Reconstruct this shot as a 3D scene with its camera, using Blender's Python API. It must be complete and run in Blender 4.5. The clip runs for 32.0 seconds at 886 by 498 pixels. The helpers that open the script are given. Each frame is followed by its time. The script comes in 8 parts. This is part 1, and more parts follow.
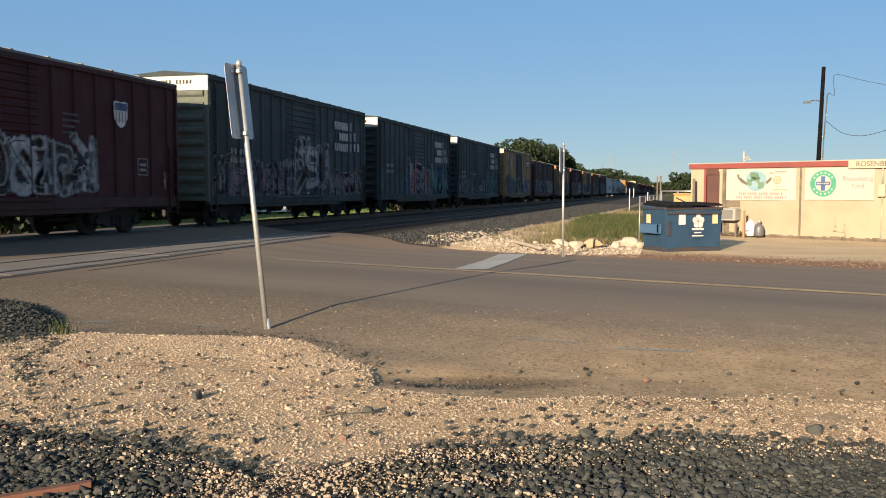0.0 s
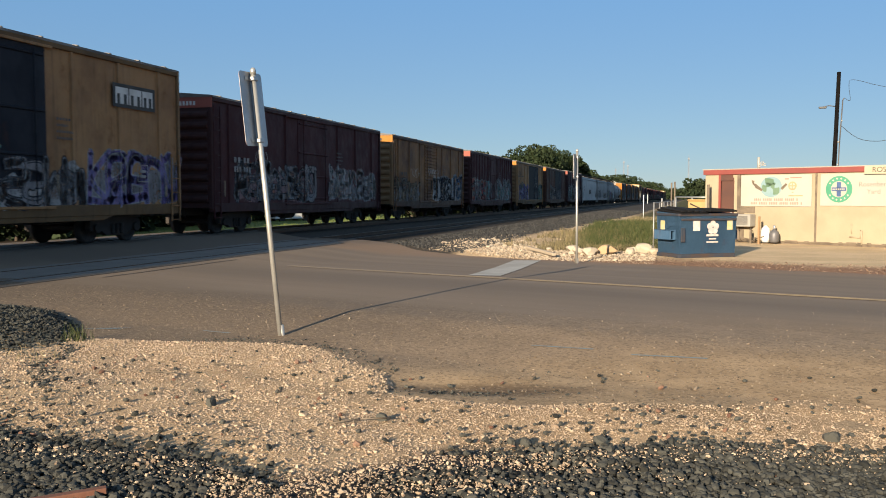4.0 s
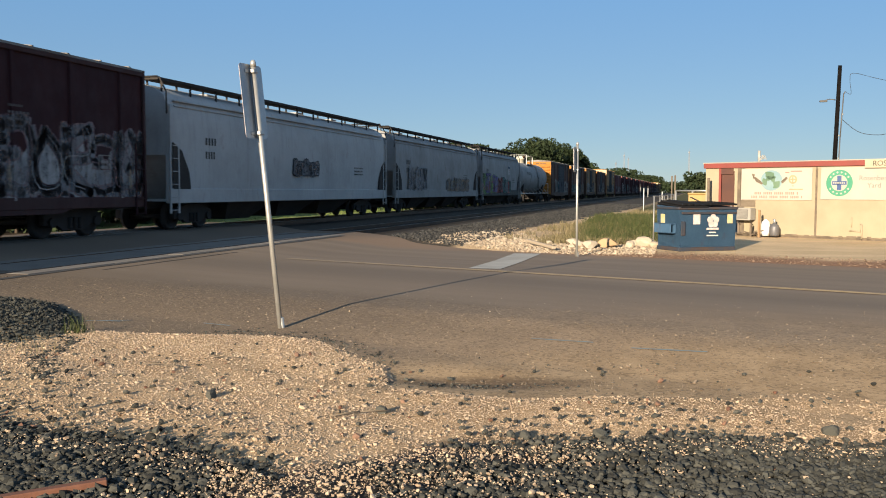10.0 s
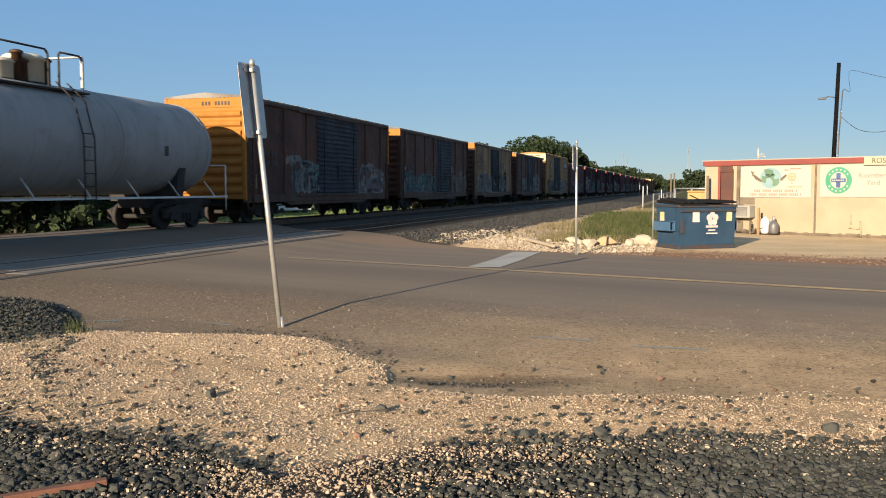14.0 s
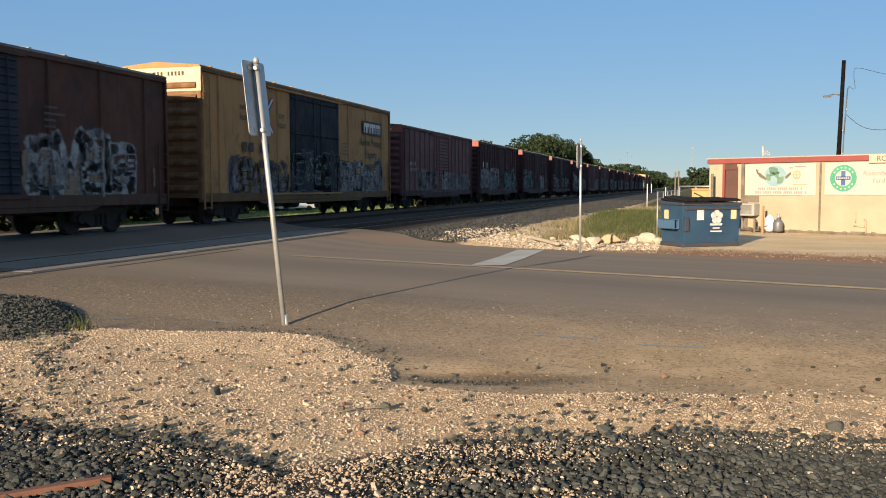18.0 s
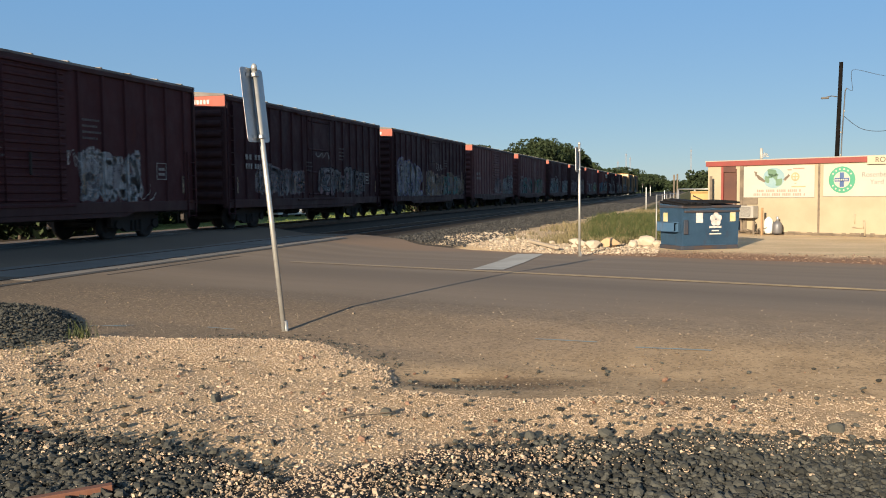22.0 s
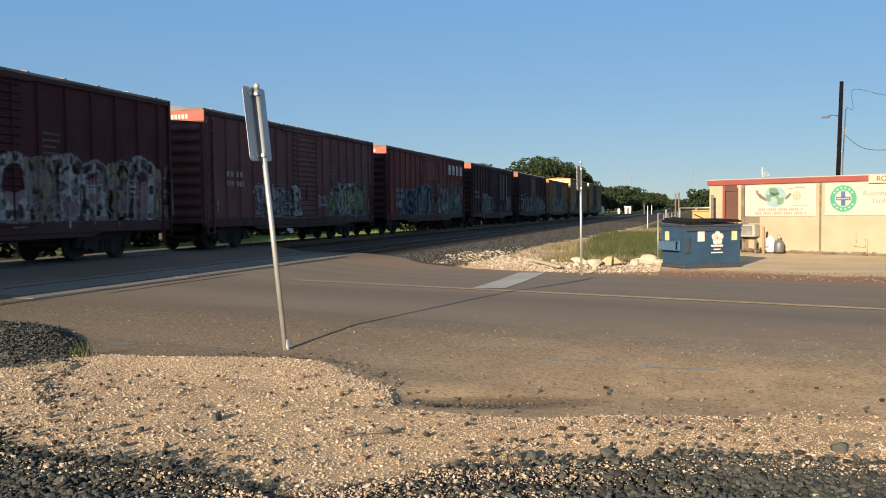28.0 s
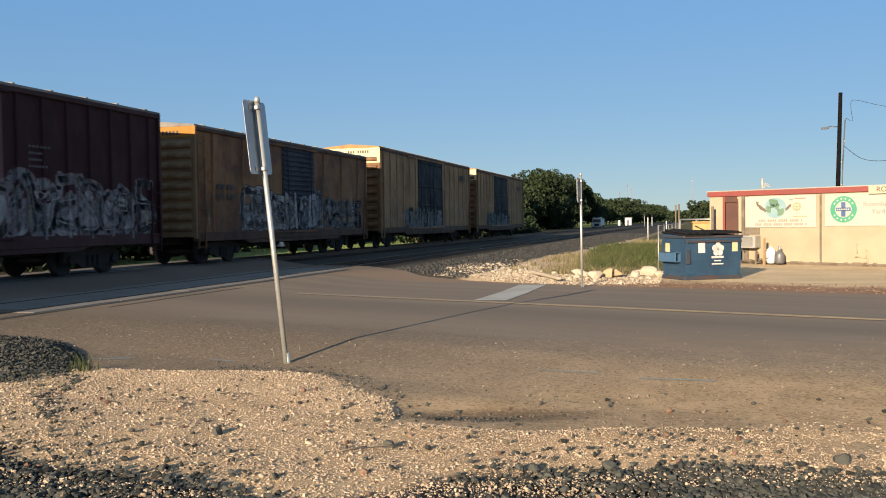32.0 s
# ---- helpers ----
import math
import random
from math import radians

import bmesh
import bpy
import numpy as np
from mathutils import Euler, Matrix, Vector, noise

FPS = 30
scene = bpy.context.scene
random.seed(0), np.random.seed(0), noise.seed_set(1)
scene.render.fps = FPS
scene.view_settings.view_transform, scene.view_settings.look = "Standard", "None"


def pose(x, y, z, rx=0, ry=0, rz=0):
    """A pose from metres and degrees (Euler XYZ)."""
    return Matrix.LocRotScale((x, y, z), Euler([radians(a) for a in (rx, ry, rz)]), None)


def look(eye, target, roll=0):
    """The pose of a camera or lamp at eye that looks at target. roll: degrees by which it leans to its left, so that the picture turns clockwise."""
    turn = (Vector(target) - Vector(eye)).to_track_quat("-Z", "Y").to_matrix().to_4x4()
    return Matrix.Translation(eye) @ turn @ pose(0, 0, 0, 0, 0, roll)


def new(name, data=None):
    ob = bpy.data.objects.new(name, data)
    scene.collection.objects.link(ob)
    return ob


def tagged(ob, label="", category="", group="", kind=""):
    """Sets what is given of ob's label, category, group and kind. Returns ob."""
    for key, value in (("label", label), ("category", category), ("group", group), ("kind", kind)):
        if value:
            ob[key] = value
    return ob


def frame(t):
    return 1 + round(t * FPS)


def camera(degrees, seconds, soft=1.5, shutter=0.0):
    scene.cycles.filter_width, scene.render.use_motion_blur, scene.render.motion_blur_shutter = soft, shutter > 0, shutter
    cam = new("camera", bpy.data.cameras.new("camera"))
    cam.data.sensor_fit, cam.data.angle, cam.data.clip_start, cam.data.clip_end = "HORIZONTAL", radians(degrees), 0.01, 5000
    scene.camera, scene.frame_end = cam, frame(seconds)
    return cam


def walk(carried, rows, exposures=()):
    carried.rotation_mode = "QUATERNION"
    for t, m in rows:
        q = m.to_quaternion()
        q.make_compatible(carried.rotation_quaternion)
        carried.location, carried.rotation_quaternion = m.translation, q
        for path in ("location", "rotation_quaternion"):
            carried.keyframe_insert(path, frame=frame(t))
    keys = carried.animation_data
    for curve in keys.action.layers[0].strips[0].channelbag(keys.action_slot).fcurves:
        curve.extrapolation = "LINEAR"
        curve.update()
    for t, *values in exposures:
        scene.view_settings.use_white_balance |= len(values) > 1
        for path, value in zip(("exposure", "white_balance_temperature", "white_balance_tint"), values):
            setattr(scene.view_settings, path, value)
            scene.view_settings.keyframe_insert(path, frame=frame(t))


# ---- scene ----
import itertools

cam = camera(53.02, 32.0, 1.0, 0.12)


def aim(yaw, pitch, roll):
    """The hand-held camera's pose: it stands on one spot and turns a little."""
    return pose(0, 0, 1.6, 90 + pitch, 0, yaw) @ pose(0, 0, 0, 0, 0, roll)


walk(cam, [
    (0, aim(14.712, -3.729, 0.119)), (0.5, aim(14.637, -3.570, 0.013)), (1, aim(14.524, -3.399, -0.046)), (1.5, aim(14.553, -3.350, 0.122)),
    (2, aim(14.773, -3.379, 0.222)), (2.5, aim(15.106, -3.335, 0.215)), (3, aim(15.332, -3.229, 0.067)), (3.5, aim(15.534, -3.277, 0.067)),
    (5.5, aim(15.615, -3.360, -0.079)), (6, aim(15.611, -3.437, 0.023)), (6.5, aim(15.560, -3.526, -0.022)), (7, aim(15.555, -3.595, -0.034)),
    (7.5, aim(15.574, -3.655, -0.033)), (8, aim(15.626, -3.747, -0.052)), (8.5, aim(15.635, -3.740, -0.000)), (9, aim(15.690, -3.749, 0.079)),
    (9.5, aim(15.697, -3.752, 0.172)), (10, aim(15.587, -3.760, 0.115)), (10.5, aim(15.486, -3.734, 0.031)), (11, aim(15.470, -3.784, 0.039)),
    (11.5, aim(15.545, -3.840, -0.001)), (12, aim(15.595, -3.708, -0.057)), (12.5, aim(15.589, -3.718, -0.018)), (13, aim(15.638, -3.785, 0.000)),
    (13.5, aim(15.595, -3.753, -0.044)), (14, aim(15.551, -3.849, -0.066)), (14.5, aim(15.671, -3.881, -0.023)), (16.5, aim(15.986, -3.980, 0.101)),
    (17, aim(15.993, -4.067, 0.118)), (17.5, aim(15.882, -4.058, 0.000)), (18, aim(15.807, -3.984, -0.069)), (18.5, aim(15.720, -4.224, -0.037)),
    (19, aim(15.741, -4.333, -0.048)), (19.5, aim(15.824, -4.204, -0.147)), (20, aim(15.798, -4.008, -0.178)), (20.5, aim(15.836, -3.920, -0.273)),
    (21, aim(15.825, -3.857, -0.256)), (21.5, aim(15.796, -3.637, -0.383)), (22, aim(15.770, -3.672, -0.549)), (22.5, aim(15.741, -3.746, -0.694)),
    (23, aim(15.799, -3.723, -0.607)), (23.5, aim(15.849, -3.515, -0.573)), (24, aim(15.807, -3.354, -0.709)), (24.5, aim(15.803, -3.236, -0.776)),
    (25, aim(15.822, -3.218, -0.738)), (25.5, aim(15.849, -3.172, -0.670)), (27.5, aim(15.965, -2.611, -0.450)), (28, aim(15.862, -2.477, -0.515)),
    (28.5, aim(15.814, -2.424, -0.556)), (29, aim(15.863, -2.324, -0.556)), (29.5, aim(15.804, -2.122, -0.648)), (30, aim(15.756, -2.030, -0.679)),
    (30.5, aim(15.793, -1.943, -0.724)), (31, aim(15.786, -1.774, -0.796)), (31.5, aim(15.834, -1.727, -0.776)), (32, aim(15.885, -1.668, -0.761)),
], [(0, 1.15, 7180, 11), (32, 1.15, 7180, 11)])

# ---- light ----
SUN_AZ, SUN_EL = radians(11.8), radians(14.2)
world = bpy.data.worlds.new("sky")
scene.world = world
world.use_nodes = True
_wt = world.node_tree
_sky = _wt.nodes.new("ShaderNodeTexSky")
_sky.sky_type = "NISHITA"
_sky.sun_disc = False
_sky.sun_elevation = SUN_EL
_sky.sun_rotation = math.pi + SUN_AZ
_sky.air_density, _sky.dust_density, _sky.ozone_density = 0.8, 0.0, 3.0
_haze = _wt.nodes.new("ShaderNodeMix")
_haze.data_type = "RGBA"
_haze.inputs[0].default_value = 0.72
# summer haze: greyer towards the horizon, bluer overhead
_high = _wt.nodes.new("ShaderNodeSeparateXYZ")
_wt.links.new(_wt.nodes.new("ShaderNodeTexCoord").outputs["Generated"], _high.inputs[0])
_rise = _wt.nodes.new("ShaderNodeMapRange")
_rise.inputs["From Min"].default_value, _rise.inputs["From Max"].default_value = 0.0, 0.28
_wt.links.new(_high.outputs[2], _rise.inputs["Value"])
_tone = _wt.nodes.new("ShaderNodeMix")
_tone.data_type = "RGBA"
_tone.inputs[6].default_value, _tone.inputs[7].default_value = (1.64, 2.82, 4.08, 1), (0.98, 2.85, 5.95, 1)
_wt.links.new(_rise.outputs[0], _tone.inputs[0])
_veil = _wt.nodes.new("ShaderNodeMapRange")
_veil.inputs["From Min"].default_value, _veil.inputs["From Max"].default_value = 0.3, 0.75
_wt.links.new(_high.outputs[2], _veil.inputs["Value"])
_thin = _wt.nodes.new("ShaderNodeMix")
_thin.data_type = "RGBA"
_thin.inputs[7].default_value = (2.0, 3.1, 4.7, 1)
_wt.links.new(_veil.outputs[0], _thin.inputs[0])
_wt.links.new(_tone.outputs[2], _thin.inputs[6])
_wt.links.new(_thin.outputs[2], _haze.inputs[7])
_wt.links.new(_sky.outputs[0], _haze.inputs[6])
_wt.links.new(_haze.outputs[2], _wt.nodes["Background"].inputs[0])
_wt.nodes["Background"].inputs[1].default_value = 0.0615
_sun = bpy.data.lights.new("sun", "SUN")
_sun.energy, _sun.angle, _sun.color = 4.55, radians(0.5), (1.0, 0.885, 0.71)
sun = new("sun", _sun)
sun.matrix_world = look((0, 0, 30), (math.sin(SUN_AZ), math.cos(SUN_AZ), 30 - math.tan(SUN_EL)))

# ---- node helpers ----


def put_in(tree, socket, value):
    if isinstance(value, bpy.types.NodeSocket):
        tree.links.new(value, socket)
    elif isinstance(value, (tuple, list)) and len(value) == 3 and socket.type == "RGBA":
        socket.default_value = (*value, 1)
    else:
        socket.default_value = value


def noise_of(tree, vec, scale, detail=4.0, rough=0.6):
    n = tree.nodes.new("ShaderNodeTexNoise")
    put_in(tree, n.inputs["Vector"], vec)
    n.inputs["Scale"].default_value, n.inputs["Detail"].default_value, n.inputs["Roughness"].default_value = scale, detail, rough
    return n.outputs["Fac"]


def voronoi_of(tree, vec, scale, out="Distance"):
    n = tree.nodes.new("ShaderNodeTexVoronoi")
    put_in(tree, n.inputs["Vector"], vec)
    n.inputs["Scale"].default_value = scale
    return n.outputs[out]


def mixed(tree, fac, a, b):
    n = tree.nodes.new("ShaderNodeMix")
    n.data_type = "RGBA"
    put_in(tree, n.inputs[0], fac)
    put_in(tree, n.inputs[6], a)
    put_in(tree, n.inputs[7], b)
    return n.outputs[2]


def ranged(tree, value, lo, hi, a=0.0, b=1.0):
    n = tree.nodes.new("ShaderNodeMapRange")
    n.interpolation_type = "SMOOTHSTEP"
    put_in(tree, n.inputs["Value"], value)
    for key, v in (("From Min", lo), ("From Max", hi), ("To Min", a), ("To Max", b)):
        put_in(tree, n.inputs[key], v)
    return n.outputs["Result"]


def maths(tree, op, a, b=0.0):
    n = tree.nodes.new("ShaderNodeMath")
    n.operation = op
    put_in(tree, n.inputs[0], a)
    put_in(tree, n.inputs[1], b)
    return n.outputs[0]


def tinted(tree, a, tint):
    n = tree.nodes.new("ShaderNodeMix")
    n.data_type, n.blend_type = "RGBA", "MULTIPLY"
    n.inputs[0].default_value = 1.0
    put_in(tree, n.inputs[6], a)
    put_in(tree, n.inputs[7], tint)
    return n.outputs[2]


def sep_of(t, colour):
    n = t.nodes.new("ShaderNodeSeparateColor")
    t.links.new(colour, n.inputs[0])
    return n.outputs[0]


def stretched(tree, vec, sx, sy, sz):
    n = tree.nodes.new("ShaderNodeMapping")
    put_in(tree, n.inputs["Vector"], vec)
    n.inputs["Scale"].default_value = (sx, sy, sz)
    return n.outputs[0]


def blank(name):
    """A new material: itself, its tree, its shader and the object coordinates."""
    m = bpy.data.materials.new(name)
    m.use_nodes = True
    t = m.node_tree
    return m, t, t.nodes["Principled BSDF"], t.nodes.new("ShaderNodeTexCoord").outputs["Object"]


def bumped(tree, shader, height, strength=0.3, distance=0.02):
    n = tree.nodes.new("ShaderNodeBump")
    n.inputs["Strength"].default_value, n.inputs["Distance"].default_value = strength, distance
    put_in(tree, n.inputs["Height"], height)
    tree.links.new(n.outputs[0], shader.inputs["Normal"])


def surf(name, col, col2, rough=0.7, metal=0.0, scale=2.0, fine=40.0, bump=0.2, spec=0.5):
    """Two tones in stains, a fine grain, and a slight relief."""
    m, t, p, o = blank(name)
    c = mixed(t, ranged(t, noise_of(t, o, scale, 5), 0.35, 0.68), col, col2)
    g = noise_of(t, o, fine, 3)
    c = mixed(t, maths(t, "MULTIPLY", g, 0.35), c, tuple(v * 0.6 for v in col))
    put_in(t, p.inputs["Base Color"], c)
    put_in(t, p.inputs["Roughness"], ranged(t, g, 0.2, 0.8, rough - 0.08, min(1, rough + 0.08)))
    p.inputs["Metallic"].default_value = metal
    p.inputs["Specular IOR Level"].default_value = spec
    bumped(t, p, g, bump, 0.01)
    return m


def car_paint(name, col, col2, rust=0.25, streak=0.5, rough=0.62):
    """Weathered railcar paint: faded patches, vertical rust streaks, grime."""
    m, t, p, o = blank(name)
    big = noise_of(t, o, 0.55, 6, 0.65)
    c = mixed(t, ranged(t, big, 0.38, 0.66), col, col2)
    run = noise_of(t, stretched(t, o, 1, 4.5, 0.35), 1.6, 6, 0.65)
    c = mixed(t, ranged(t, run, 0.5, 0.75, 0, streak), c, tuple(0.4 * v + 0.006 for v in col))
    patch = noise_of(t, stretched(t, o, 1, 1, 0.6), 2.3, 8, 0.7)
    c = mixed(t, ranged(t, patch, 0.58, 0.7, 0, rust), c, (0.13, 0.05, 0.022))
    g = noise_of(t, o, 28, 3)
    c = mixed(t, ranged(t, g, 0.45, 0.8, 0, 0.25), c, tuple(0.5 * v + 0.004 for v in col))
    put_in(t, p.inputs["Base Color"], c)
    put_in(t, p.inputs["Roughness"], ranged(t, patch, 0.3, 0.7, rough - 0.12, rough + 0.18))
    p.inputs["Specular IOR Level"].default_value = 0.12
    bumped(t, p, patch, 0.25, 0.02)
    return m


def stone_mix(name, dark, light, rough=0.9, fine=60.0):
    """Stones of many tones: each loose piece takes its own."""
    m, t, p, o = blank(name)
    r = t.nodes.new("ShaderNodeNewGeometry").outputs["Random Per Island"]
    c = mixed(t, r, dark, light)
    g = noise_of(t, o, fine, 3)
    c = mixed(t, maths(t, "MULTIPLY", g, 0.4), c, tuple(v * 0.55 for v in dark))
    put_in(t, p.inputs["Base Color"], c)
    p.inputs["Roughness"].default_value = rough
    p.inputs["Specular IOR Level"].default_value = 0.25
    bumped(t, p, g, 0.4, 0.006)
    return m


# ---- mesh helpers ----


def mesh_of(name, bm, *materials):
    me = bpy.data.meshes.new(name)
    bm.to_mesh(me)
    bm.free()
    for m in materials:
        me.materials.append(m)
    return me


def part(name, bm, material, parent, label="", at=None):
    """Links a bmesh, or a mesh that is shared, as one mesh under a thing or a part."""
    me = mesh_of(name, bm, *(material if isinstance(material, (list, tuple)) else [material])) if isinstance(bm, bmesh.types.BMesh) else bm
    ob = new(name, me)
    ob.parent = parent
    if at is not None:
        ob.matrix_basis = at
    if label:
        tagged(ob, label)
    return ob


def thing(name, label, category, at=None, group="", kind="", bm=None, material=None):
    ob = new(name, mesh_of(name, bm, *(material if isinstance(material, (list, tuple)) else [material])) if bm else None)
    if at is not None:
        ob.matrix_basis = at
    return tagged(ob, label, category, group, kind)


def bx(bm, x0, y0, z0, x1, y1, z1, bevel=0.0, mi=0):
    """A box, with its edges taken off where bevel is given."""
    vs = [bm.verts.new((x, y, z)) for x in (x0, x1) for y in (y0, y1) for z in (z0, z1)]
    fs = [bm.faces.new([vs[i] for i in q]) for q in ((0, 1, 3, 2), (4, 6, 7, 5), (0, 4, 5, 1), (2, 3, 7, 6), (0, 2, 6, 4), (1, 5, 7, 3))]
    for f in fs:
        f.material_index = mi
    if bevel:
        es = list({e for f in fs for e in f.edges})
        bmesh.ops.bevel(bm, geom=es, offset=bevel, segments=1, affect="EDGES", material=mi)
    return vs


def rod(bm, p0, p1, r, seg=10, r2=None, cap=True, mi=0):
    """A round bar from p0 to p1, tapered to r2."""
    p0, p1 = Vector(p0), Vector(p1)
    z = (p1 - p0).normalized()
    x = z.orthogonal().normalized()
    y = z.cross(x)
    r2 = r if r2 is None else r2
    rings = []
    for p, q in ((p0, r), (p1, r2)):
        rings.append([bm.verts.new(p + q * (math.cos(a) * x + math.sin(a) * y)) for a in (2 * math.pi * i / seg for i in range(seg))])
    for i in range(seg):
        f = bm.faces.new((rings[0][i], rings[0][(i + 1) % seg], rings[1][(i + 1) % seg], rings[1][i]))
        f.smooth, f.material_index = True, mi
    if cap:
        for ring in (rings[0][::-1], rings[1]):
            bm.faces.new(ring).material_index = mi


def tube(bm, pts, r, seg=8):
    for a, b in zip(pts, pts[1:]):
        rod(bm, a, b, r, seg)


def prism(bm, pts, axis, a0, a1, mi=0):
    """Extrudes a closed outline (2D points) along an axis from a0 to a1."""
    def at(p, a):
        return (a, p[0], p[1]) if axis == "x" else (p[0], a, p[1]) if axis == "y" else (p[0], p[1], a)
    r0 = [bm.verts.new(at(p, a0)) for p in pts]
    r1 = [bm.verts.new(at(p, a1)) for p in pts]
    n = len(pts)
    fs = [bm.faces.new((r0[i], r0[(i + 1) % n], r1[(i + 1) % n], r1[i])) for i in range(n)]
    fs += [bm.faces.new(r0[::-1]), bm.faces.new(r1)]
    for f in fs:
        f.material_index = mi
    bmesh.ops.recalc_face_normals(bm, faces=fs)
    return fs


def lathe(bm, prof, axis_pt, axis="z", seg=20):
    """A turned body: prof holds (radius, height) pairs."""
    rings = []
    for r, h in prof:
        ring = []
        for i in range(seg):
            a = 2 * math.pi * i / seg
            c, s = r * math.cos(a), r * math.sin(a)
            v = (c, s, h) if axis == "z" else (c, h, s) if axis == "y" else (h, c, s)
            ring.append(bm.verts.new(Vector(axis_pt) + Vector(v)))
        rings.append(ring)
    fs = []
    for a, b in zip(rings, rings[1:]):
        for i in range(seg):
            f = bm.faces.new((a[i], a[(i + 1) % seg], b[(i + 1) % seg], b[i]))
            f.smooth = True
            fs.append(f)
    fs += [bm.faces.new(rings[0][::-1]), bm.faces.new(rings[-1])]
    bmesh.ops.recalc_face_normals(bm, faces=fs)


def lettering(name, words, size, material, parent, m, label="", depth=0.003, align="CENTER"):
    """Words in the built-in font, as one mesh part."""
    cu = bpy.data.curves.new(name, "FONT")
    cu.body, cu.size, cu.extrude, cu.align_x, cu.align_y = words, size, depth, align, "CENTER"
    tmp = bpy.data.objects.new(name, cu)
    me = bpy.data.meshes.new_from_object(tmp)
    bpy.data.objects.remove(tmp)
    me.materials.append(material)
    return part(name, me, None, parent, label, m)


def from_arrays(name, verts, faces, materials, smooth=False):
    """A mesh out of numpy arrays of corners and of equal-sided faces."""
    me = bpy.data.meshes.new(name)
    n, k = faces.shape
    me.vertices.add(len(verts))
    me.vertices.foreach_set("co", np.ascontiguousarray(verts, dtype=np.float32).ravel())
    me.loops.add(n * k)
    me.loops.foreach_set("vertex_index", np.ascontiguousarray(faces, dtype=np.int32).ravel())
    me.polygons.add(n)
    me.polygons.foreach_set("loop_start", np.arange(0, n * k, k, dtype=np.int32))
    me.polygons.foreach_set("use_smooth", np.full(n, smooth, dtype=bool))
    me.update(calc_edges=True)
    for m in materials:
        me.materials.append(m)
    return me


CUBE = np.array([(x, y, z) for x in (-1, 1) for y in (-1, 1) for z in (-1, 1)], float)
CUBE_F = np.array([(0, 1, 3, 2), (4, 6, 7, 5), (0, 4, 5, 1), (2, 3, 7, 6), (0, 2, 6, 4), (1, 5, 7, 3)])


def stones(name, xy, sizes, z, material, rng, flat=0.6):
    """Many loose angular stones in one mesh."""
    n = len(xy)
    v = CUBE[None] * rng.uniform(0.45, 1.05, (n, 8, 3)) * rng.uniform(0.5, 1.2, (n, 1, 3)) * np.array([1, 1, flat])
    v[:, 1::2] *= rng.uniform(0.35, 0.95, (n, 1, 1)) * np.array([1, 1, 1])
    v[:, 4:] += rng.normal(0, 0.25, (n, 1, 3))
    a, b = rng.uniform(0, 6.283, n), rng.normal(0, 0.5, n)
    ca, sa, cb, sb = np.cos(a), np.sin(a), np.cos(b), np.sin(b)
    x, y, zz = v[..., 0], v[..., 1], v[..., 2]
    x, zz = x * cb[:, None] + zz * sb[:, None], zz * cb[:, None] - x * sb[:, None]
    x, y = x * ca[:, None] - y * sa[:, None], x * sa[:, None] + y * ca[:, None]
    v = np.stack([x, y, zz], -1) * (sizes / 2)[:, None, None]
    v += np.column_stack([xy, z + sizes * flat * 0.22])[:, None]
    f = (CUBE_F[[0, 1, 2, 3, 5]][None] + (np.arange(n) * 8)[:, None, None]).reshape(-1, 4)
    return from_arrays(name, v.reshape(-1, 3), f, [material])


_g = (1 + 5 ** 0.5) / 2
ICO = np.array([(-1, _g, 0), (1, _g, 0), (-1, -_g, 0), (1, -_g, 0), (0, -1, _g), (0, 1, _g), (0, -1, -_g), (0, 1, -_g), (_g, 0, -1), (_g, 0, 1), (-_g, 0, -1), (-_g, 0, 1)]) / (1 + _g * _g) ** 0.5
ICO_F = np.array([(i, j, k) for i, j, k in itertools.combinations(range(12), 3) if max(np.linalg.norm(ICO[i] - ICO[j]), np.linalg.norm(ICO[j] - ICO[k]), np.linalg.norm(ICO[i] - ICO[k])) < 1.1])
_turn = np.einsum("ij,ij->i", np.cross(ICO[ICO_F[:, 1]] - ICO[ICO_F[:, 0]], ICO[ICO_F[:, 2]] - ICO[ICO_F[:, 0]]), ICO[ICO_F[:, 0]]) < 0
ICO_F[_turn] = ICO_F[_turn][:, ::-1]


def lumps(name, xy, sizes, z, material, rng, flat=0.6):
    """Many loose worn stones in one mesh: rounder than fresh broken ones."""
    n = len(xy)
    v = ICO[None] * rng.uniform(0.6, 1.15, (n, 12, 1)) * np.stack([rng.uniform(0.9, 1.35, n), rng.uniform(0.65, 1.0, n), rng.uniform(0.75, 1.15, n) * flat], -1)[:, None]
    a, b = rng.uniform(0, 6.283, n), rng.normal(0, 0.33, n)
    ca, sa, cb, sb = np.cos(a), np.sin(a), np.cos(b), np.sin(b)
    x, y, zz = v[..., 0], v[..., 1], v[..., 2]
    x, zz = x * cb[:, None] + zz * sb[:, None], zz * cb[:, None] - x * sb[:, None]
    x, y = x * ca[:, None] - y * sa[:, None], x * sa[:, None] + y * ca[:, None]
    v = np.stack([x, y, zz], -1) * (sizes / 2)[:, None, None]
    v += np.column_stack([xy, z + sizes * flat * 0.25])[:, None]
    return from_arrays(name, v.reshape(-1, 3), (ICO_F[None] + (np.arange(n) * 12)[:, None, None]).reshape(-1, 3), [material])


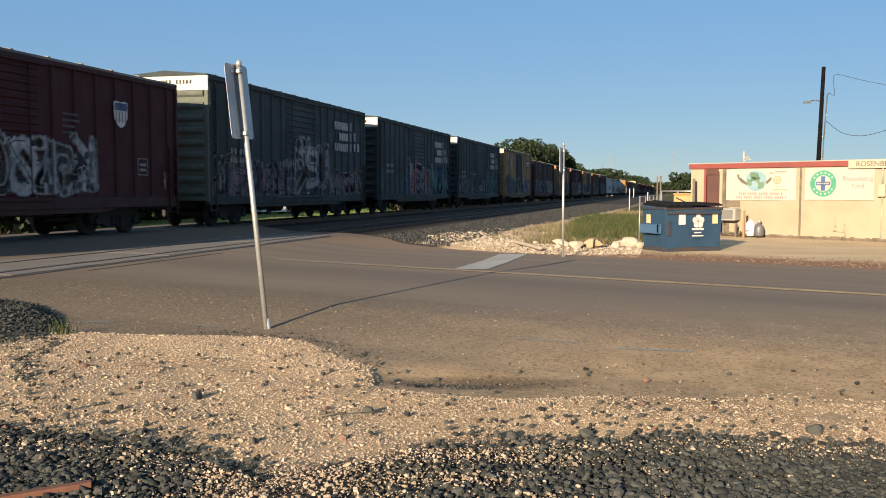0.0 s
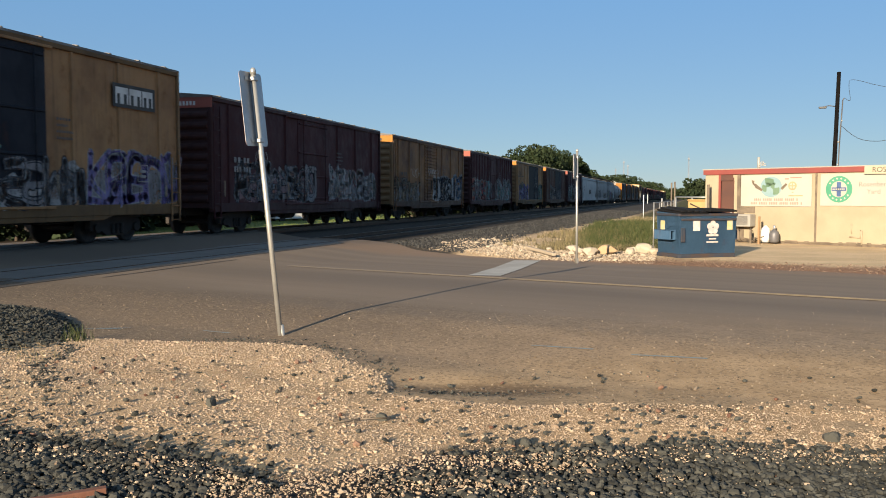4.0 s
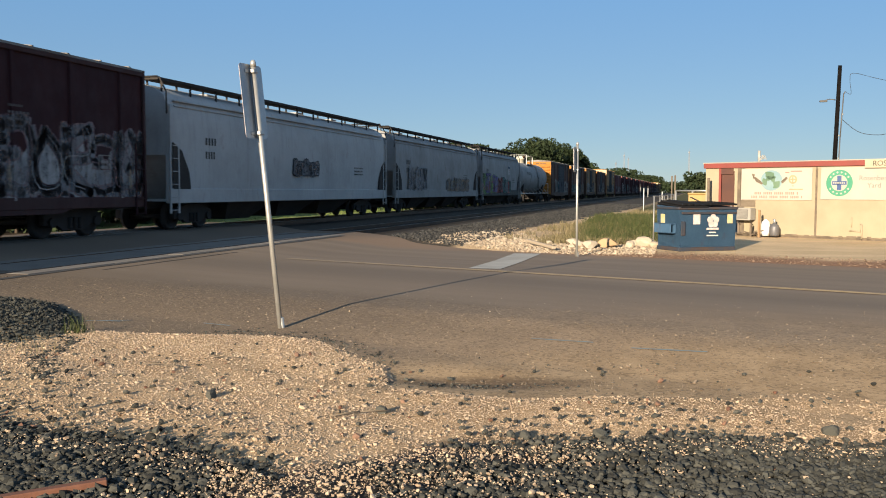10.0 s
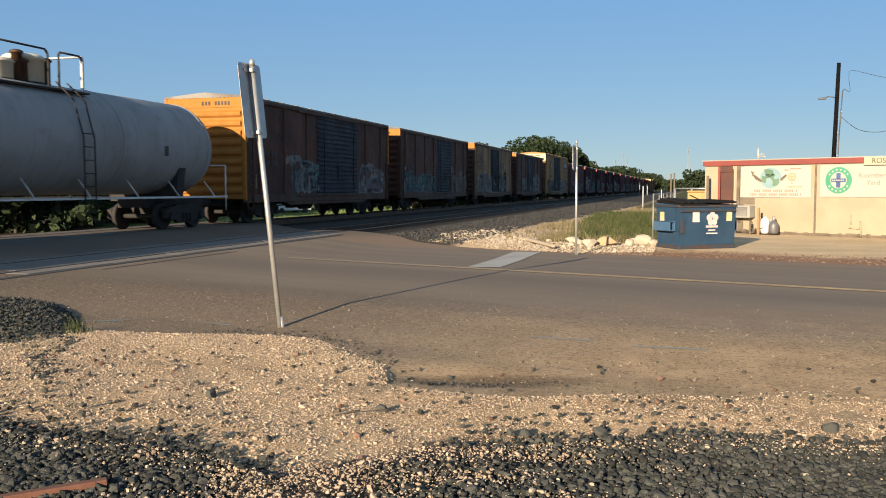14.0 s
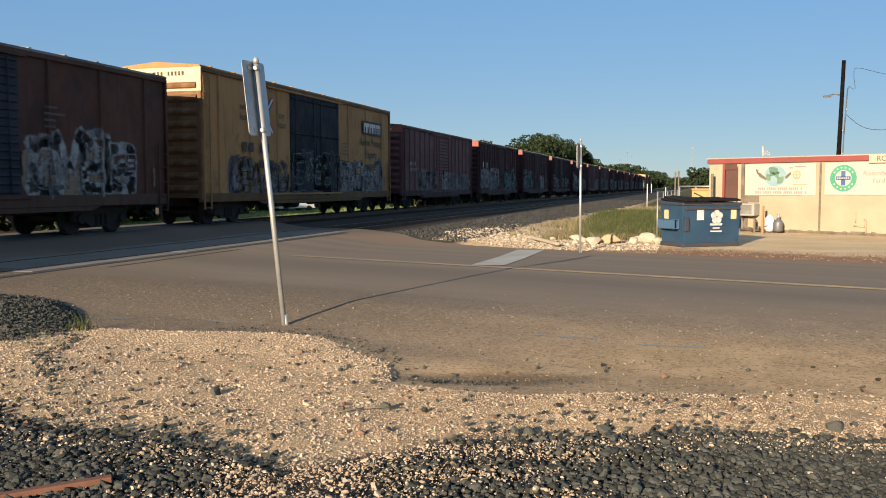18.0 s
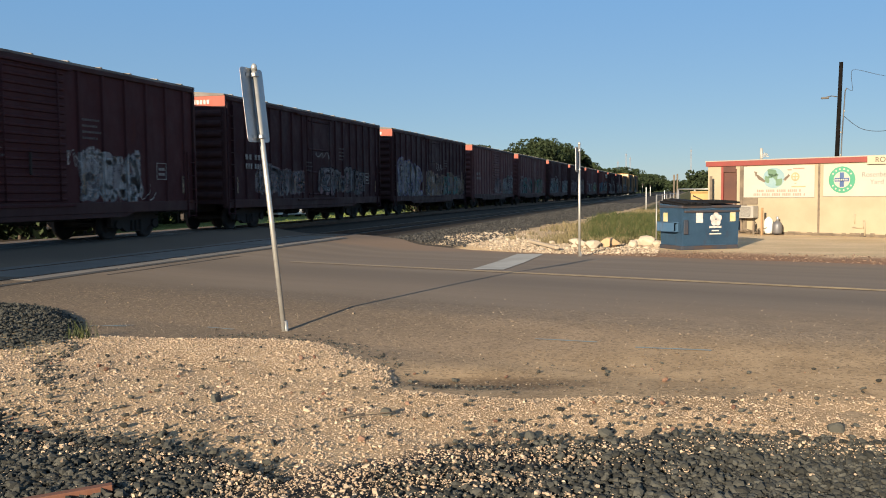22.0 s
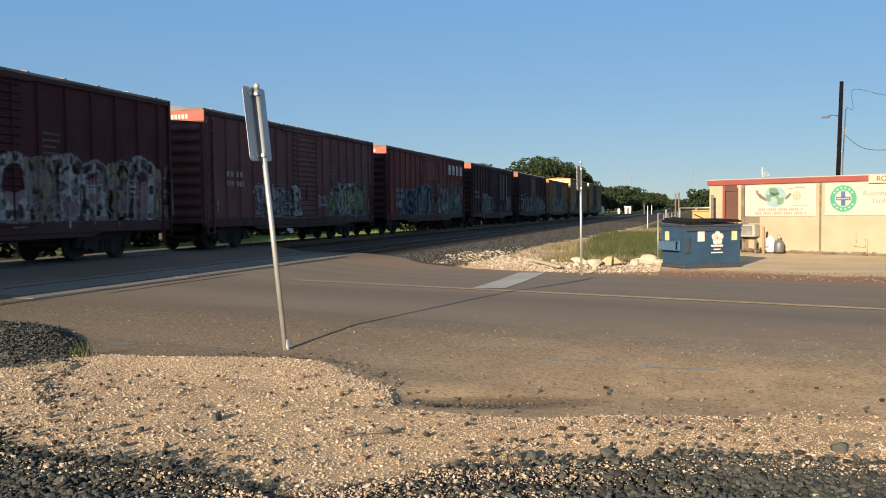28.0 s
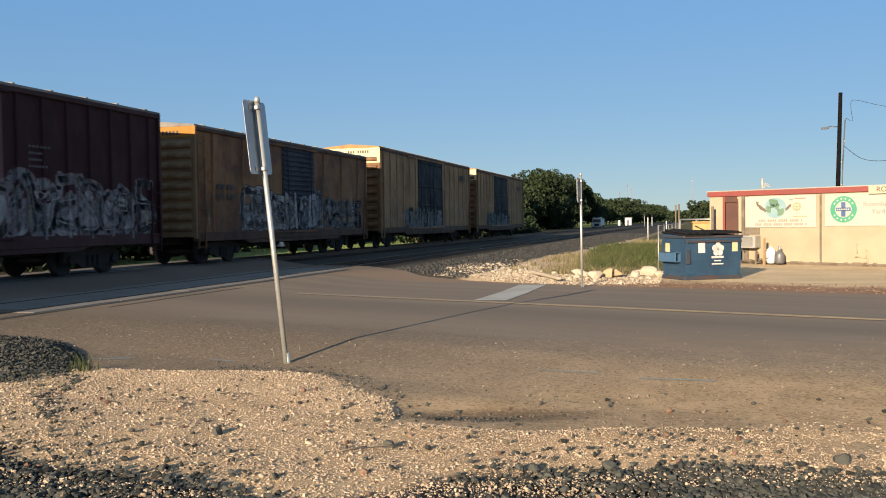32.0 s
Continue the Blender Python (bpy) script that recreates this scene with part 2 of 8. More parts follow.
# ---- plan ----
# x to the right of the tracks, y along them; the camera stands at the origin.
MAIN_X, SIDE_X, RAIL_TOP, SIDE_RAIL = -17.0, -12.35, 0.33, 0.15
ROAD_O, ROAD_U, ROAD_N = np.array([0.0, 15.2]), np.array([0.94962, -0.31337]), np.array([0.31337, 0.94962])
ROAD_NEAR, ROAD_FAR = -9.2, 6.6


def step(v, a, b):
    u = np.clip((v - a) / (b - a), 0, 1)
    return u * u * (3 - 2 * u)


def road_z(x, y):
    b = (x - ROAD_O[0]) * ROAD_N[0] + (y - ROAD_O[1]) * ROAD_N[1]
    crown = np.interp(b, [-9.5, -7.2, -5.5, -2.0, 0.0, 3.0, 6.6, 7.5], [-0.01, 0.0, 0.12, 0.11, 0.09, 0.0, -0.06, -0.07])
    crown = crown - 0.045 * np.exp(-(((x + 1.9) / 0.75) ** 2 + ((y - 7.3) / 0.3) ** 2))
    return crown * (1 - step(-x, 8.0, 11.4)) + 0.14 * step(-x, 8.0, 11.4) + 0.19 * step(-x, 13.3, 15.9) - 1.2 * step(-x, 18.4, 24)


def road_far(a):
    """Where the road's far edge runs: it widens towards the crossing."""
    return np.interp(a, [-24, -14.9, -13.4, -11.5, -8.95, -6.9, -5.2], [9.5, 9.5, 9.6, 8.4, 7.1, 6.45, ROAD_FAR])


def apron_edge(x):
    """How far from the camera the gravel apron reaches."""
    return np.interp(x, [-30, -14, -10.8, -8.7, -7.0, -5.6, -4.8, -3.9, -3.2, -2.65, -2.35, -1.6, -0.9, 0.0, 1.7, 4.0, 30], [19, 13.2, 11.9, 10.6, 8.9, 8.72, 8.95, 8.9, 8.35, 7.75, 6.95, 6.78, 6.85, 7.2, 8.0, 8.3, 0])


def bumps(x, y, s):
    return np.sin(x * s + 1.3 * np.sin(y * s * 0.7)) * np.cos(y * s * 1.1 + 0.8 * np.sin(x * s * 0.6))


def heap(x, y):
    """Under 1 inside the ballast heap by the crossing."""
    return np.abs((x + 9.4) / 2.75) ** 1.6 + np.abs((y - 8.0) / 2.6) ** 1.6


def ground_z(x, y):
    a = (x - ROAD_O[0]) * ROAD_U[0] + (y - ROAD_O[1]) * ROAD_U[1]
    b = (x - ROAD_O[0]) * ROAD_N[0] + (y - ROAD_O[1]) * ROAD_N[1]
    bed = 0.0 + 0.02 * step(-x, 5.6, 7.0) - 0.12 * step(x, -5.6, -3.6) * step(y, 26, 30) * step(-x, -1, 1)
    bed = bed + 0.13 * step(-x, 13.8, 15.0) - 0.1 * step(-x, 19.5, 22) - 0.85 * step(-x, 19.2, 24.5) * step(-y, -140, -100)
    off_near = step(apron_edge(x) + 0.1 * bumps(x, y, 2.1) - y, -0.25, 0.35)
    far = road_far(a)
    off_far = step(b, far - 0.15, far + 0.5)
    bed = bed - 0.06 * step(-b, -8.6, -ROAD_FAR) * step(b, 0, 2) * step(a, -9, -6)
    off = np.maximum(off_near, off_far)
    mound = off_near * (0.012 + 0.02 * bumps(x, y, 1.3) + 0.012 * bumps(x, y, 5.1)) * step(-y, -14, -4)
    pile = 0.13 * (1 - step(heap(x, y), 0.45, 1.05))
    crest = y - 6.8 - 0.1 * (x + 1.9)
    ridge = 0.012 * np.exp(-(crest / np.where(crest < 0, 0.6, 0.13)) ** 2) * step(x, -3.0, -2.4) * step(-x, 0.9, 1.7)
    return ridge + road_z(x, y) * (1 - off) - 0.05 * (1 - off) + off * bed + mound + pile


# ---- ground ----


def ground_material():
    m, t, p, o = blank("ground_soil")
    sep = t.nodes.new("ShaderNodeSeparateXYZ")
    t.links.new(o, sep.inputs[0])
    wob = maths(t, "SUBTRACT", noise_of(t, o, 0.9, 5, 0.65), 0.5)
    x = maths(t, "ADD", sep.outputs[0], maths(t, "MULTIPLY", wob, 1.6))
    y = maths(t, "ADD", sep.outputs[1], maths(t, "MULTIPLY", wob, 1.4))
    b = maths(t, "ADD", maths(t, "MULTIPLY", x, 0.313), maths(t, "MULTIPLY", maths(t, "SUBTRACT", y, 15.2), 0.95))
    grit = noise_of(t, o, 30, 5, 0.7)
    cell = voronoi_of(t, o, 45, "Color")
    patch = noise_of(t, o, 0.8, 6, 0.6)
    pale = mixed(t, ranged(t, patch, 0.35, 0.65), (0.40, 0.298, 0.195), (0.49, 0.375, 0.252))
    pale = mixed(t, ranged(t, grit, 0.45, 0.8, 0, 0.75), pale, (0.29, 0.205, 0.13))
    brown = mixed(t, ranged(t, patch, 0.35, 0.65), (0.3, 0.22, 0.14), (0.39, 0.29, 0.19))
    pale = mixed(t, maths(t, "MULTIPLY", ranged(t, x, -2.6, -1.4), ranged(t, y, 5.4, 6.4)), pale, brown)
    ballast = mixed(t, ranged(t, grit, 0.3, 0.7), (0.025, 0.025, 0.025), (0.062, 0.059, 0.056))
    grass = mixed(t, ranged(t, noise_of(t, o, 0.35, 6, 0.7), 0.35, 0.65), (0.046, 0.058, 0.02), (0.105, 0.095, 0.04))
    dry = mixed(t, ranged(t, patch, 0.4, 0.6), (0.19, 0.15, 0.085), (0.1, 0.098, 0.042))
    yard = mixed(t, ranged(t, noise_of(t, stretched(t, o, 0.4, 1, 1), 0.7, 6, 0.65), 0.36, 0.64), (0.5, 0.395, 0.262), (0.62, 0.5, 0.345))
    red = mixed(t, ranged(t, grit, 0.35, 0.7), (0.17, 0.098, 0.068), (0.29, 0.19, 0.135))
    c = pale
    vee = maths(t, "ADD", maths(t, "MAXIMUM", maths(t, "MULTIPLY", maths(t, "ADD", x, 2.7), -0.2), 0.0), maths(t, "ADD", ranged(t, x, -2.2, -1.3, 4.5, 5.4), ranged(t, x, -1.4, 0.6, 0, 0.45)))
    c = mixed(t, ranged(t, maths(t, "SUBTRACT", y, vee), -0.15, 0.25, 1, 0), c, ballast)
    far = ranged(t, b, 6.2, 6.6)
    side = mixed(t, ranged(t, x, -1.6, -0.6), mixed(t, ranged(t, y, 30, 55), dry, grass), yard)
    side = mixed(t, ranged(t, y, 55, 80), side, grass)
    side = mixed(t, ranged(t, b, 7.4, 8.8), red, side)
    c = mixed(t, far, c, side)
    dirt = mixed(t, patch, (0.44, 0.335, 0.22), (0.55, 0.43, 0.295))
    c = mixed(t, maths(t, "MULTIPLY", ranged(t, maths(t, "ADD", x, maths(t, "MULTIPLY", wob, 1.0)), -5.2, -4.2, 1, 0), far), c, dirt)
    sooty = mixed(t, ranged(t, grit, 0.3, 0.7), (0.026, 0.026, 0.025), (0.066, 0.063, 0.059))
    c = mixed(t, maths(t, "MULTIPLY", ranged(t, maths(t, "SUBTRACT", x, maths(t, "MULTIPLY", maths(t, "MINIMUM", maths(t, "MAXIMUM", maths(t, "SUBTRACT", sep.outputs[1], 40.0), 0.0), 50.0), 0.035)), -7.0, -6.3, 1, 0), ranged(t, sep.outputs[1], 12, 14)), c, sooty)
    near_rails = maths(t, "MINIMUM", maths(t, "ABSOLUTE", maths(t, "ADD", sep.outputs[0], 12.35)), maths(t, "ABSOLUTE", maths(t, "ADD", sep.outputs[0], 17.0)))
    # oil on the second track; on the main line the train's shade, painted
    oil_and_shade = maths(t, "MULTIPLY", ranged(t, maths(t, "ADD", near_rails, maths(t, "MULTIPLY", wob, 0.4)), 1.35, 1.95, 1, 0), ranged(t, sep.outputs[1], 27, 30))
    c = mixed(t, oil_and_shade, c, mixed(t, grit, (0.009, 0.0085, 0.008), (0.02, 0.018, 0.016)))
    # darkness seen below the cars, put into the colour of the ground beyond
    under_car_dark = mixed(t, ranged(t, patch, 0.35, 0.65), (0.022, 0.019, 0.016), (0.045, 0.037, 0.03))
    lawn = mixed(t, ranged(t, noise_of(t, o, 0.35, 6, 0.7), 0.35, 0.65), (0.11, 0.16, 0.04), (0.18, 0.205, 0.065))
    beyond = ranged(t, x, -20.5, -19.5, 1, 0)
    c = mixed(t, beyond, c, mixed(t, maths(t, "MULTIPLY", ranged(t, maths(t, "ADD", y, maths(t, "MULTIPLY", x, 1.75)), -17, -13), ranged(t, x, -26, -24.5, 1, 0)), under_car_dark, lawn))
    put_in(t, p.inputs["Base Color"], tinted(t, mixed(t, ranged(t, sep_of(t, cell), 0.35, 0.95, 0, 0.24), c, (0.12, 0.084, 0.056)), (1.08, 0.985, 0.88)))
    p.inputs["Roughness"].default_value = 0.95
    p.inputs["Specular IOR Level"].default_value = 0.15
    bumped(t, p, maths(t, "ADD", grit, sep_of(t, cell)), 0.5, 0.02)
    return m


def span(*pieces):
    """Grid lines: from a to b in steps of s, piece after piece."""
    out = []
    for a, b, s in pieces:
        out += list(np.arange(a, b, s))
    return np.array(out + [pieces[-1][1]])


def sheet(name, xs, ys, z, material):
    gx, gy = np.meshgrid(xs, ys, indexing="ij")
    n, k = gx.shape
    v = np.stack([gx, gy, z(gx, gy)], -1).reshape(-1, 3)
    i = np.arange(n * k).reshape(n, k)
    f = np.stack([i[:-1, :-1], i[1:, :-1], i[1:, 1:], i[:-1, 1:]], -1).reshape(-1, 4)
    return from_arrays(name, v, f, [material], True)


SOIL = ground_material()
ground = tagged(new("ground", sheet("ground", span((-2500, -200, 230), (-200, -40, 16), (-40, -14, 0.8), (-14, -4, 0.16), (-4, 2, 0.1), (2, 6, 0.16), (6, 24, 0.6), (24, 200, 16), (200, 2500, 230)),
                span((-2500, -200, 230), (-200, 0, 20), (0, 3, 0.5), (3, 9, 0.1), (9, 12, 0.15), (12, 44, 0.4), (44, 120, 4), (120, 400, 28), (400, 3000, 260)), ground_z, SOIL)),
                "tan gravel and dry soil with dark ballast and grass", "ground", kind="structure")


def asphalt_material():
    m, t, p, o = blank("worn_asphalt")
    sep = t.nodes.new("ShaderNodeSeparateXYZ")
    t.links.new(o, sep.inputs[0])
    wob = maths(t, "SUBTRACT", noise_of(t, stretched(t, o, 0.25, 1, 1), 0.8, 6, 0.65), 0.5)
    b = maths(t, "ADD", sep.outputs[1], maths(t, "MULTIPLY", wob, 3.0))
    grit = noise_of(t, o, 55, 4, 0.7)
    rough_edge = ranged(t, maths(t, "ADD", b, maths(t, "MULTIPLY", sep.outputs[0], -0.12)), -5.2, -3.4, 1, 0)
    c = mixed(t, ranged(t, noise_of(t, stretched(t, o, 0.07, 1, 1), 0.8, 6, 0.55), 0.36, 0.66), (0.172, 0.142, 0.118), (0.206, 0.171, 0.141))
    c = mixed(t, ranged(t, noise_of(t, stretched(t, o, 0.03, 1, 1), 2.6, 4, 0.5), 0.4, 0.7, 0, 0.18), c, (0.13, 0.11, 0.095))
    c = mixed(t, maths(t, "MULTIPLY", ranged(t, grit, 0.4, 0.7, 0, 0.4), maths(t, "ADD", maths(t, "MULTIPLY", rough_edge, 0.8), 0.2)), c, (0.085, 0.074, 0.064))
    wear = maths(t, "MULTIPLY", ranged(t, maths(t, "ABSOLUTE", maths(t, "ADD", sep.outputs[1], 1.6)), 0.5, 1.5, 1, 0), 0.3)
    c = mixed(t, wear, c, (0.090, 0.081, 0.074))
    dust = mixed(t, ranged(t, noise_of(t, o, 1.2, 6), 0.35, 0.65), (0.235, 0.18, 0.128), (0.3, 0.231, 0.165))
    dust = mixed(t, ranged(t, noise_of(t, o, 22, 4, 0.7), 0.45, 0.75, 0, 0.5), dust, (0.140, 0.109, 0.082))
    muck = maths(t, "MULTIPLY", ranged(t, sep.outputs[0], -3.0, 1.5, 0.55, 0), ranged(t, b, -6.0, -3.4, 1, 0))
    c = mixed(t, muck, c, (0.1, 0.079, 0.06))
    drift = maths(t, "ADD", b, maths(t, "MULTIPLY", sep.outputs[0], -0.42))
    c = mixed(t, maths(t, "MULTIPLY", ranged(t, drift, -6.2, -3.0, 0.9, 0), ranged(t, sep.outputs[0], -2.5, 1.0, 0.35, 1)), c, dust)
    drift = maths(t, "ADD", maths(t, "ADD", b, maths(t, "MULTIPLY", sep.outputs[0], -0.75)), 7.6)
    sand = mixed(t, ranged(t, noise_of(t, o, 1.7, 6, 0.65), 0.36, 0.64), (0.29, 0.215, 0.138), (0.39, 0.295, 0.195))
    sand = mixed(t, ranged(t, noise_of(t, o, 26, 4, 0.7), 0.45, 0.75, 0, 0.6), sand, (0.16, 0.115, 0.075))
    c = mixed(t, ranged(t, drift, -1.0, 0.9, 0.95, 0), c, sand)
    c = mixed(t, ranged(t, b, 5.4, 6.7, 0, 0.7), c, (0.234, 0.164, 0.117))
    # the train's shade over the crossing, mixed into the asphalt colour
    crossing_shade = ranged(t, maths(t, "ADD", sep.outputs[0], maths(t, "MULTIPLY", wob, 2.0)), -14.5, -12.5, 0.75, 0)
    c = mixed(t, crossing_shade, c, (0.115, 0.097, 0.085))
    # a soft-edged dark brown streak at the gravel's edge
    px, py = maths(t, "SUBTRACT", sep.outputs[0], 0.9), maths(t, "ADD", sep.outputs[1], 8.06)
    along = maths(t, "DIVIDE", maths(t, "ADD", maths(t, "MULTIPLY", px, 0.884), maths(t, "MULTIPLY", py, 0.468)), 0.95)
    across = maths(t, "DIVIDE", maths(t, "ADD", maths(t, "MULTIPLY", px, -0.468), maths(t, "MULTIPLY", py, 0.884)), 0.27)
    far_off = maths(t, "ADD", maths(t, "MULTIPLY", along, along), maths(t, "MULTIPLY", across, across))
    c = mixed(t, ranged(t, maths(t, "ADD", far_off, maths(t, "MULTIPLY", wob, 1.2)), 0.1, 1.4, 0.8, 0), c, (0.1, 0.07, 0.046))
    speck = voronoi_of(t, o, 38, "Color")
    c = mixed(t, maths(t, "MULTIPLY", ranged(t, sep_of(t, speck), 0.8, 0.94, 0, 0.4), rough_edge), c, (0.34, 0.27, 0.19))
    c = mixed(t, maths(t, "MULTIPLY", ranged(t, sep_of(t, speck), 0.26, 0.1, 0, 0.4), rough_edge), c, (0.06, 0.048, 0.039))
    c = mixed(t, maths(t, "MULTIPLY", ranged(t, noise_of(t, o, 5, 5, 0.7), 0.5, 0.75, 0, 0.3), rough_edge), c, (0.085, 0.067, 0.052))
    put_in(t, p.inputs["Base Color"], tinted(t, c, (1.05, 0.96, 0.85)))
    put_in(t, p.inputs["Roughness"], ranged(t, grit, 0.3, 0.7, 0.82, 0.97))
    p.inputs["Specular IOR Level"].default_value = 0.2
    bumped(t, p, maths(t, "MULTIPLY", grit, maths(t, "ADD", maths(t, "MULTIPLY", rough_edge, 0.85), 0.15)), 0.3, 0.008)
    return m


ROAD_M = Matrix(((ROAD_U[0], ROAD_N[0], 0, ROAD_O[0]), (ROAD_U[1], ROAD_N[1], 0, ROAD_O[1]), (0, 0, 1, 0), (0, 0, 0, 1)))


def on_road(a, b):
    return ROAD_O[0] + a * ROAD_U[0] + b * ROAD_N[0], ROAD_O[1] + a * ROAD_U[1] + b * ROAD_N[1]


ASPHALT = asphalt_material()


def road_sheet():
    ga, gb = np.meshgrid(span((-90, -30, 2), (-30, -1, 0.4), (-1, 4, 0.1), (4, 30, 0.4), (30, 90, 3)), span((ROAD_NEAR, -7, 0.1), (-7, ROAD_FAR, 0.3)), indexing="ij")
    gb = np.where(gb > 3, 3 + (gb - 3) * (road_far(ga) + 0.25 + 0.06 * bumps(ga, gb * 0, 1.9) - 3) / (ROAD_FAR - 3), gb)
    n, k = ga.shape
    v = np.stack([ga, gb, road_z(*on_road(ga, gb)) - 0.004], -1).reshape(-1, 3)
    i = np.arange(n * k).reshape(n, k)
    f = np.stack([i[:-1, :-1], i[1:, :-1], i[1:, 1:], i[:-1, 1:]], -1).reshape(-1, 4)
    return from_arrays("road", v, f, [ASPHALT], True)


road = tagged(new("road", road_sheet()),
              "worn dusty grey asphalt road over a level crossing", "road", kind="structure")
road.matrix_basis = ROAD_M

# ---- road markings ----


def line_paint():
    """Yellow paint, worn down to the asphalt where wheels turn at the crossing."""
    m, t, p, o = blank("worn_yellow_paint")
    sep = t.nodes.new("ShaderNodeSeparateXYZ")
    t.links.new(o, sep.inputs[0])
    c = mixed(t, ranged(t, noise_of(t, o, 3.0, 5), 0.35, 0.68), (0.5, 0.335, 0.16), (0.4, 0.275, 0.15))
    worn = maths(t, "ADD", ranged(t, sep.outputs[0], -9, 1, 0.72, 0.1), maths(t, "MULTIPLY", maths(t, "SUBTRACT", noise_of(t, stretched(t, o, 0.5, 2, 1), 5, 6, 0.7), 0.5), 0.9))
    put_in(t, p.inputs["Base Color"], mixed(t, worn, c, (0.19, 0.15, 0.118)))
    p.inputs["Roughness"].default_value = 0.9
    return m


YELLOW = line_paint()
OFFWHITE = surf("worn_white_paint", (0.42, 0.39, 0.34), (0.32, 0.295, 0.255), 0.85, scale=1.5, fine=25)
CHALK = surf("blue_spray_paint", (0.16, 0.25, 0.29), (0.2, 0.2, 0.18), 0.9, scale=4.0, fine=18)


def marking(name, rows, material, label):
    """A flat painted strip on the road: rows of (a, b0, b1)."""
    bm = bmesh.new()
    line = []
    for a, b0, b1 in rows:
        line.append([bm.verts.new((a, b, road_z(*on_road(a, b)) + 0.004)) for b in (b0, b1)])
    for p, q in zip(line, line[1:]):
        bm.faces.new((p[0], q[0], q[1], p[1]))
    ob = tagged(new(name, mesh_of(name, bm, material)), label, "road marking", kind="structure")
    ob.matrix_basis = ROAD_M


rng = np.random.default_rng(5)
for _b in (-0.074, 0.074):
    marking("centre_line", [(a, _b - 0.065 + rng.normal(0, 0.006), _b + 0.065 + rng.normal(0, 0.006)) for a in np.arange(-9, 60, 0.4)], YELLOW, "faded yellow centre line painted on the asphalt")
_bm = bmesh.new()
_line = [[_bm.verts.new((a, b, float(road_z(*on_road(a, b))) + 0.005)) for a, b in (((1 - k) * -4.45 + k * -6.68, (1 - k) * 0.18 + k * 6.0), ((1 - k) * -3.92 + k * -6.1, (1 - k) * 0.53 + k * 6.4))] for k in np.linspace(0, 1, 13)]
for _p, _q in zip(_line, _line[1:]):
    _bm.faces.new((_p[0], _p[1], _q[1], _q[0]))
tagged(new("stop_line", mesh_of("stop_line", _bm, OFFWHITE)), "worn white stop line on the asphalt", "road marking", kind="structure").matrix_basis = ROAD_M
for _a, _b, _n, _da, _db in ((-4.9, -7.92, 5, 0.11, 0.085), (-4.8, -7.85, 4, 0.1, 0.05), (-3.55, -7.24, 4, 0.14, 0.012), (0.42, -6.32, 6, 0.13, 0.02), (1.5, -6.28, 6, 0.14, 0.03)):
    marking("utility_mark", [(_a + _da * i, _b + _db * i, _b + _db * i + 0.035) for i in range(_n)], CHALK, "faint blue spray-paint mark on the asphalt")

# ---- tracks ----
RAIL = surf("rusty_rail_steel", (0.085, 0.047, 0.030), (0.136, 0.072, 0.043), 0.6, 0.6, 3, 30)
RAIL_HEAD = surf("worn_rail_head", (0.2, 0.185, 0.17), (0.14, 0.12, 0.105), 0.55, 0.6, 4, 30, 0.05)
TIE = surf("oily_tie_timber", (0.026, 0.021, 0.018), (0.045, 0.037, 0.031), 0.9, 0, 2, 25, 0.4)
BALLAST = stone_mix("dark_granite_ballast", (0.022, 0.022, 0.0195), (0.092, 0.09, 0.077))
PALE = stone_mix("pale_limestone_gravel", (0.29, 0.205, 0.14), (0.58, 0.445, 0.32))
BRICKY = stone_mix("red_brick_rubble", (0.13, 0.062, 0.042), (0.27, 0.16, 0.11))
CONCRETE = surf("crossing_concrete", (0.18, 0.155, 0.132), (0.14, 0.12, 0.102), 0.9, scale=1.2, fine=35)


def rail_line(cx, top, label):
    track = thing("track_rails", label, "railway track", pose(cx, 0, top), kind="structure")
    web = [(-0.07, -0.17), (0.07, -0.17), (0.07, -0.155), (0.012, -0.135), (0.012, -0.045), (0.035, -0.035), (0.035, -0.004), (-0.035, -0.004), (-0.035, -0.035), (-0.012, -0.045), (-0.012, -0.135), (-0.07, -0.155)]
    for s in (-0.7525, 0.7525):
        bm = bmesh.new()
        prism(bm, [(s + a, b) for a, b in web], "y", -120, 1500)
        rail = part("rail", bm, RAIL, track)
        bm = bmesh.new()
        bx(bm, s - 0.03, -120, -0.004, s + 0.03, 1500, 0)
        part("rail_head", bm, RAIL_HEAD, rail, "worn shiny running surface")
    return track


main_track = rail_line(MAIN_X, RAIL_TOP, "rusty steel rails of the main line")
side_track = rail_line(SIDE_X, SIDE_RAIL, "rusty steel rails of the second track")
_bm = bmesh.new()
bx(_bm, -1.3, -0.115, -0.16, 1.3, 0.115, 0, 0.012)
TIE_MESH = mesh_of("tie", _bm, TIE)
for cx, top, track in ((MAIN_X, RAIL_TOP, main_track), (SIDE_X, SIDE_RAIL, side_track)):
    for i in range(130):
        y = 27.5 + 0.54 * i + random.uniform(-0.03, 0.03)
        part("tie", TIE_MESH, None, track, at=pose(0, y, -0.172, 0, 0, random.uniform(-1.2, 1.2)))
    for i in range(20):
        part("tie", TIE_MESH, None, track, at=pose(0, 7.0 - 0.54 * i, -0.172, 0, 0, random.uniform(-1.2, 1.2)))
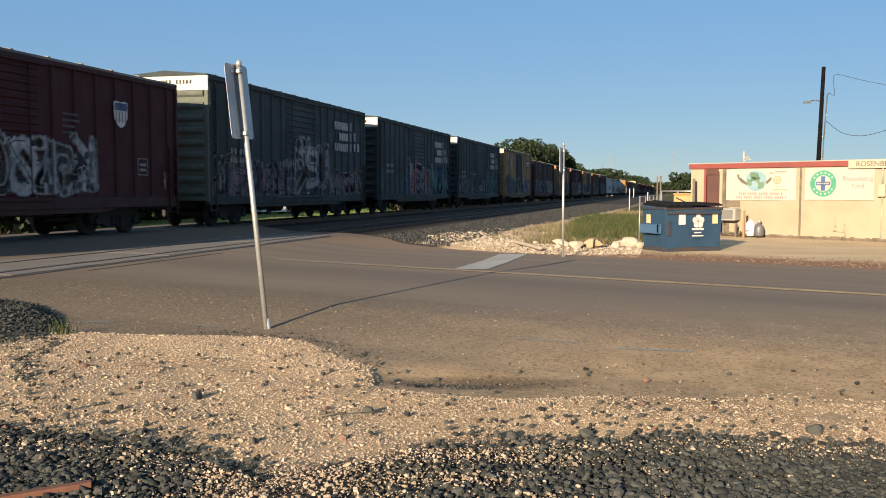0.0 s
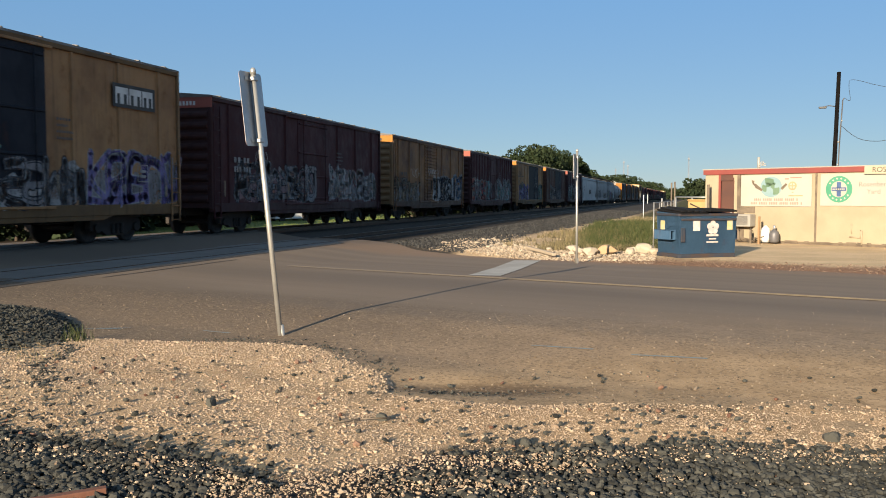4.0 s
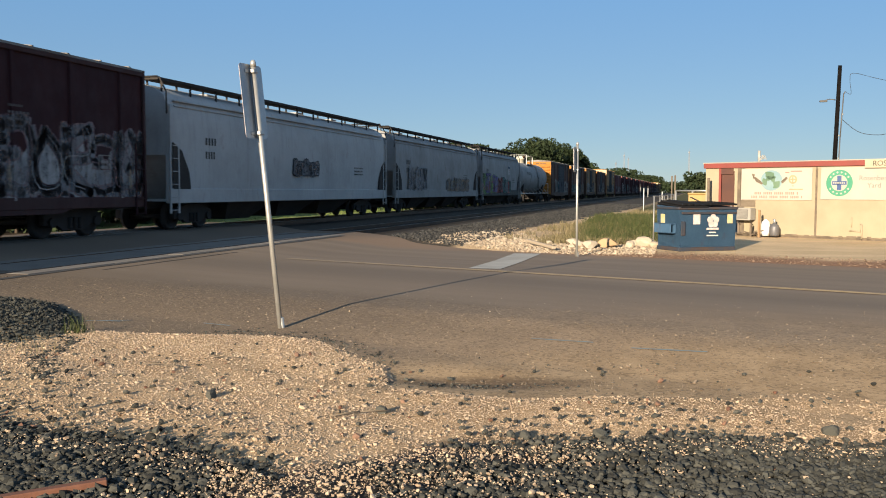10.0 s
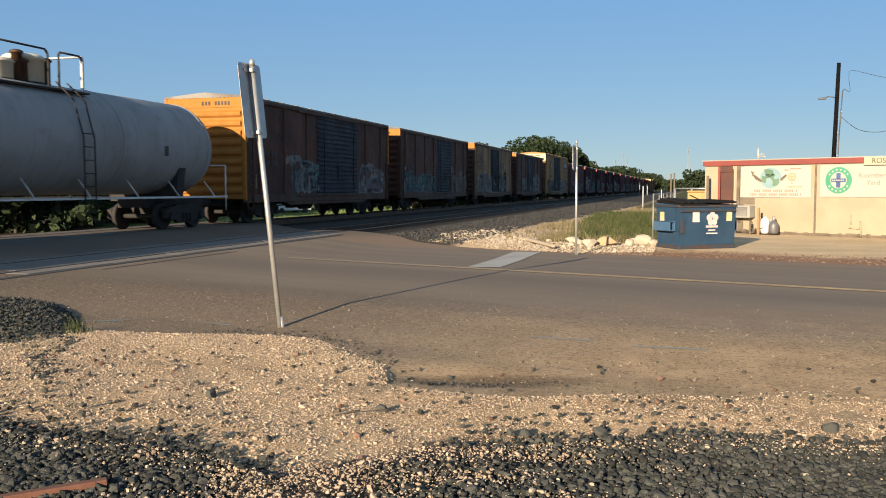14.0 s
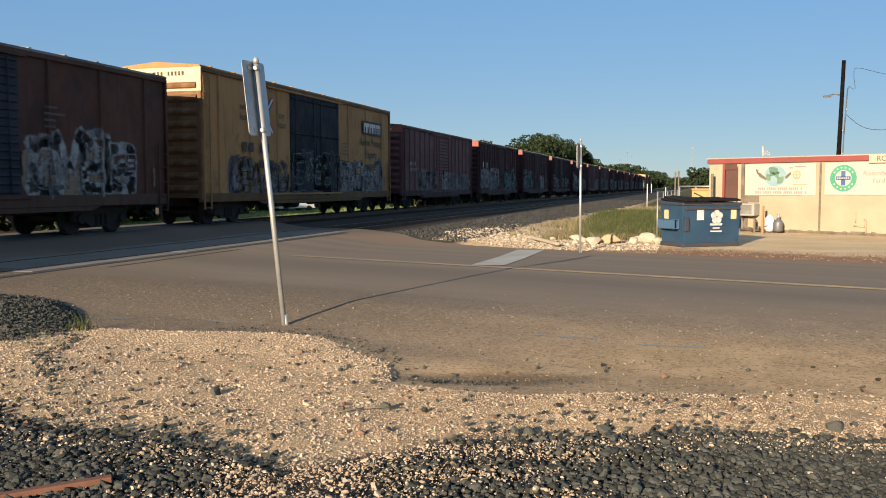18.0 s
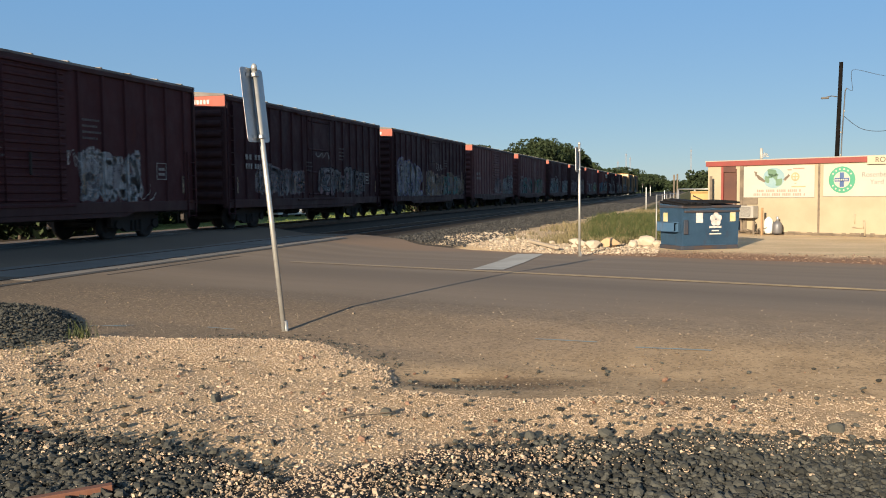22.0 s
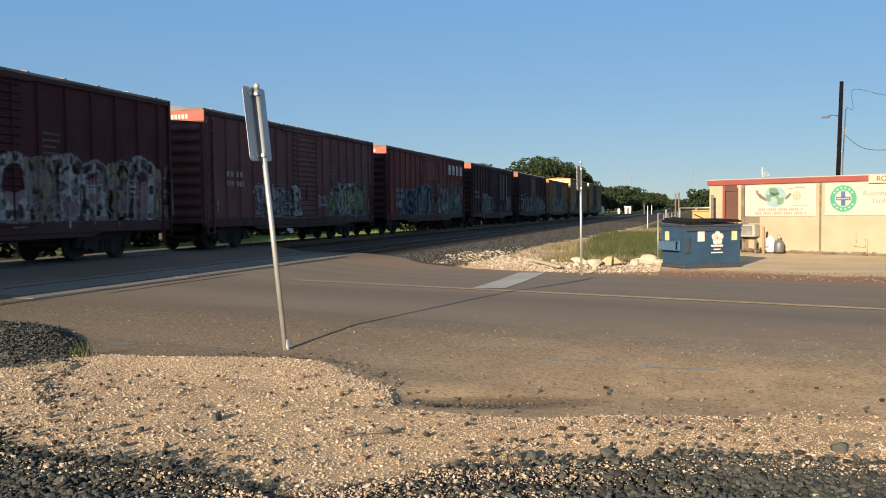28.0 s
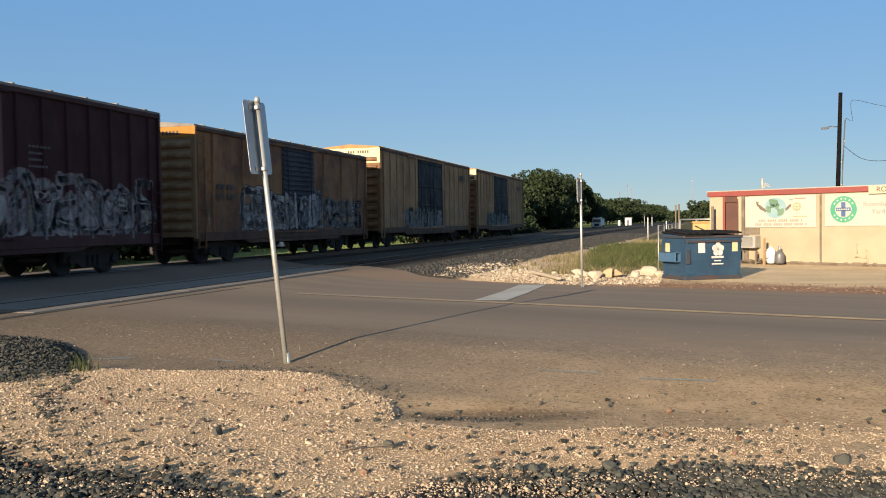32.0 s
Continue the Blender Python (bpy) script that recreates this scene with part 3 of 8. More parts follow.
# crossing panels between the rails, and flat black strips along the second track
SEAM_BLACK = surf("black_crossing_seam", (0.03, 0.028, 0.027), (0.05, 0.045, 0.04), 0.85)
for cx, top in ((SIDE_X, SIDE_RAIL), (MAIN_X, RAIL_TOP)):
    for x0, x1 in ((cx - 0.64, cx + 0.64), (cx - 1.25, cx - 0.83)) + (((cx + 0.83, cx + 1.3),) if cx == SIDE_X else ()):
        for k in range(6):
            bm = bmesh.new()
            y0 = 13.0 + 2.45 * k - 0.33 * (x0 + 12)
            bx(bm, x0, y0, top - 0.16, x1, y0 + 2.43, top - 0.006 - 0.004 * (k % 2), 0.012)
            thing("crossing_panel", "grey concrete panel between the rails of the crossing", "crossing panel", bm=bm, material=CONCRETE, kind="structure")
for x0, x1, y0, y1 in ((-11.0, -10.82, 11.5, 27.5), (-10.42, -10.37, 14.0, 19.5)):
    bm = bmesh.new()
    prev = None
    for y in np.arange(y0, y1, 0.5):
        row = [bm.verts.new((x + 0.012 * math.sin(3 * y), y, float(road_z(np.array(x), np.array(y))) + 0.004)) for x in (x0, x1)]
        if prev:
            bm.faces.new((prev[0], prev[1], row[1], row[0]))
        prev = row
    thing("crossing_seal", "flat black seam strip along the crossing rail", "crossing seal", bm=bm, material=SEAM_BLACK, kind="structure")

# ---- railcars ----
STEEL = surf("dirty_black_steel", (0.036, 0.033, 0.031), (0.052, 0.045, 0.042), 0.9, 0.0, 1.5, 30, 0.2, 0.2)
TYRE = surf("worn_wheel_steel", (0.034, 0.031, 0.029), (0.05, 0.043, 0.039), 0.85, 0.0, 3, 30, 0.2, 0.25)
ROOFING = surf("galvanised_roof", (0.24, 0.22, 0.2), (0.1, 0.075, 0.06), 0.7, 0.2, 0.6, 20)
DIM_MARK = surf("faded_stencil", (0.3, 0.29, 0.28), (0.16, 0.14, 0.135), 0.8, scale=2.5, fine=20)
FAINT_MARK = surf("nearly_gone_stencil", (0.13, 0.12, 0.12), (0.06, 0.052, 0.052), 0.85, scale=2.5, fine=20)
WHITE_MARK = surf("white_stencil", (0.62, 0.61, 0.58), (0.45, 0.43, 0.4), 0.75, scale=2.0, fine=20)
BLACK_MARK = surf("black_stencil", (0.03, 0.03, 0.03), (0.06, 0.055, 0.05), 0.75)
LILAC_MARK = surf("mauve_squares", (0.22, 0.18, 0.2), (0.16, 0.13, 0.14), 0.75)


def sprayed(name, col, col2, rough=0.75, scale=1.6, fine=14):
    """Old spray paint, worn through in patches to what lies below."""
    m, t, p, o = blank(name)
    c = mixed(t, ranged(t, noise_of(t, o, scale, 5), 0.35, 0.68), col, col2)
    run = noise_of(t, stretched(t, o, 1, 5, 0.4), 1.8, 6, 0.7)
    c = mixed(t, ranged(t, run, 0.5, 0.75, 0, 0.6), c, (0.06, 0.045, 0.04))
    put_in(t, p.inputs["Base Color"], c)
    wear = maths(t, "ADD", maths(t, "MULTIPLY", noise_of(t, o, 1.1, 6, 0.7), 0.6), maths(t, "MULTIPLY", noise_of(t, o, 9, 5, 0.7), 0.4))
    put_in(t, p.inputs["Alpha"], ranged(t, maths(t, "ADD", wear, maths(t, "MULTIPLY", maths(t, "SUBTRACT", run, 0.5), 0.5)), 0.42, 0.64, 0.95, 0.42))
    p.inputs["Roughness"].default_value = rough
    p.inputs["Specular IOR Level"].default_value = 0.3
    return m


SPRAY = {
    "white": sprayed("white_spray", (0.34, 0.335, 0.33), (0.21, 0.202, 0.21), 0.75, scale=1.6, fine=14),
    "grey": sprayed("grey_spray", (0.21, 0.2, 0.205), (0.12, 0.113, 0.118), 0.75, scale=1.6, fine=14),
    "black": sprayed("black_spray", (0.025, 0.025, 0.03), (0.05, 0.04, 0.045), 0.75, scale=1.6, fine=14),
    "teal": sprayed("teal_spray", (0.07, 0.19, 0.18), (0.12, 0.18, 0.18), 0.75, scale=1.3, fine=14),
    "blue": sprayed("blue_spray", (0.04, 0.07, 0.16), (0.07, 0.13, 0.18), 0.75, scale=1.3, fine=14),
    "green": sprayed("green_spray", (0.16, 0.28, 0.07), (0.08, 0.16, 0.06), 0.75, scale=1.3, fine=14),
    "red": sprayed("red_spray", (0.34, 0.07, 0.07), (0.26, 0.12, 0.09), 0.75, scale=1.3, fine=14),
    "pink": sprayed("pink_spray", (0.22, 0.13, 0.135), (0.17, 0.13, 0.135), 0.75, scale=1.3, fine=14),
    "violet": sprayed("violet_spray", (0.14, 0.1, 0.26), (0.2, 0.18, 0.33), 0.75, scale=1.3, fine=14),
    "tan": sprayed("tan_spray", (0.26, 0.2, 0.14), (0.17, 0.125, 0.09), 0.75, scale=1.3, fine=14),
}
TAG_WHITE = sprayed("thin_white_spray", (0.5, 0.49, 0.48), (0.34, 0.33, 0.33))
PAINT = {
    "maroon": car_paint("maroon_paint", (0.05, 0.0175, 0.0195), (0.062, 0.021, 0.023), 0.15, 0.4),
    "dark_maroon": car_paint("dark_maroon_paint", (0.034, 0.0125, 0.0155), (0.043, 0.0155, 0.018), 0.1, 0.35),
    "red": car_paint("red_oxide_paint", (0.11, 0.03, 0.028), (0.145, 0.042, 0.037), 0.3, 0.5),
    "rose": car_paint("faded_rose_paint", (0.11, 0.047, 0.047), (0.132, 0.06, 0.059), 0.3, 0.4),
    "plum": car_paint("faded_plum_paint", (0.12, 0.055, 0.057), (0.15, 0.074, 0.076), 0.25, 0.35),
    "slate": car_paint("slate_green_paint", (0.04, 0.05, 0.052), (0.058, 0.068, 0.07), 0.3, 0.45),
    "yellow": car_paint("faded_yellow_paint", (0.34, 0.185, 0.088), (0.23, 0.122, 0.062), 0.5, 0.7),
    "buff": car_paint("weathered_buff_paint", (0.33, 0.2, 0.105), (0.2, 0.115, 0.066), 0.7, 0.9),
    "tan": car_paint("dull_tan_paint", (0.27, 0.165, 0.09), (0.2, 0.12, 0.066), 0.5, 0.6),
    "cream": car_paint("cream_yellow_paint", (0.385, 0.21, 0.088), (0.3, 0.16, 0.07), 0.45, 0.6),
    "orange": car_paint("faded_orange_paint", (0.235, 0.12, 0.056), (0.1, 0.052, 0.036), 0.6, 0.8),
    "brown": car_paint("rusted_orange_paint", (0.1, 0.045, 0.032), (0.055, 0.03, 0.025), 0.6, 0.8),
    "navy": car_paint("navy_door_paint", (0.013, 0.0155, 0.022), (0.02, 0.0235, 0.031), 0.15, 0.3),
    "steel_blue": car_paint("blue_grey_door_paint", (0.028, 0.033, 0.044), (0.046, 0.051, 0.064), 0.25, 0.4),
    "grey": car_paint("pale_grey_paint", (0.28, 0.28, 0.28), (0.23, 0.228, 0.222), 0.3, 0.45),
    "light_grey": car_paint("clean_light_grey_paint", (0.4, 0.405, 0.405), (0.34, 0.34, 0.335), 0.2, 0.35),
    "pale_end": car_paint("pale_end_paint", (0.62, 0.56, 0.45), (0.5, 0.45, 0.36), 0.2, 0.2),
    "dirty_amber": car_paint("grimy_amber_paint", (0.15, 0.088, 0.042), (0.105, 0.063, 0.034), 0.5, 0.8),
    # grime on sills and eaves; on ends the next car's shade too
    "dirty_shaded_brown": car_paint("grimy_shaded_brown_paint", (0.095, 0.052, 0.036), (0.07, 0.042, 0.032), 0.5, 0.8),
    "dirty_shaded_maroon": car_paint("grimy_shaded_maroon_paint", (0.06, 0.028, 0.028), (0.05, 0.027, 0.027), 0.3, 0.6),
    "dirty_shaded_slate": car_paint("grimy_shaded_slate_paint", (0.045, 0.05, 0.05), (0.036, 0.038, 0.038), 0.3, 0.6),
    # bright paints for the end's top: the sun's strip put into colour
    "red_band": car_paint("sunlit_red_paint", (0.34, 0.1, 0.075), (0.28, 0.085, 0.065), 0.15, 0.2),
    "sunlit_cream": car_paint("sunlit_cream_paint", (0.68, 0.54, 0.33), (0.58, 0.44, 0.26), 0.15, 0.2),
    "amber": car_paint("sunlit_amber_end_paint", (0.39, 0.162, 0.036), (0.32, 0.13, 0.03), 0.15, 0.25),
    "olive": car_paint("olive_end_paint", (0.13, 0.135, 0.11), (0.1, 0.105, 0.09), 0.2, 0.3),
    # the shade inside an open doorway, as a near-black colour
    "gap": surf("painted_interior_dark", (0.015, 0.014, 0.014), (0.025, 0.022, 0.02), 0.9),
}
RIM, AXLE_GAP, TRUCK_Z = 0.42, 0.89, 0.0
RIB_MESH = {}


def build_truck(parent, at):
    """A two-axle truck: bolster, two side frames with springs, two wheelsets."""
    bm = bmesh.new()
    bx(bm, -1.0, -0.22, 0.42, 1.0, 0.22, 0.72, 0.03)
    truck = part("truck", bm, STEEL, parent, "cast steel freight truck", at)
    for s in (-1, 1):
        bm = bmesh.new()
        prof = [(-1.15, 0.62), (-0.95, 0.68), (-0.45, 0.8), (0.45, 0.8), (0.95, 0.68), (1.15, 0.62), (1.15, 0.36), (0.92, 0.33), (0.7, 0.36), (0.42, 0.2), (-0.42, 0.2), (-0.7, 0.36), (-0.92, 0.33), (-1.15, 0.36)]
        prism(bm, prof, "x", s * 1.0 - 0.08, s * 1.0 + 0.08)
        part("side_frame", bm, STEEL, truck)
        if "spring" not in RIB_MESH:
            bm = bmesh.new()
            lathe(bm, [(0.07 if j % 2 else 0.045, 0.24 + 0.03 * j) for j in range(11)], (0, 0, 0), "z", 8)
            RIB_MESH["spring"] = mesh_of("spring", bm, STEEL)
        for k in (-0.2, 0, 0.2):
            part("spring", RIB_MESH["spring"], None, truck, at=pose(s * 1.1, k, 0))
        for k in (-AXLE_GAP, AXLE_GAP):
            bm = bmesh.new()
            rod(bm, (s * 1.07, k, RIM), (s * 1.16, k, RIM), 0.13, 10)
            part("bearing_cap", bm, STEEL, truck)
    for k in (-AXLE_GAP, AXLE_GAP):
        bm = bmesh.new()
        rod(bm, (-1.1, 0, 0), (1.1, 0, 0), 0.075, 8)
        for s in (-1, 1):
            lathe(bm, [(0.1, s * 0.82), (0.13, s * 0.8), (0.3, s * 0.765), (0.34, s * 0.815), (RIM, s * 0.81), (RIM + 0.005, s * 0.72), (RIM + 0.03, s * 0.7), (RIM + 0.03, s * 0.685), (0.34, s * 0.68), (0.1, s * 0.7)], (0, 0, 0), "x", 18)
            for i in range(3):
                a = 2.1 * i
                rod(bm, (s * 0.79, 0.2 * math.cos(a), 0.2 * math.sin(a)), (s * 0.805, 0.2 * math.cos(a), 0.2 * math.sin(a)), 0.045, 6)
        part("wheelset", bm, TYRE, truck, at=pose(0, k, RIM))
    return truck


def copy_part(src, parent, at):
    ob = src.copy()
    scene.collection.objects.link(ob)
    ob.parent = parent
    ob.matrix_basis = at
    for c in src.children:
        copy_part(c, ob, c.matrix_basis.copy())
    return ob


CARS, WHEELSETS = [], []
FIRST_TRUCK = None


def add_trucks(car, half, inset):
    """Trucks and couplers at both ends of a car."""
    global FIRST_TRUCK
    for s in (-1, 1):
        at = pose(0, s * (half - inset), 0)
        if FIRST_TRUCK is None:
            FIRST_TRUCK = build_truck(car, at)
            made = FIRST_TRUCK
        else:
            made = copy_part(FIRST_TRUCK, car, at)
        WHEELSETS.append([c for c in made.children if c.name.startswith("wheelset")])
    for s in (-1, 1):
        bm = bmesh.new()
        bx(bm, -0.1, s * (half - 0.3) if s > 0 else -(half + 0.75), 0.72, 0.1, half + 0.75 if s > 0 else -(half - 0.3), 0.94, 0.02)
        bx(bm, -0.17, s * (half + 0.62) - 0.16, 0.68, 0.17, s * (half + 0.62) + 0.16, 0.99, 0.05)
        part("coupler", bm, STEEL, car, "black cast coupler")


def rib_mesh(z0, z1, w, d, material):
    """A pressed hat-shaped side post; alike posts share one mesh."""
    key = (round(z0, 2), round(z1, 2), w, d, material.name)
    if key not in RIB_MESH:
        bm = bmesh.new()
        prism(bm, [(0, -w), (d, -w * 0.6), (d, w * 0.6), (0, w)], "z", z0, z1)
        RIB_MESH[key] = mesh_of("side_post", bm, material)
    return RIB_MESH[key]


def end_rib_mesh(s, material):
    """A pressed horizontal corrugation of a car's end."""
    key = ("end", s, material.name)
    if key not in RIB_MESH:
        bm = bmesh.new()
        h = 0.14
        prism(bm, [(-s * 0.03, -h), (s * 0.055, -h * 0.45), (s * 0.07, 0), (s * 0.055, h * 0.45), (-s * 0.03, h)], "x", -1.46, 1.46)
        RIB_MESH[key] = mesh_of("end_rib", bm, material)
    return RIB_MESH[key]


def door_rib_mesh(w, material):
    """A pressed horizontal rib of a door."""
    key = ("door", round(w, 2), material.name)
    if key not in RIB_MESH:
        bm = bmesh.new()
        prism(bm, [(0, -0.05), (0.042, -0.018), (0.042, 0.018), (0, 0.05)], "y", -w / 2, w / 2)
        RIB_MESH[key] = mesh_of("door_rib", bm, material)
    return RIB_MESH[key]


def blob(rng, y0, y1, z0, z1, n=11, wild=0.28):
    """A loose bubble-letter outline."""
    cy, cz, ry, rz = (y0 + y1) / 2, (z0 + z1) / 2, (y1 - y0) / 2, (z1 - z0) / 2
    ctl = []
    for i in range(n):
        a = 2 * math.pi * (i + rng.uniform(-0.3, 0.3)) / n
        k = 1 + rng.uniform(-wild, wild)
        sq = max(abs(math.cos(a)), abs(math.sin(a))) ** 0.55
        ctl.append((cy + ry * k * math.cos(a) / sq, cz + rz * k * math.sin(a) / sq))
    out = []
    for i in range(n):
        p0, p1, p2, p3 = (Vector(ctl[(i + j) % n]) for j in (-1, 0, 1, 2))
        for u in (0, 0.34, 0.67):
            out.append(0.5 * ((2 * p1) + (p2 - p0) * u + (2 * p0 - 5 * p1 + 4 * p2 - p3) * u * u + (3 * p1 - p0 - 3 * p2 + p3) * u ** 3))
    return out


def flat(bm, pts, x, mi):
    f = bm.faces.new([bm.verts.new((x, p[0], p[1])) for p in pts])
    f.material_index = mi


def bar_line(bm, a, b, w, x, mi):
    a, b = Vector(a), Vector(b)
    d = (b - a).normalized()
    n = Vector((-d.y, d.x)) * w / 2
    flat(bm, [a - n, b - n, b + n, a + n], x, mi)


def drape(bm, ribs, w, d, base, door):
    """Cuts flat paint at the edges of the side posts and of the door and lays it over them."""
    for k in door[:2]:
        bmesh.ops.bisect_plane(bm, geom=bm.verts[:] + bm.edges[:] + bm.faces[:], plane_co=(0, k, 0), plane_no=(0, 1, 0))
    for r in ribs:
        for k in (-w, -w * 0.6, w * 0.6, w):
            bmesh.ops.bisect_plane(bm, geom=bm.verts[:] + bm.edges[:] + bm.faces[:], plane_co=(0, r + k, 0), plane_no=(0, 1, 0))
    for v in bm.verts:
        lift = door[2] if door[0] - 0.002 < v.co.y < door[1] + 0.002 else 0.0
        for r in ribs:
            k = abs(v.co.y - r)
            if k < w:
                lift = d * min(1.0, (w - k) / (w * 0.4))
        v.co.x += base + lift


# strokes of made-up glyphs, in a unit box
STROKES = [
    [[(0.1, 0), (0.15, 0.9), (0.8, 1.0), (0.85, 0.55), (0.2, 0.45), (0.9, 0.0)]],
    [[(0.9, 0.95), (0.2, 0.85), (0.15, 0.5), (0.85, 0.45), (0.8, 0.05), (0.1, 0.1)]],
    [[(0.0, 0.05), (0.45, 1.0), (0.95, 0.0)], [(0.2, 0.35), (0.8, 0.4)]],
    [[(0.9, 0.9), (0.3, 1.0), (0.08, 0.5), (0.3, 0.02), (0.9, 0.1), (0.85, 0.45), (0.55, 0.42)]],
    [[(0.1, 1.0), (0.15, 0.0), (0.85, 0.05)], [(0.15, 0.55), (0.7, 0.6)], [(0.1, 1.0), (0.85, 0.9)]],
    [[(0.08, 0.0), (0.12, 1.0), (0.5, 0.35), (0.9, 1.0), (0.88, 0.0)]],
    [[(0.5, 1.0), (0.1, 0.6), (0.2, 0.1), (0.75, 0.02), (0.92, 0.5), (0.5, 1.0)]],
    [[(0.05, 0.95), (0.95, 1.0)], [(0.5, 0.95), (0.45, 0.0), (0.7, 0.1)]],
    [[(0.1, 0.95), (0.15, 0.2), (0.5, 0.0), (0.85, 0.2), (0.9, 1.0)]],
    [[(0.1, 0.0), (0.1, 1.0)], [(0.85, 0.95), (0.15, 0.5), (0.9, 0.0)]],
    [[(0.05, 0.95), (0.9, 0.9), (0.1, 0.1), (0.95, 0.05)]],
]


def swept(pts, n=3):
    """The same stroke, drawn in one round sweep."""
    out, ctl = [], [Vector(pts[0])] + [Vector(p) for p in pts] + [Vector(pts[-1])]
    for p0, p1, p2, p3 in zip(ctl, ctl[1:], ctl[2:], ctl[3:]):
        for i in range(n):
            u = i / n
            out.append(0.5 * ((2 * p1) + (p2 - p0) * u + (2 * p0 - 5 * p1 + 4 * p2 - p3) * u * u + (3 * p1 - p0 - 3 * p2 + p3) * u ** 3))
    return out + [Vector(pts[-1])]


def brush(bm, pts, w, x, mi):
    """A thick painted stroke with round joints."""
    for a, b in zip(pts, pts[1:]):
        if (Vector(b) - Vector(a)).length > 1e-4:
            bar_line(bm, a, b, w, x, mi)
    for p in pts[::2] if len(pts) > 6 else pts:
        flat(bm, [(p[0] + w / 2 * math.cos(k * 1.0472), p[1] + w / 2 * math.sin(k * 1.0472)) for k in range(6)], x, mi)


def graffiti(car, seed, spans, ribs, rib_w, rib_d, base, door):
    """Spray-painted lettering that nobody can read: outlined fat strokes over a hazy ground."""
    rng = random.Random(seed)
    for y0, y1, z0, z1, cols in spans:
        bm = bmesh.new()
        mats = [SPRAY[c] for c in cols]
        H = z1 - z0
        n = max(2, int((y1 - y0) / (0.62 * H) + 0.5))
        w = (y1 - y0) / n
        last = len(cols) - 1
        for i in range(n):
            c = y0 + (i + 0.5) * w
            flat(bm, blob(rng, c - w * 0.62, c + w * 0.62, z0 - 0.05, z0 + H * rng.uniform(0.5, 0.95), 13, 0.25), 0.001 + 0.0002 * (i % 5), last)
        for i in range(n):
            a, lo = y0 + i * w, z0 + rng.uniform(0, 0.1) * H
            sx, sz = w * 1.25, H * rng.uniform(0.75, 1.0)
            slant = rng.uniform(-0.12, 0.12)
            fill = 0 if len(cols) < 4 or rng.random() < 0.6 else 2
            fat = min(w, H) * rng.uniform(0.2, 0.34)
            fx, fz = rng.random() < 0.5, rng.random() < 0.5
            for stroke in rng.choice(STROKES) + rng.choice(STROKES)[:1]:
                stroke = [(1 - u if fx else u, 1 - v if fz else v) for u, v in stroke]
                pts = [(a + sx * (u + slant * v + rng.uniform(-0.05, 0.05)), lo + sz * (v + rng.uniform(-0.04, 0.04))) for u, v in stroke]
                pts = swept(pts)
                lift = 0.003 + 0.001 * (i % 3)
                brush(bm, pts, fat + 0.08, lift, 1)
                brush(bm, pts, fat, lift + 0.004, fill)
                if rng.random() < 0.7:
                    brush(bm, [(p[0] - fat * 0.22, p[1] + fat * 0.22) for p in pts[1:-3]], 0.03, lift + 0.006, rng.choice((1, last)))
        for i in range(int((y1 - y0) * 2.2)):
            c = y0 + (y1 - y0) * rng.random()
            top = z0 + rng.uniform(0.05, 0.4) * H
            bar_line(bm, (c, top), (c + rng.uniform(-0.03, 0.03), top - rng.uniform(0.1, 0.4)), 0.022, 0.0008, rng.choice((0, 1, last)))
        drape(bm, [r for r in ribs if y0 - 1 < r < y1 + 1], rib_w, rib_d, base, door)
        part("graffiti", bm, mats, car, "spray-painted graffiti lettering in " + " and ".join(dict.fromkeys(cols)))


def tags(car, seed, half, ribs, rib_w, rib_d, base, door):
    """Thin scribbled spray tags here and there on a side."""
    rng = random.Random(seed * 13 + 5)
    for _ in range(rng.randint(1, 3)):
        bm = bmesh.new()
        y0, z0, h = rng.uniform(-0.9, 0.8) * half, rng.uniform(1.3, 2.9), rng.uniform(0.14, 0.34)
        turns, long, skew = rng.randint(3, 6), rng.uniform(0.8, 1.7), rng.uniform(0.5, 1.5)
        beat = [rng.uniform(0.45, 1.0) for _ in range(turns + 2)]
        pts = []
        for i in range(turns * 7 + 1):
            u = i / 7
            high = h * beat[int(u)] * math.sin(2 * math.pi * u)
            pts.append((y0 + long * u / turns + 0.5 * h * math.cos(2 * math.pi * u * skew), z0 + high))
        brush(bm, pts, 0.022, 0.0095, 0)
        drape(bm, [r for r in ribs if y0 - 0.5 < r < y0 + 3], rib_w, rib_d, base, door)
        part("tag", bm, TAG_WHITE, car, "thin white sprayed scribble")


def stencils(car, rows, material, base, name="stencil_panel", label="small painted data marks"):
    """Marks too small to read: bars of their size. Rows of y, z, width, height, count."""
    bm = bmesh.new()
    for y, z, w, h, n in rows:
        for i in range(n):
            k = w / n
            if name == "lettering":
                # heavy worn blocks, slit from above or below
                for a, b, lo, hi in ((0.0, 0.4, 0, 1), (0.4, 0.48, 0.0 if i % 2 else 0.45, 0.55 if i % 2 else 1), (0.48, 0.84, 0.0, 1)):
                    flat(bm, [(y + (i + a) * k, z + lo * h), (y + (i + b) * k, z + lo * h), (y + (i + b) * k, z + hi * h), (y + (i + a) * k, z + hi * h)], base, 0)
                continue
            flat(bm, [(y + i * k, z), (y + i * k + k * 0.6, z), (y + i * k + k * 0.6, z + h), (y + i * k, z + h)], base, 0)
    tagged(part(name, bm, material, car, label), kind="stuff" if sum(r[4] for r in rows) > 1 else "")


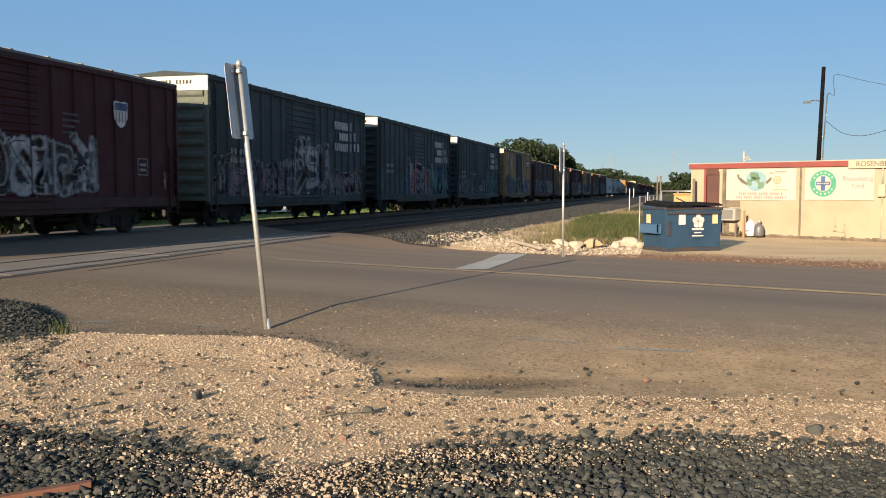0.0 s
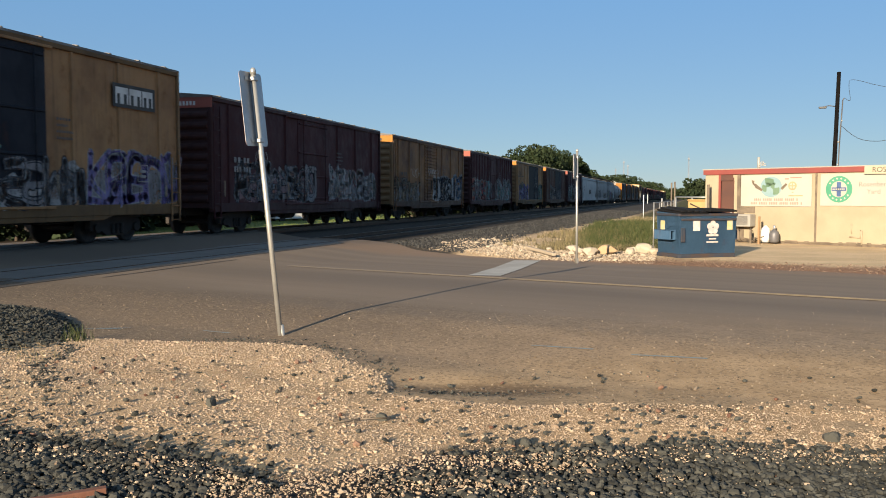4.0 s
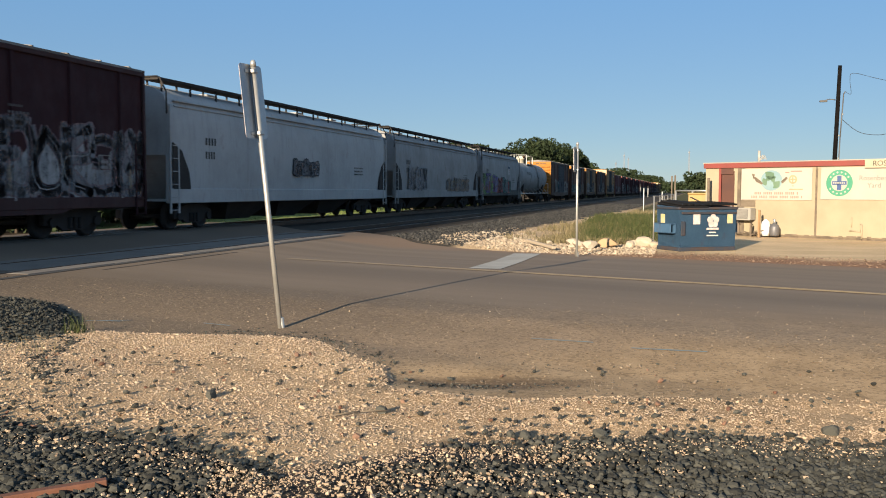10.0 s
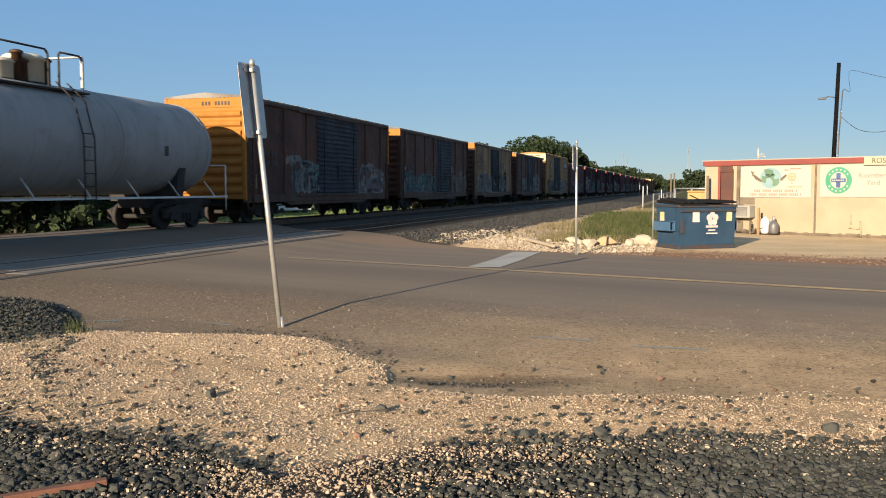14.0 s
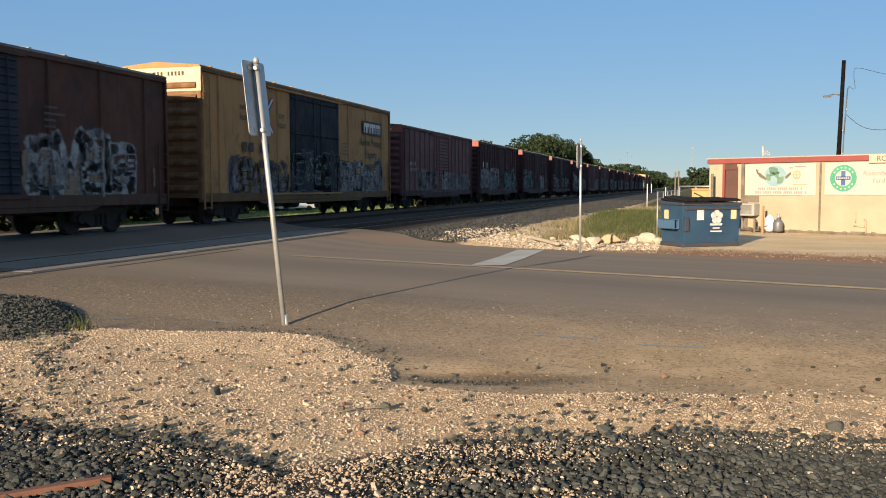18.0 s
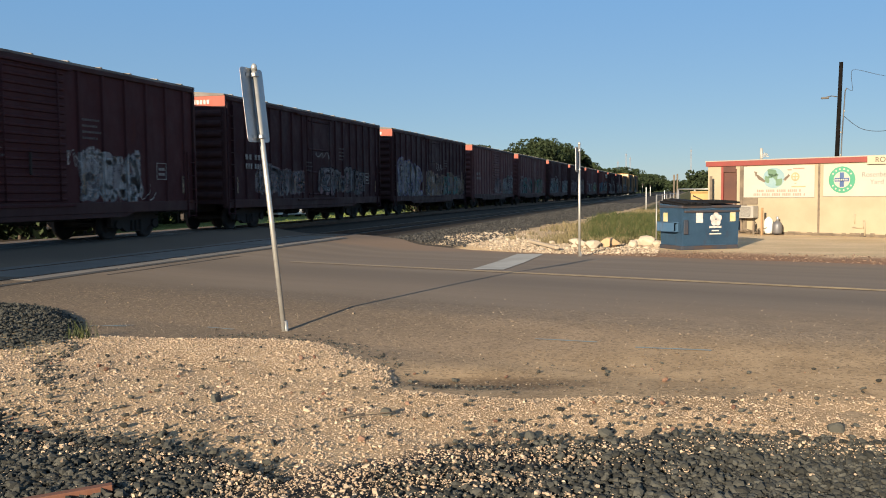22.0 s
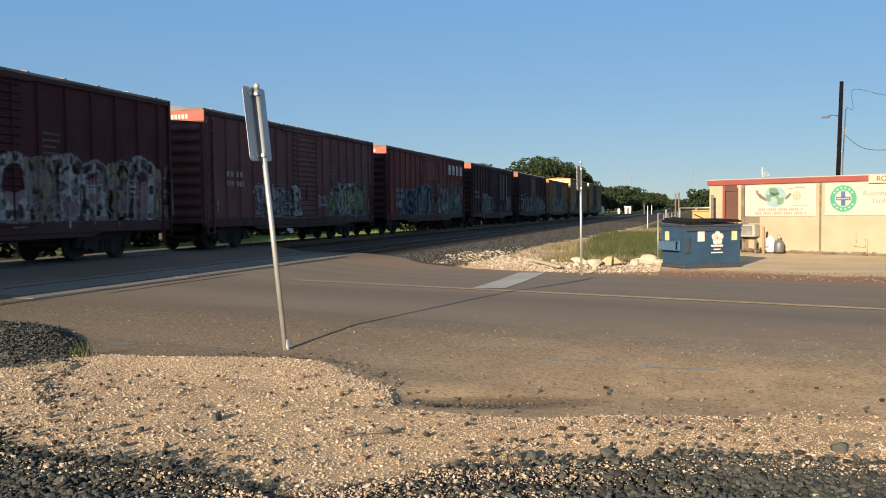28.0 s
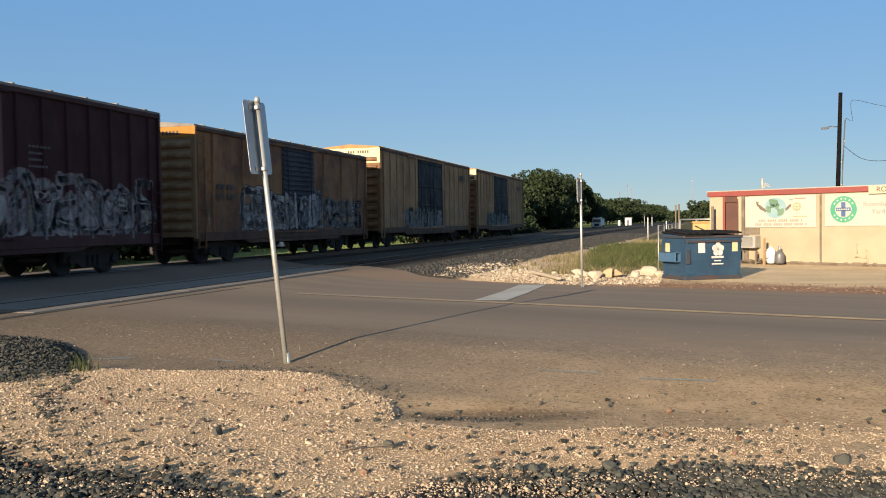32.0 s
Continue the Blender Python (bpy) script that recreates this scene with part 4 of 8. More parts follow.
def boxcar(rear, front, top, colour, door, label, end=None, ribs=13, marks=None, paint=None, roof_col=None, seed=0, rib_w=0.062, rib_d=0.055, band=None):
    """A freight boxcar. Its origin is on the rail's level below its middle; +x is the side that the camera sees."""
    half, mid = (rear - front) / 2, (rear + front) / 2
    eave = top - RAIL_TOP
    car = thing("boxcar", label, "boxcar", pose(MAIN_X, mid, RAIL_TOP), "cars of the freight train")
    body_m, end_m = PAINT[colour], PAINT[end or colour]
    grimy = PAINT[{"yellow": "dirty_amber", "cream": "dirty_amber", "buff": "dirty_shaded_brown", "tan": "dirty_shaded_brown", "orange": "dirty_shaded_brown", "brown": "dirty_shaded_brown", "slate": "dirty_shaded_slate"}.get(colour, "dirty_shaded_maroon")]
    sx = 1.6 - rib_d
    floor = 1.02
    bm = bmesh.new()
    bx(bm, -sx, -half + 0.1, floor, sx, half - 0.1, eave - 0.02, 0.01)
    part("body", bm, body_m, car)
    for s in (-1, 1):
        bm = bmesh.new()
        y0, y1 = (half - 0.1, half) if s > 0 else (-half, -half + 0.1)
        bx(bm, -1.56, y0 + (0.02 if s < 0 else 0), floor - 0.1, 1.56, y1 - (0.02 if s > 0 else 0), eave + 0.02, 0.01)
        panel = part("end_panel", bm, end_m, car, "ribbed steel end")
        for k in (-1, 1):
            bm = bmesh.new()
            bx(bm, k * 1.58 - 0.07, y0, floor - 0.15, k * 1.58 + 0.04, y1, eave, 0.012)
            part("corner_post", bm, end_m, panel)
        for i in range(9):
            z = floor + 0.2 + (eave - 0.62 - floor - 0.2) * i / 8
            part("end_rib", end_rib_mesh(s, end_m), None, panel, at=pose(0, s * half, z))
    bm = bmesh.new()
    prism(bm, [(-1.6, eave - 0.03), (1.6, eave - 0.03), (1.6, eave + 0.03), (0.0, eave + 0.17), (-1.6, eave + 0.03)], "y", -half - 0.02, half + 0.02)
    for i in range(12):
        y = -half + (i + 0.5) * 2 * half / 12
        prism(bm, [(-1.58, eave + 0.03), (1.58, eave + 0.03), (1.58, eave + 0.065), (0.0, eave + 0.21), (-1.58, eave + 0.065)], "y", y - 0.04, y + 0.04)
    part("roof", bm, ROOFING if roof_col is None else PAINT[roof_col], car, "weathered ridged sheet-steel roof")
    bm = bmesh.new()
    bx(bm, 1.5, -half + 0.02, eave - 0.16, 1.615, half - 0.02, eave - 0.035, 0.015)
    part("eave_plate", bm, grimy, car)
    bm = bmesh.new()
    bx(bm, 1.44, -half + 0.05, floor - 0.24, 1.6, half - 0.05, floor + 0.06, 0.012)
    sill = half * 0.6
    prism(bm, [(-sill, floor - 0.2), (sill, floor - 0.2), (sill * 0.88, floor - 0.36), (-sill * 0.88, floor - 0.36)], "x", 1.45, 1.58)
    part("side_sill", bm, grimy, car, "grime-blackened side sill")
    bm = bmesh.new()
    bx(bm, -0.35, -half + 0.3, 0.66, 0.35, half - 0.3, 1.0)
    bx(bm, 0.9, -half * 0.35, 0.62, 1.0, half * 0.35, 1.0)
    under = part("underframe", bm, STEEL, car)
    if "bearer" not in RIB_MESH:
        bm = bmesh.new()
        bx(bm, -1.45, -0.06, 0.82, 1.45, 0.06, 0.998)
        RIB_MESH["bearer"] = mesh_of("crossbearer", bm, STEEL)
    for i in range(9):
        part("crossbearer", RIB_MESH["bearer"], None, under, at=pose(0, -half + 1.5 + i * (2 * half - 3) / 8, 0))
    bm = bmesh.new()
    rod(bm, (0.75, -1.4, 0.62), (0.75, -0.5, 0.62), 0.2, 10)
    rod(bm, (0.8, 0.7, 0.66), (0.8, 1.2, 0.66), 0.13, 8)
    bx(bm, 0.6, -2.6, 0.5, 0.95, -1.9, 0.85, 0.03)
    for k in (-1, 1):
        tube(bm, [(0.35, k * 1.6, 0.66), (0.3, k * (half - 4.4), 0.56), (0.2, k * (half - 2.6), 0.45)], 0.03, 6)
    tube(bm, [(0.6, -4.5, 0.6), (0.6, -1.4, 0.62), (0.6, 4.4, 0.58)], 0.02, 5)
    part("brake_gear", bm, STEEL, car)
    # doors: span along the side, kind and colour
    d0, d1 = door[0], door[1]
    kind, dcol = door[2], PAINT[door[3]]
    zt, zb = eave - 0.2, floor + 0.05
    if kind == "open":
        # no real opening: a dark sheet paints the doorway's shade onto the body
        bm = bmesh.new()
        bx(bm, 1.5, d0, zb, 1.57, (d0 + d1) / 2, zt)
        part("door_opening", bm, PAINT["gap"], car, "dark sheet standing for the shaded open doorway")
        leaves = [((d0 + d1) / 2, d1)]
    elif kind == "pair":
        leaves = [(d0, (d0 + d1) / 2), ((d0 + d1) / 2, d1)]
    else:
        leaves = [(d0, d1)]
    for a, b in leaves:
        bm = bmesh.new()
        bx(bm, sx - 0.02, a + 0.015, zb, 1.575, b - 0.015, zt, 0.012)
        if door[4] == "ribbed":
            heights = [zb + 0.1 + (zt - zb - 0.2) * i / 16 for i in range(17)]
        else:
            heights = [zb + (zt - zb) * k for k in (0.05, 0.32, 0.6, 0.95)]
        leaf = part("door", bm, dcol, car, {"navy": "dark navy plug door", "steel_blue": "weathered blue-grey ribbed door"}.get(door[3], ""))
        for z in heights:
            part("door_rib", door_rib_mesh(b - a - 0.2, dcol), None, leaf, at=pose(1.57, (a + b) / 2, z))
        for k in (0.14, 0.86):
            bm = bmesh.new()
            rod(bm, (1.63, a + (b - a) * k, zb + 0.05), (1.63, a + (b - a) * k, zt - 0.05), 0.018, 6)
            part("locking_bar", bm, dcol, leaf)
        bm = bmesh.new()
        bx(bm, 1.61, a + (b - a) * 0.45, zb + 0.7, 1.66, a + (b - a) * 0.45 + 0.05, zb + 1.25, 0.01)
        part("handle", bm, STEEL, leaf)
    for z in (zb - 0.05, zt + 0.03):
        bm = bmesh.new()
        bx(bm, 1.57, d0 - (d1 - d0) * 0.4, z - 0.035, 1.64, d1 + 0.2, z + 0.035, 0.01)
        part("door_track", bm, body_m, car)
    rib_ys = []
    for a, b, n in ((-half + 0.1, d0, max(2, int(ribs * (d0 + half) / (2 * half)))), (d1, half - 0.1, max(2, int(ribs * (half - d1) / (2 * half))))):
        rib_ys += [a + (b - a) * (i + 0.5) / n for i in range(n)] if n else []
    for y in rib_ys:
        part("side_post", rib_mesh(floor + 0.06, eave - 0.16, rib_w, rib_d, body_m), None, car, at=pose(sx, y, 0))
    for y, x in ((-half + 0.32, 1.63), (half - 0.32, 1.63)):
        bm = bmesh.new()
        tops = eave - 0.3 if y < 0 else 2.6
        for k in (-0.21, 0.21):
            bx(bm, x - 0.02, y + k - 0.02, 0.55, x + 0.02, y + k + 0.02, tops)
        n = int((tops - 0.6) / 0.42)
        for i in range(n + 1):
            rod(bm, (x, y - 0.21, 0.6 + 0.42 * i), (x, y + 0.21, 0.6 + 0.42 * i), 0.014, 5)
        part("ladder", bm, body_m, car)
    add_trucks(car, half, 2.55)
    # painted marks on the side, and the end's top band in sunlit colour
    for args in (marks or []):
        stencils(car, *args)
    # a brighter band as high as the sunlit part of the end
    bm = bmesh.new()
    bx(bm, -1.5, -half - 0.004, eave - {"cream": 0.8, "buff": 0.8, "slate": 0.52}.get(colour, 0.38), 1.622, -half + 0.03, eave - 0.034)
    band = band or {"slate": "pale_end", "cream": "sunlit_cream", "buff": "sunlit_cream", "yellow": "sunlit_cream" if top > 5.2 else "amber", "orange": "amber", "brown": "amber", "tan": "amber"}.get(colour, "red_band")
    part("end_band", bm, PAINT[band], car, {"pale_end": "off-white", "sunlit_cream": "cream", "amber": "orange-yellow", "dirty_amber": "grimy amber"}.get(band, "red") + " band in sunlit colour across the top of the end")
    # unreadable car number on the front end
    bm = bmesh.new()
    for i in range(9):
        if i != 3:
            bx(bm, -0.1 + 0.13 * i, -half - 0.01, eave - 0.3, -0.02 + 0.13 * i, -half + 0.03, eave - 0.16)
    part("end_number", bm, BLACK_MARK if colour in ("yellow", "cream", "buff", "slate", "orange", "brown") else WHITE_MARK, car, "painted car number bars")["kind"] = "stuff"
    if paint:
        spans = []
        for y0, y1, z0, z1, *cols in paint:
            spans.append((y0 * half, y1 * half, floor + z0, floor + z1, cols))
        graffiti(car, seed, spans, rib_ys, rib_w, rib_d, sx, (d0, d1, 1.618 - sx))
        tags(car, seed, half, rib_ys, rib_w, rib_d, sx, (d0, d1, 1.618 - sx))
    CARS.append((car, mid))
    return car, half, eave, sx, rib_ys


def hopper(rear, front, top, colour, label, paint=None, seed=0, marks=None, emblem=None, curved=0.9):
    """A covered hopper car: bulging sides, running boards on the roof, sloped ends over open platforms."""
    half, mid = (rear - front) / 2, (rear + front) / 2
    eave = top - RAIL_TOP
    car = thing("hopper_car", label, "hopper car", pose(MAIN_X, mid, RAIL_TOP), "cars of the freight train")
    m = PAINT[colour]
    bm = bmesh.new()
    prof = [(1.5, 0.98), (1.53, 1.5), (1.56, 2.4), (1.55, 3.3), (1.5, 3.8), (1.36, 4.2), (1.05, eave - 0.22), (0.55, eave - 0.06), (0, eave)]
    full = prof + [(-x, z) for x, z in prof[-2::-1]]
    stations = [(-half + 0.12, 2.35), (-half + 0.3, 2.2), (-half + 1.3, 1.0), (half - 1.3, 1.0), (half - 0.3, 2.2), (half - 0.12, 2.35)]
    rings = [[bm.verts.new((x, y, max(z, zb))) for x, z in full] for y, zb in stations]
    for a, b in zip(rings, rings[1:]):
        for i in range(len(full) - 1):
            f = bm.faces.new((a[i], b[i], b[i + 1], a[i + 1]))
            f.smooth = 1 < i < len(full) - 3
        bm.faces.new((a[-1], b[-1], b[0], a[0]))
    bm.faces.new(rings[0])
    bm.faces.new(rings[-1][::-1])
    bmesh.ops.remove_doubles(bm, verts=bm.verts, dist=0.001)
    bmesh.ops.recalc_face_normals(bm, faces=bm.faces)
    part("body", bm, m, car)
    bm = bmesh.new()
    bx(bm, 1.4, -half + 0.1, 0.86, 1.6, half - 0.1, 1.32, 0.02)
    part("side_sill", bm, PAINT["dirty_shaded_slate"] if emblem else m, car, "grimy black side sill" if emblem else "pale grey side sill")
    bm = bmesh.new()
    bx(bm, -0.4, -half + 0.2, 0.68, 0.4, half - 0.2, 0.95)
    part("centre_sill", bm, STEEL, car)
    for s in (-1, 1):
        # dark plates that paint in the shaded slope-sheet cut-outs, and corner posts
        bm = bmesh.new()
        y = s * half
        prism(bm, [(y - s * 0.25, 1.3), (y - s * 1.25, 1.3), (y - s * 1.15, 1.85), (y - s * 0.75, 2.5), (y - s * 0.25, 2.75)], "x", 1.575, 1.6)
        part("slope_gusset", bm, STEEL, car, "dark plate standing for the shaded opening under the slope sheet")
        bm = bmesh.new()
        for k in (-0.55, -0.1):
            bx(bm, 1.56, y + s * k - 0.03, 0.55, 1.62, y + s * k + 0.03, 2.6 if k < -0.3 else 3.9, 0.008)
        for i in range(6):
            rod(bm, (1.6, y - s * 0.55, 0.65 + 0.4 * i), (1.6, y - s * 0.1, 0.65 + 0.4 * i), 0.014, 5)
        part("ladder", bm, m, car)
        bm = bmesh.new()
        for k in (-1.5, 1.5):
            bx(bm, k - 0.05, y - s * 0.12 - 0.05, 0.95, k + 0.05, y - s * 0.12 + 0.05, 3.7)
        bx(bm, -1.5, y - s * 0.3, 0.92, 1.5, y - s * 0.05, 1.0)
        part("end_post", bm, m, car)
    for x in (-0.95, 0.95):
        bm = bmesh.new()
        bx(bm, x - 0.3, -half + 0.05, eave + 0.03, x + 0.3, half - 0.05, eave + 0.11)
        for i in range(13):
            y = -half + 0.3 + i * (2 * half - 0.6) / 12
            bx(bm, x - 0.28, y - 0.018, eave - 0.32, x - 0.22, y + 0.018, eave + 0.03)
            bx(bm, x + 0.22, y - 0.018, eave - 0.4, x + 0.28, y + 0.018, eave + 0.03)
        part("running_board", bm, STEEL, car, "dark grated roof walkway")
    for s in (-1, 1):
        bm = bmesh.new()
        tube(bm, [(1.25, s * (half - 0.1), eave + 0.12), (1.55, s * (half + 0.0), eave - 0.35), (1.56, s * (half + 0.0), 3.6)], 0.025, 6)
        tube(bm, [(-1.25, s * (half - 0.02), eave + 0.12), (1.25, s * (half - 0.02), eave + 0.12)], 0.025, 6)
        part("end_handrail", bm, STEEL, car)
    for i in range(4):
        y = -half + 2.6 + (i + 0.5) * (2 * half - 5.2) / 4
        bm = bmesh.new()
        bx(bm, -0.5, y - 0.3, eave - 0.05, 0.5, y + 0.3, eave + 0.03, 0.03)
        part("hatch_cover", bm, m, car)
    for i in range(3):
        y = -half + 4.0 + (i + 0.5) * (2 * half - 8.0) / 3
        bm = bmesh.new()
        vs = [bm.verts.new((x, y + k, z)) for x, k, z in ((-1.3, -1.9, 0.95), (1.3, -1.9, 0.95), (1.3, 1.9, 0.95), (-1.3, 1.9, 0.95), (-0.6, -0.9, 0.22), (0.6, -0.9, 0.22), (0.6, 0.9, 0.22), (-0.6, 0.9, 0.22))]
        for q in ((0, 1, 5, 4), (1, 2, 6, 5), (2, 3, 7, 6), (3, 0, 4, 7), (4, 5, 6, 7)):
            bm.faces.new([vs[j] for j in q])
        part("discharge_chute", bm, STEEL, car)
    bm = bmesh.new()
    for z in (3.86, 4.02):
        bx(bm, 1.36, -half + 0.5, z, 1.52, half - 0.5, z + 0.045, 0.008)
    part("side_plate", bm, m, car)
    add_trucks(car, half, 2.2)
    for args in (marks or []):
        stencils(car, *args)
    if paint:
        graffiti(car, seed, [(y0 * half, y1 * half, 1.0 + z0, 1.0 + z1, cols) for y0, y1, z0, z1, *cols in paint], [], 0.05, 0.0, 1.602, (90, 91, 0))
    if emblem:
        shield(car, emblem, 3.05, 1.585, 0.36)
    CARS.append((car, mid))
    return car


def shield(car, y, z, x, s):
    """A plain shield shape in white, blue and red bars, without letters."""
    bm = bmesh.new()
    out = [(-1, 1), (-0.5, 1.12), (0, 1), (0.5, 1.12), (1, 1), (0.92, -0.4), (0.5, -0.95), (0, -1.2), (-0.5, -0.95), (-0.92, -0.4)]
    flat(bm, [(y + a * s, z + b * s) for a, b in out], x, 0)
    flat(bm, [(y + a * s * 0.9, z + b * s) for a, b in ((-1, 0.95), (-1, 0.3), (1, 0.3), (1, 0.95))], x + 0.003, 1)
    for i in range(4):
        c = -0.66 + 0.44 * i
        flat(bm, [(y + a * s, z + b * s) for a, b in ((c - 0.09, 0.22), (c - 0.09, -0.7), (c + 0.09, -0.7), (c + 0.09, 0.22))], x + 0.003, 2)
    for f in bm.faces:
        if f.normal.x < 0:
            f.normal_flip()
    part("emblem", bm, [WHITE_MARK, SPRAY["blue"], SPRAY["red"]], car, "faded shield emblem")


def tank_car(rear, front, label):
    half, mid = (rear - front) / 2, (rear + front) / 2
    car = thing("tank_car", label, "tank car", pose(MAIN_X, mid, RAIL_TOP), "cars of the freight train")
    m = PAINT["grey"]
    R, cz = 1.5, 2.62
    bm = bmesh.new()
    L = half - 0.45
    lathe(bm, [(0.15, -L), (0.8, -L + 0.1), (1.2, -L + 0.3), (1.42, -L + 0.55), (R, -L + 0.85), (R, -3), (R, 3), (R, L - 0.85), (1.42, L - 0.55), (1.2, L - 0.3), (0.8, L - 0.1), (0.15, L)], (0, 0, cz), "y", 40)
    tank = part("tank", bm, m, car, "dull pale grey cylindrical tank")
    for y in (-L + 0.9, -2.6, 2.6, L - 0.9):
        bm = bmesh.new()
        lathe(bm, [(R + 0.002, y - 0.05), (R + 0.018, y - 0.04), (R + 0.018, y + 0.04), (R + 0.002, y + 0.05)], (0, 0, cz), "y", 40)
        part("band", bm, m, tank)
    for y, r, h in ((-0.55, 0.42, 0.5), (0.45, 0.5, 0.72)):
        bm = bmesh.new()
        lathe(bm, [(r, 0), (r, h * 0.8), (r * 1.08, h * 0.8), (r * 1.08, h * 0.9), (r * 0.9, h), (0.1, h)], (0, y, cz + R - 0.03), "z", 18)
        part("dome", bm, PAINT["pale_end"], car, "rust-stained cream valve housing")
    zt = cz + R + 0.78
    for x, mat_, lab in ((0.85, STEEL, "dark tubular safety rail"), (-0.85, WHITE_MARK, "white tubular safety rail")):
        for y0, y1 in ((-1.7, 0.35), (0.75, 1.7)):
            bm = bmesh.new()
            tube(bm, [(x, y0, cz + 1.1), (x, y0, zt - 0.08), (x, y0 + 0.06, zt), (x, y1 - 0.12, zt), (x, y1 - 0.02, zt - 0.1), (x, y1, zt - 0.28), (x, y1, cz + 1.1)], 0.03, 6)
            part("safety_rail", bm, mat_, car, lab)
    for y in (-1.7, 1.7):
        bm = bmesh.new()
        tube(bm, [(-0.85, y, zt), (0.85, y, zt)], 0.03, 6)
        part("safety_rail", bm, WHITE_MARK, car, "white tubular safety rail")
        for x in (-0.84, 0.84):
            bm = bmesh.new()
            bx(bm, x - 0.035, y - 0.035, cz + 1.05, x + 0.035, y + 0.035, zt - 0.03, 0.006)
            part("rail_post", bm, WHITE_MARK, car)
    for y, h in ((-0.15, 0.8), (0.9, 0.72), (0.05, 0.6)):
        bm = bmesh.new()
        lathe(bm, [(0.13, 0), (0.13, h - 0.1), (0.17, h - 0.1), (0.17, h - 0.04), (0.08, h)], (0.3, y, cz + R - 0.06), "z", 10)
        part("valve", bm, RAIL, car, "rusty brown valve")
    bm = bmesh.new()
    for x in (-0.75, 0.75):
        bx(bm, x - 0.25, -1.8, cz + R - 0.25, x + 0.25, 1.8, cz + R - 0.2)
    part("platform", bm, STEEL, car)
    bm = bmesh.new()
    for k in (-0.22, 0.22):
        tube(bm, [(1.62, 0.9 + k, 0.6), (1.62, 0.9 + k, cz), (1.35, 0.9 + k, cz + 1.0), (0.8, 0.9 + k, cz + R)], 0.022, 6)
    for i in range(7):
        rod(bm, (1.62, 0.68, 0.65 + 0.35 * i), (1.62, 1.12, 0.65 + 0.35 * i), 0.015, 5)
    part("ladder", bm, STEEL, car)
    bm = bmesh.new()
    for x in (-1.5, 1.5):
        bx(bm, x - 0.05, -half + 0.2, 1.0, x + 0.05, half - 0.2, 1.06)
    for y in (-half + 0.25, half - 0.25):
        tube(bm, [(1.5, y, 0.55), (1.5, y, 2.1), (-1.5, y, 2.1), (-1.5, y, 0.55)], 0.025, 6)
    for i in range(8):
        y = -half + 1 + i * (2 * half - 2) / 7
        rod(bm, (1.5, y, 1.05), (1.1, y, 1.55), 0.022, 5)
    part("grab_rail", bm, WHITE_MARK, car)
    for s in (-1, 1):
        bm = bmesh.new()
        prism(bm, [(-1.2, 0.9), (1.2, 0.9), (1.35, 2.0), (0.9, 1.6), (0, 1.35), (-0.9, 1.6), (-1.35, 2.0)], "y", s * (half - 2.7) - 0.2, s * (half - 2.7) + 0.2)
        bx(bm, -0.5, min(s * (half - 3.5), s * (half - 0.1)), 0.7, 0.5, max(s * (half - 3.5), s * (half - 0.1)), 1.0)
        part("saddle", bm, STEEL, car)
    stencils(car, [(-4.9, 2.86, 0.85, 0.24, 4), (-3.85, 2.86, 1.1, 0.24, 5), (-2.55, 2.5, 0.3, 0.5, 1), (4.6, 2.3, 0.35, 0.3, 1)], BLACK_MARK, 1.5, "car_number", "black painted car number bars")
    add_trucks(car, half, 2.1)
    CARS.append((car, mid))
    return car


def gw_marks(car, half, eave):
    """Big pale lettering bars and lilac and white squares on the rear half of the side."""
    rows = []
    for i, (w, n) in enumerate(((1.75, 6), (1.15, 4), (1.75, 7))):
        rows.append((half * 0.8 - 0.85 - w, eave - 1.05 - 0.5 * i, w, 0.36, n))
    stencils(car, rows, PALE_MARK, 1.612, "lettering", "big white painted letters worn with age")
    for i in range(3):
        stencils(car, [(half * 0.8 - 0.65, eave - 1.05 - 0.5 * i, 0.5, 0.42, 1)], LILAC_MARK, 1.612, "painted_square", "faded mauve square")
    for y, z in ((-0.1, 1.5), (-0.1, 2.0), (0.4, 2.0)):
        stencils(car, [(half * 0.8 + y, eave - z, 0.42, 0.4, 1)], PALE_MARK, 1.612, "painted_square", "white square")


PALE_MARK = surf("worn_white_letters", (0.5, 0.49, 0.47), (0.24, 0.235, 0.23), 0.8, scale=1.4, fine=14)
SIDE_TEXT = Matrix(((0, 0, 1, 0), (1, 0, 0, 0), (0, 1, 0, 0), (0, 0, 0, 1)))


def side_words(car, words, size, material, y, z, x=1.612):
    lettering("lettering", words, size, material, car, Matrix.Translation((x, y, z)) @ SIDE_TEXT, "painted lettering", 0.002)


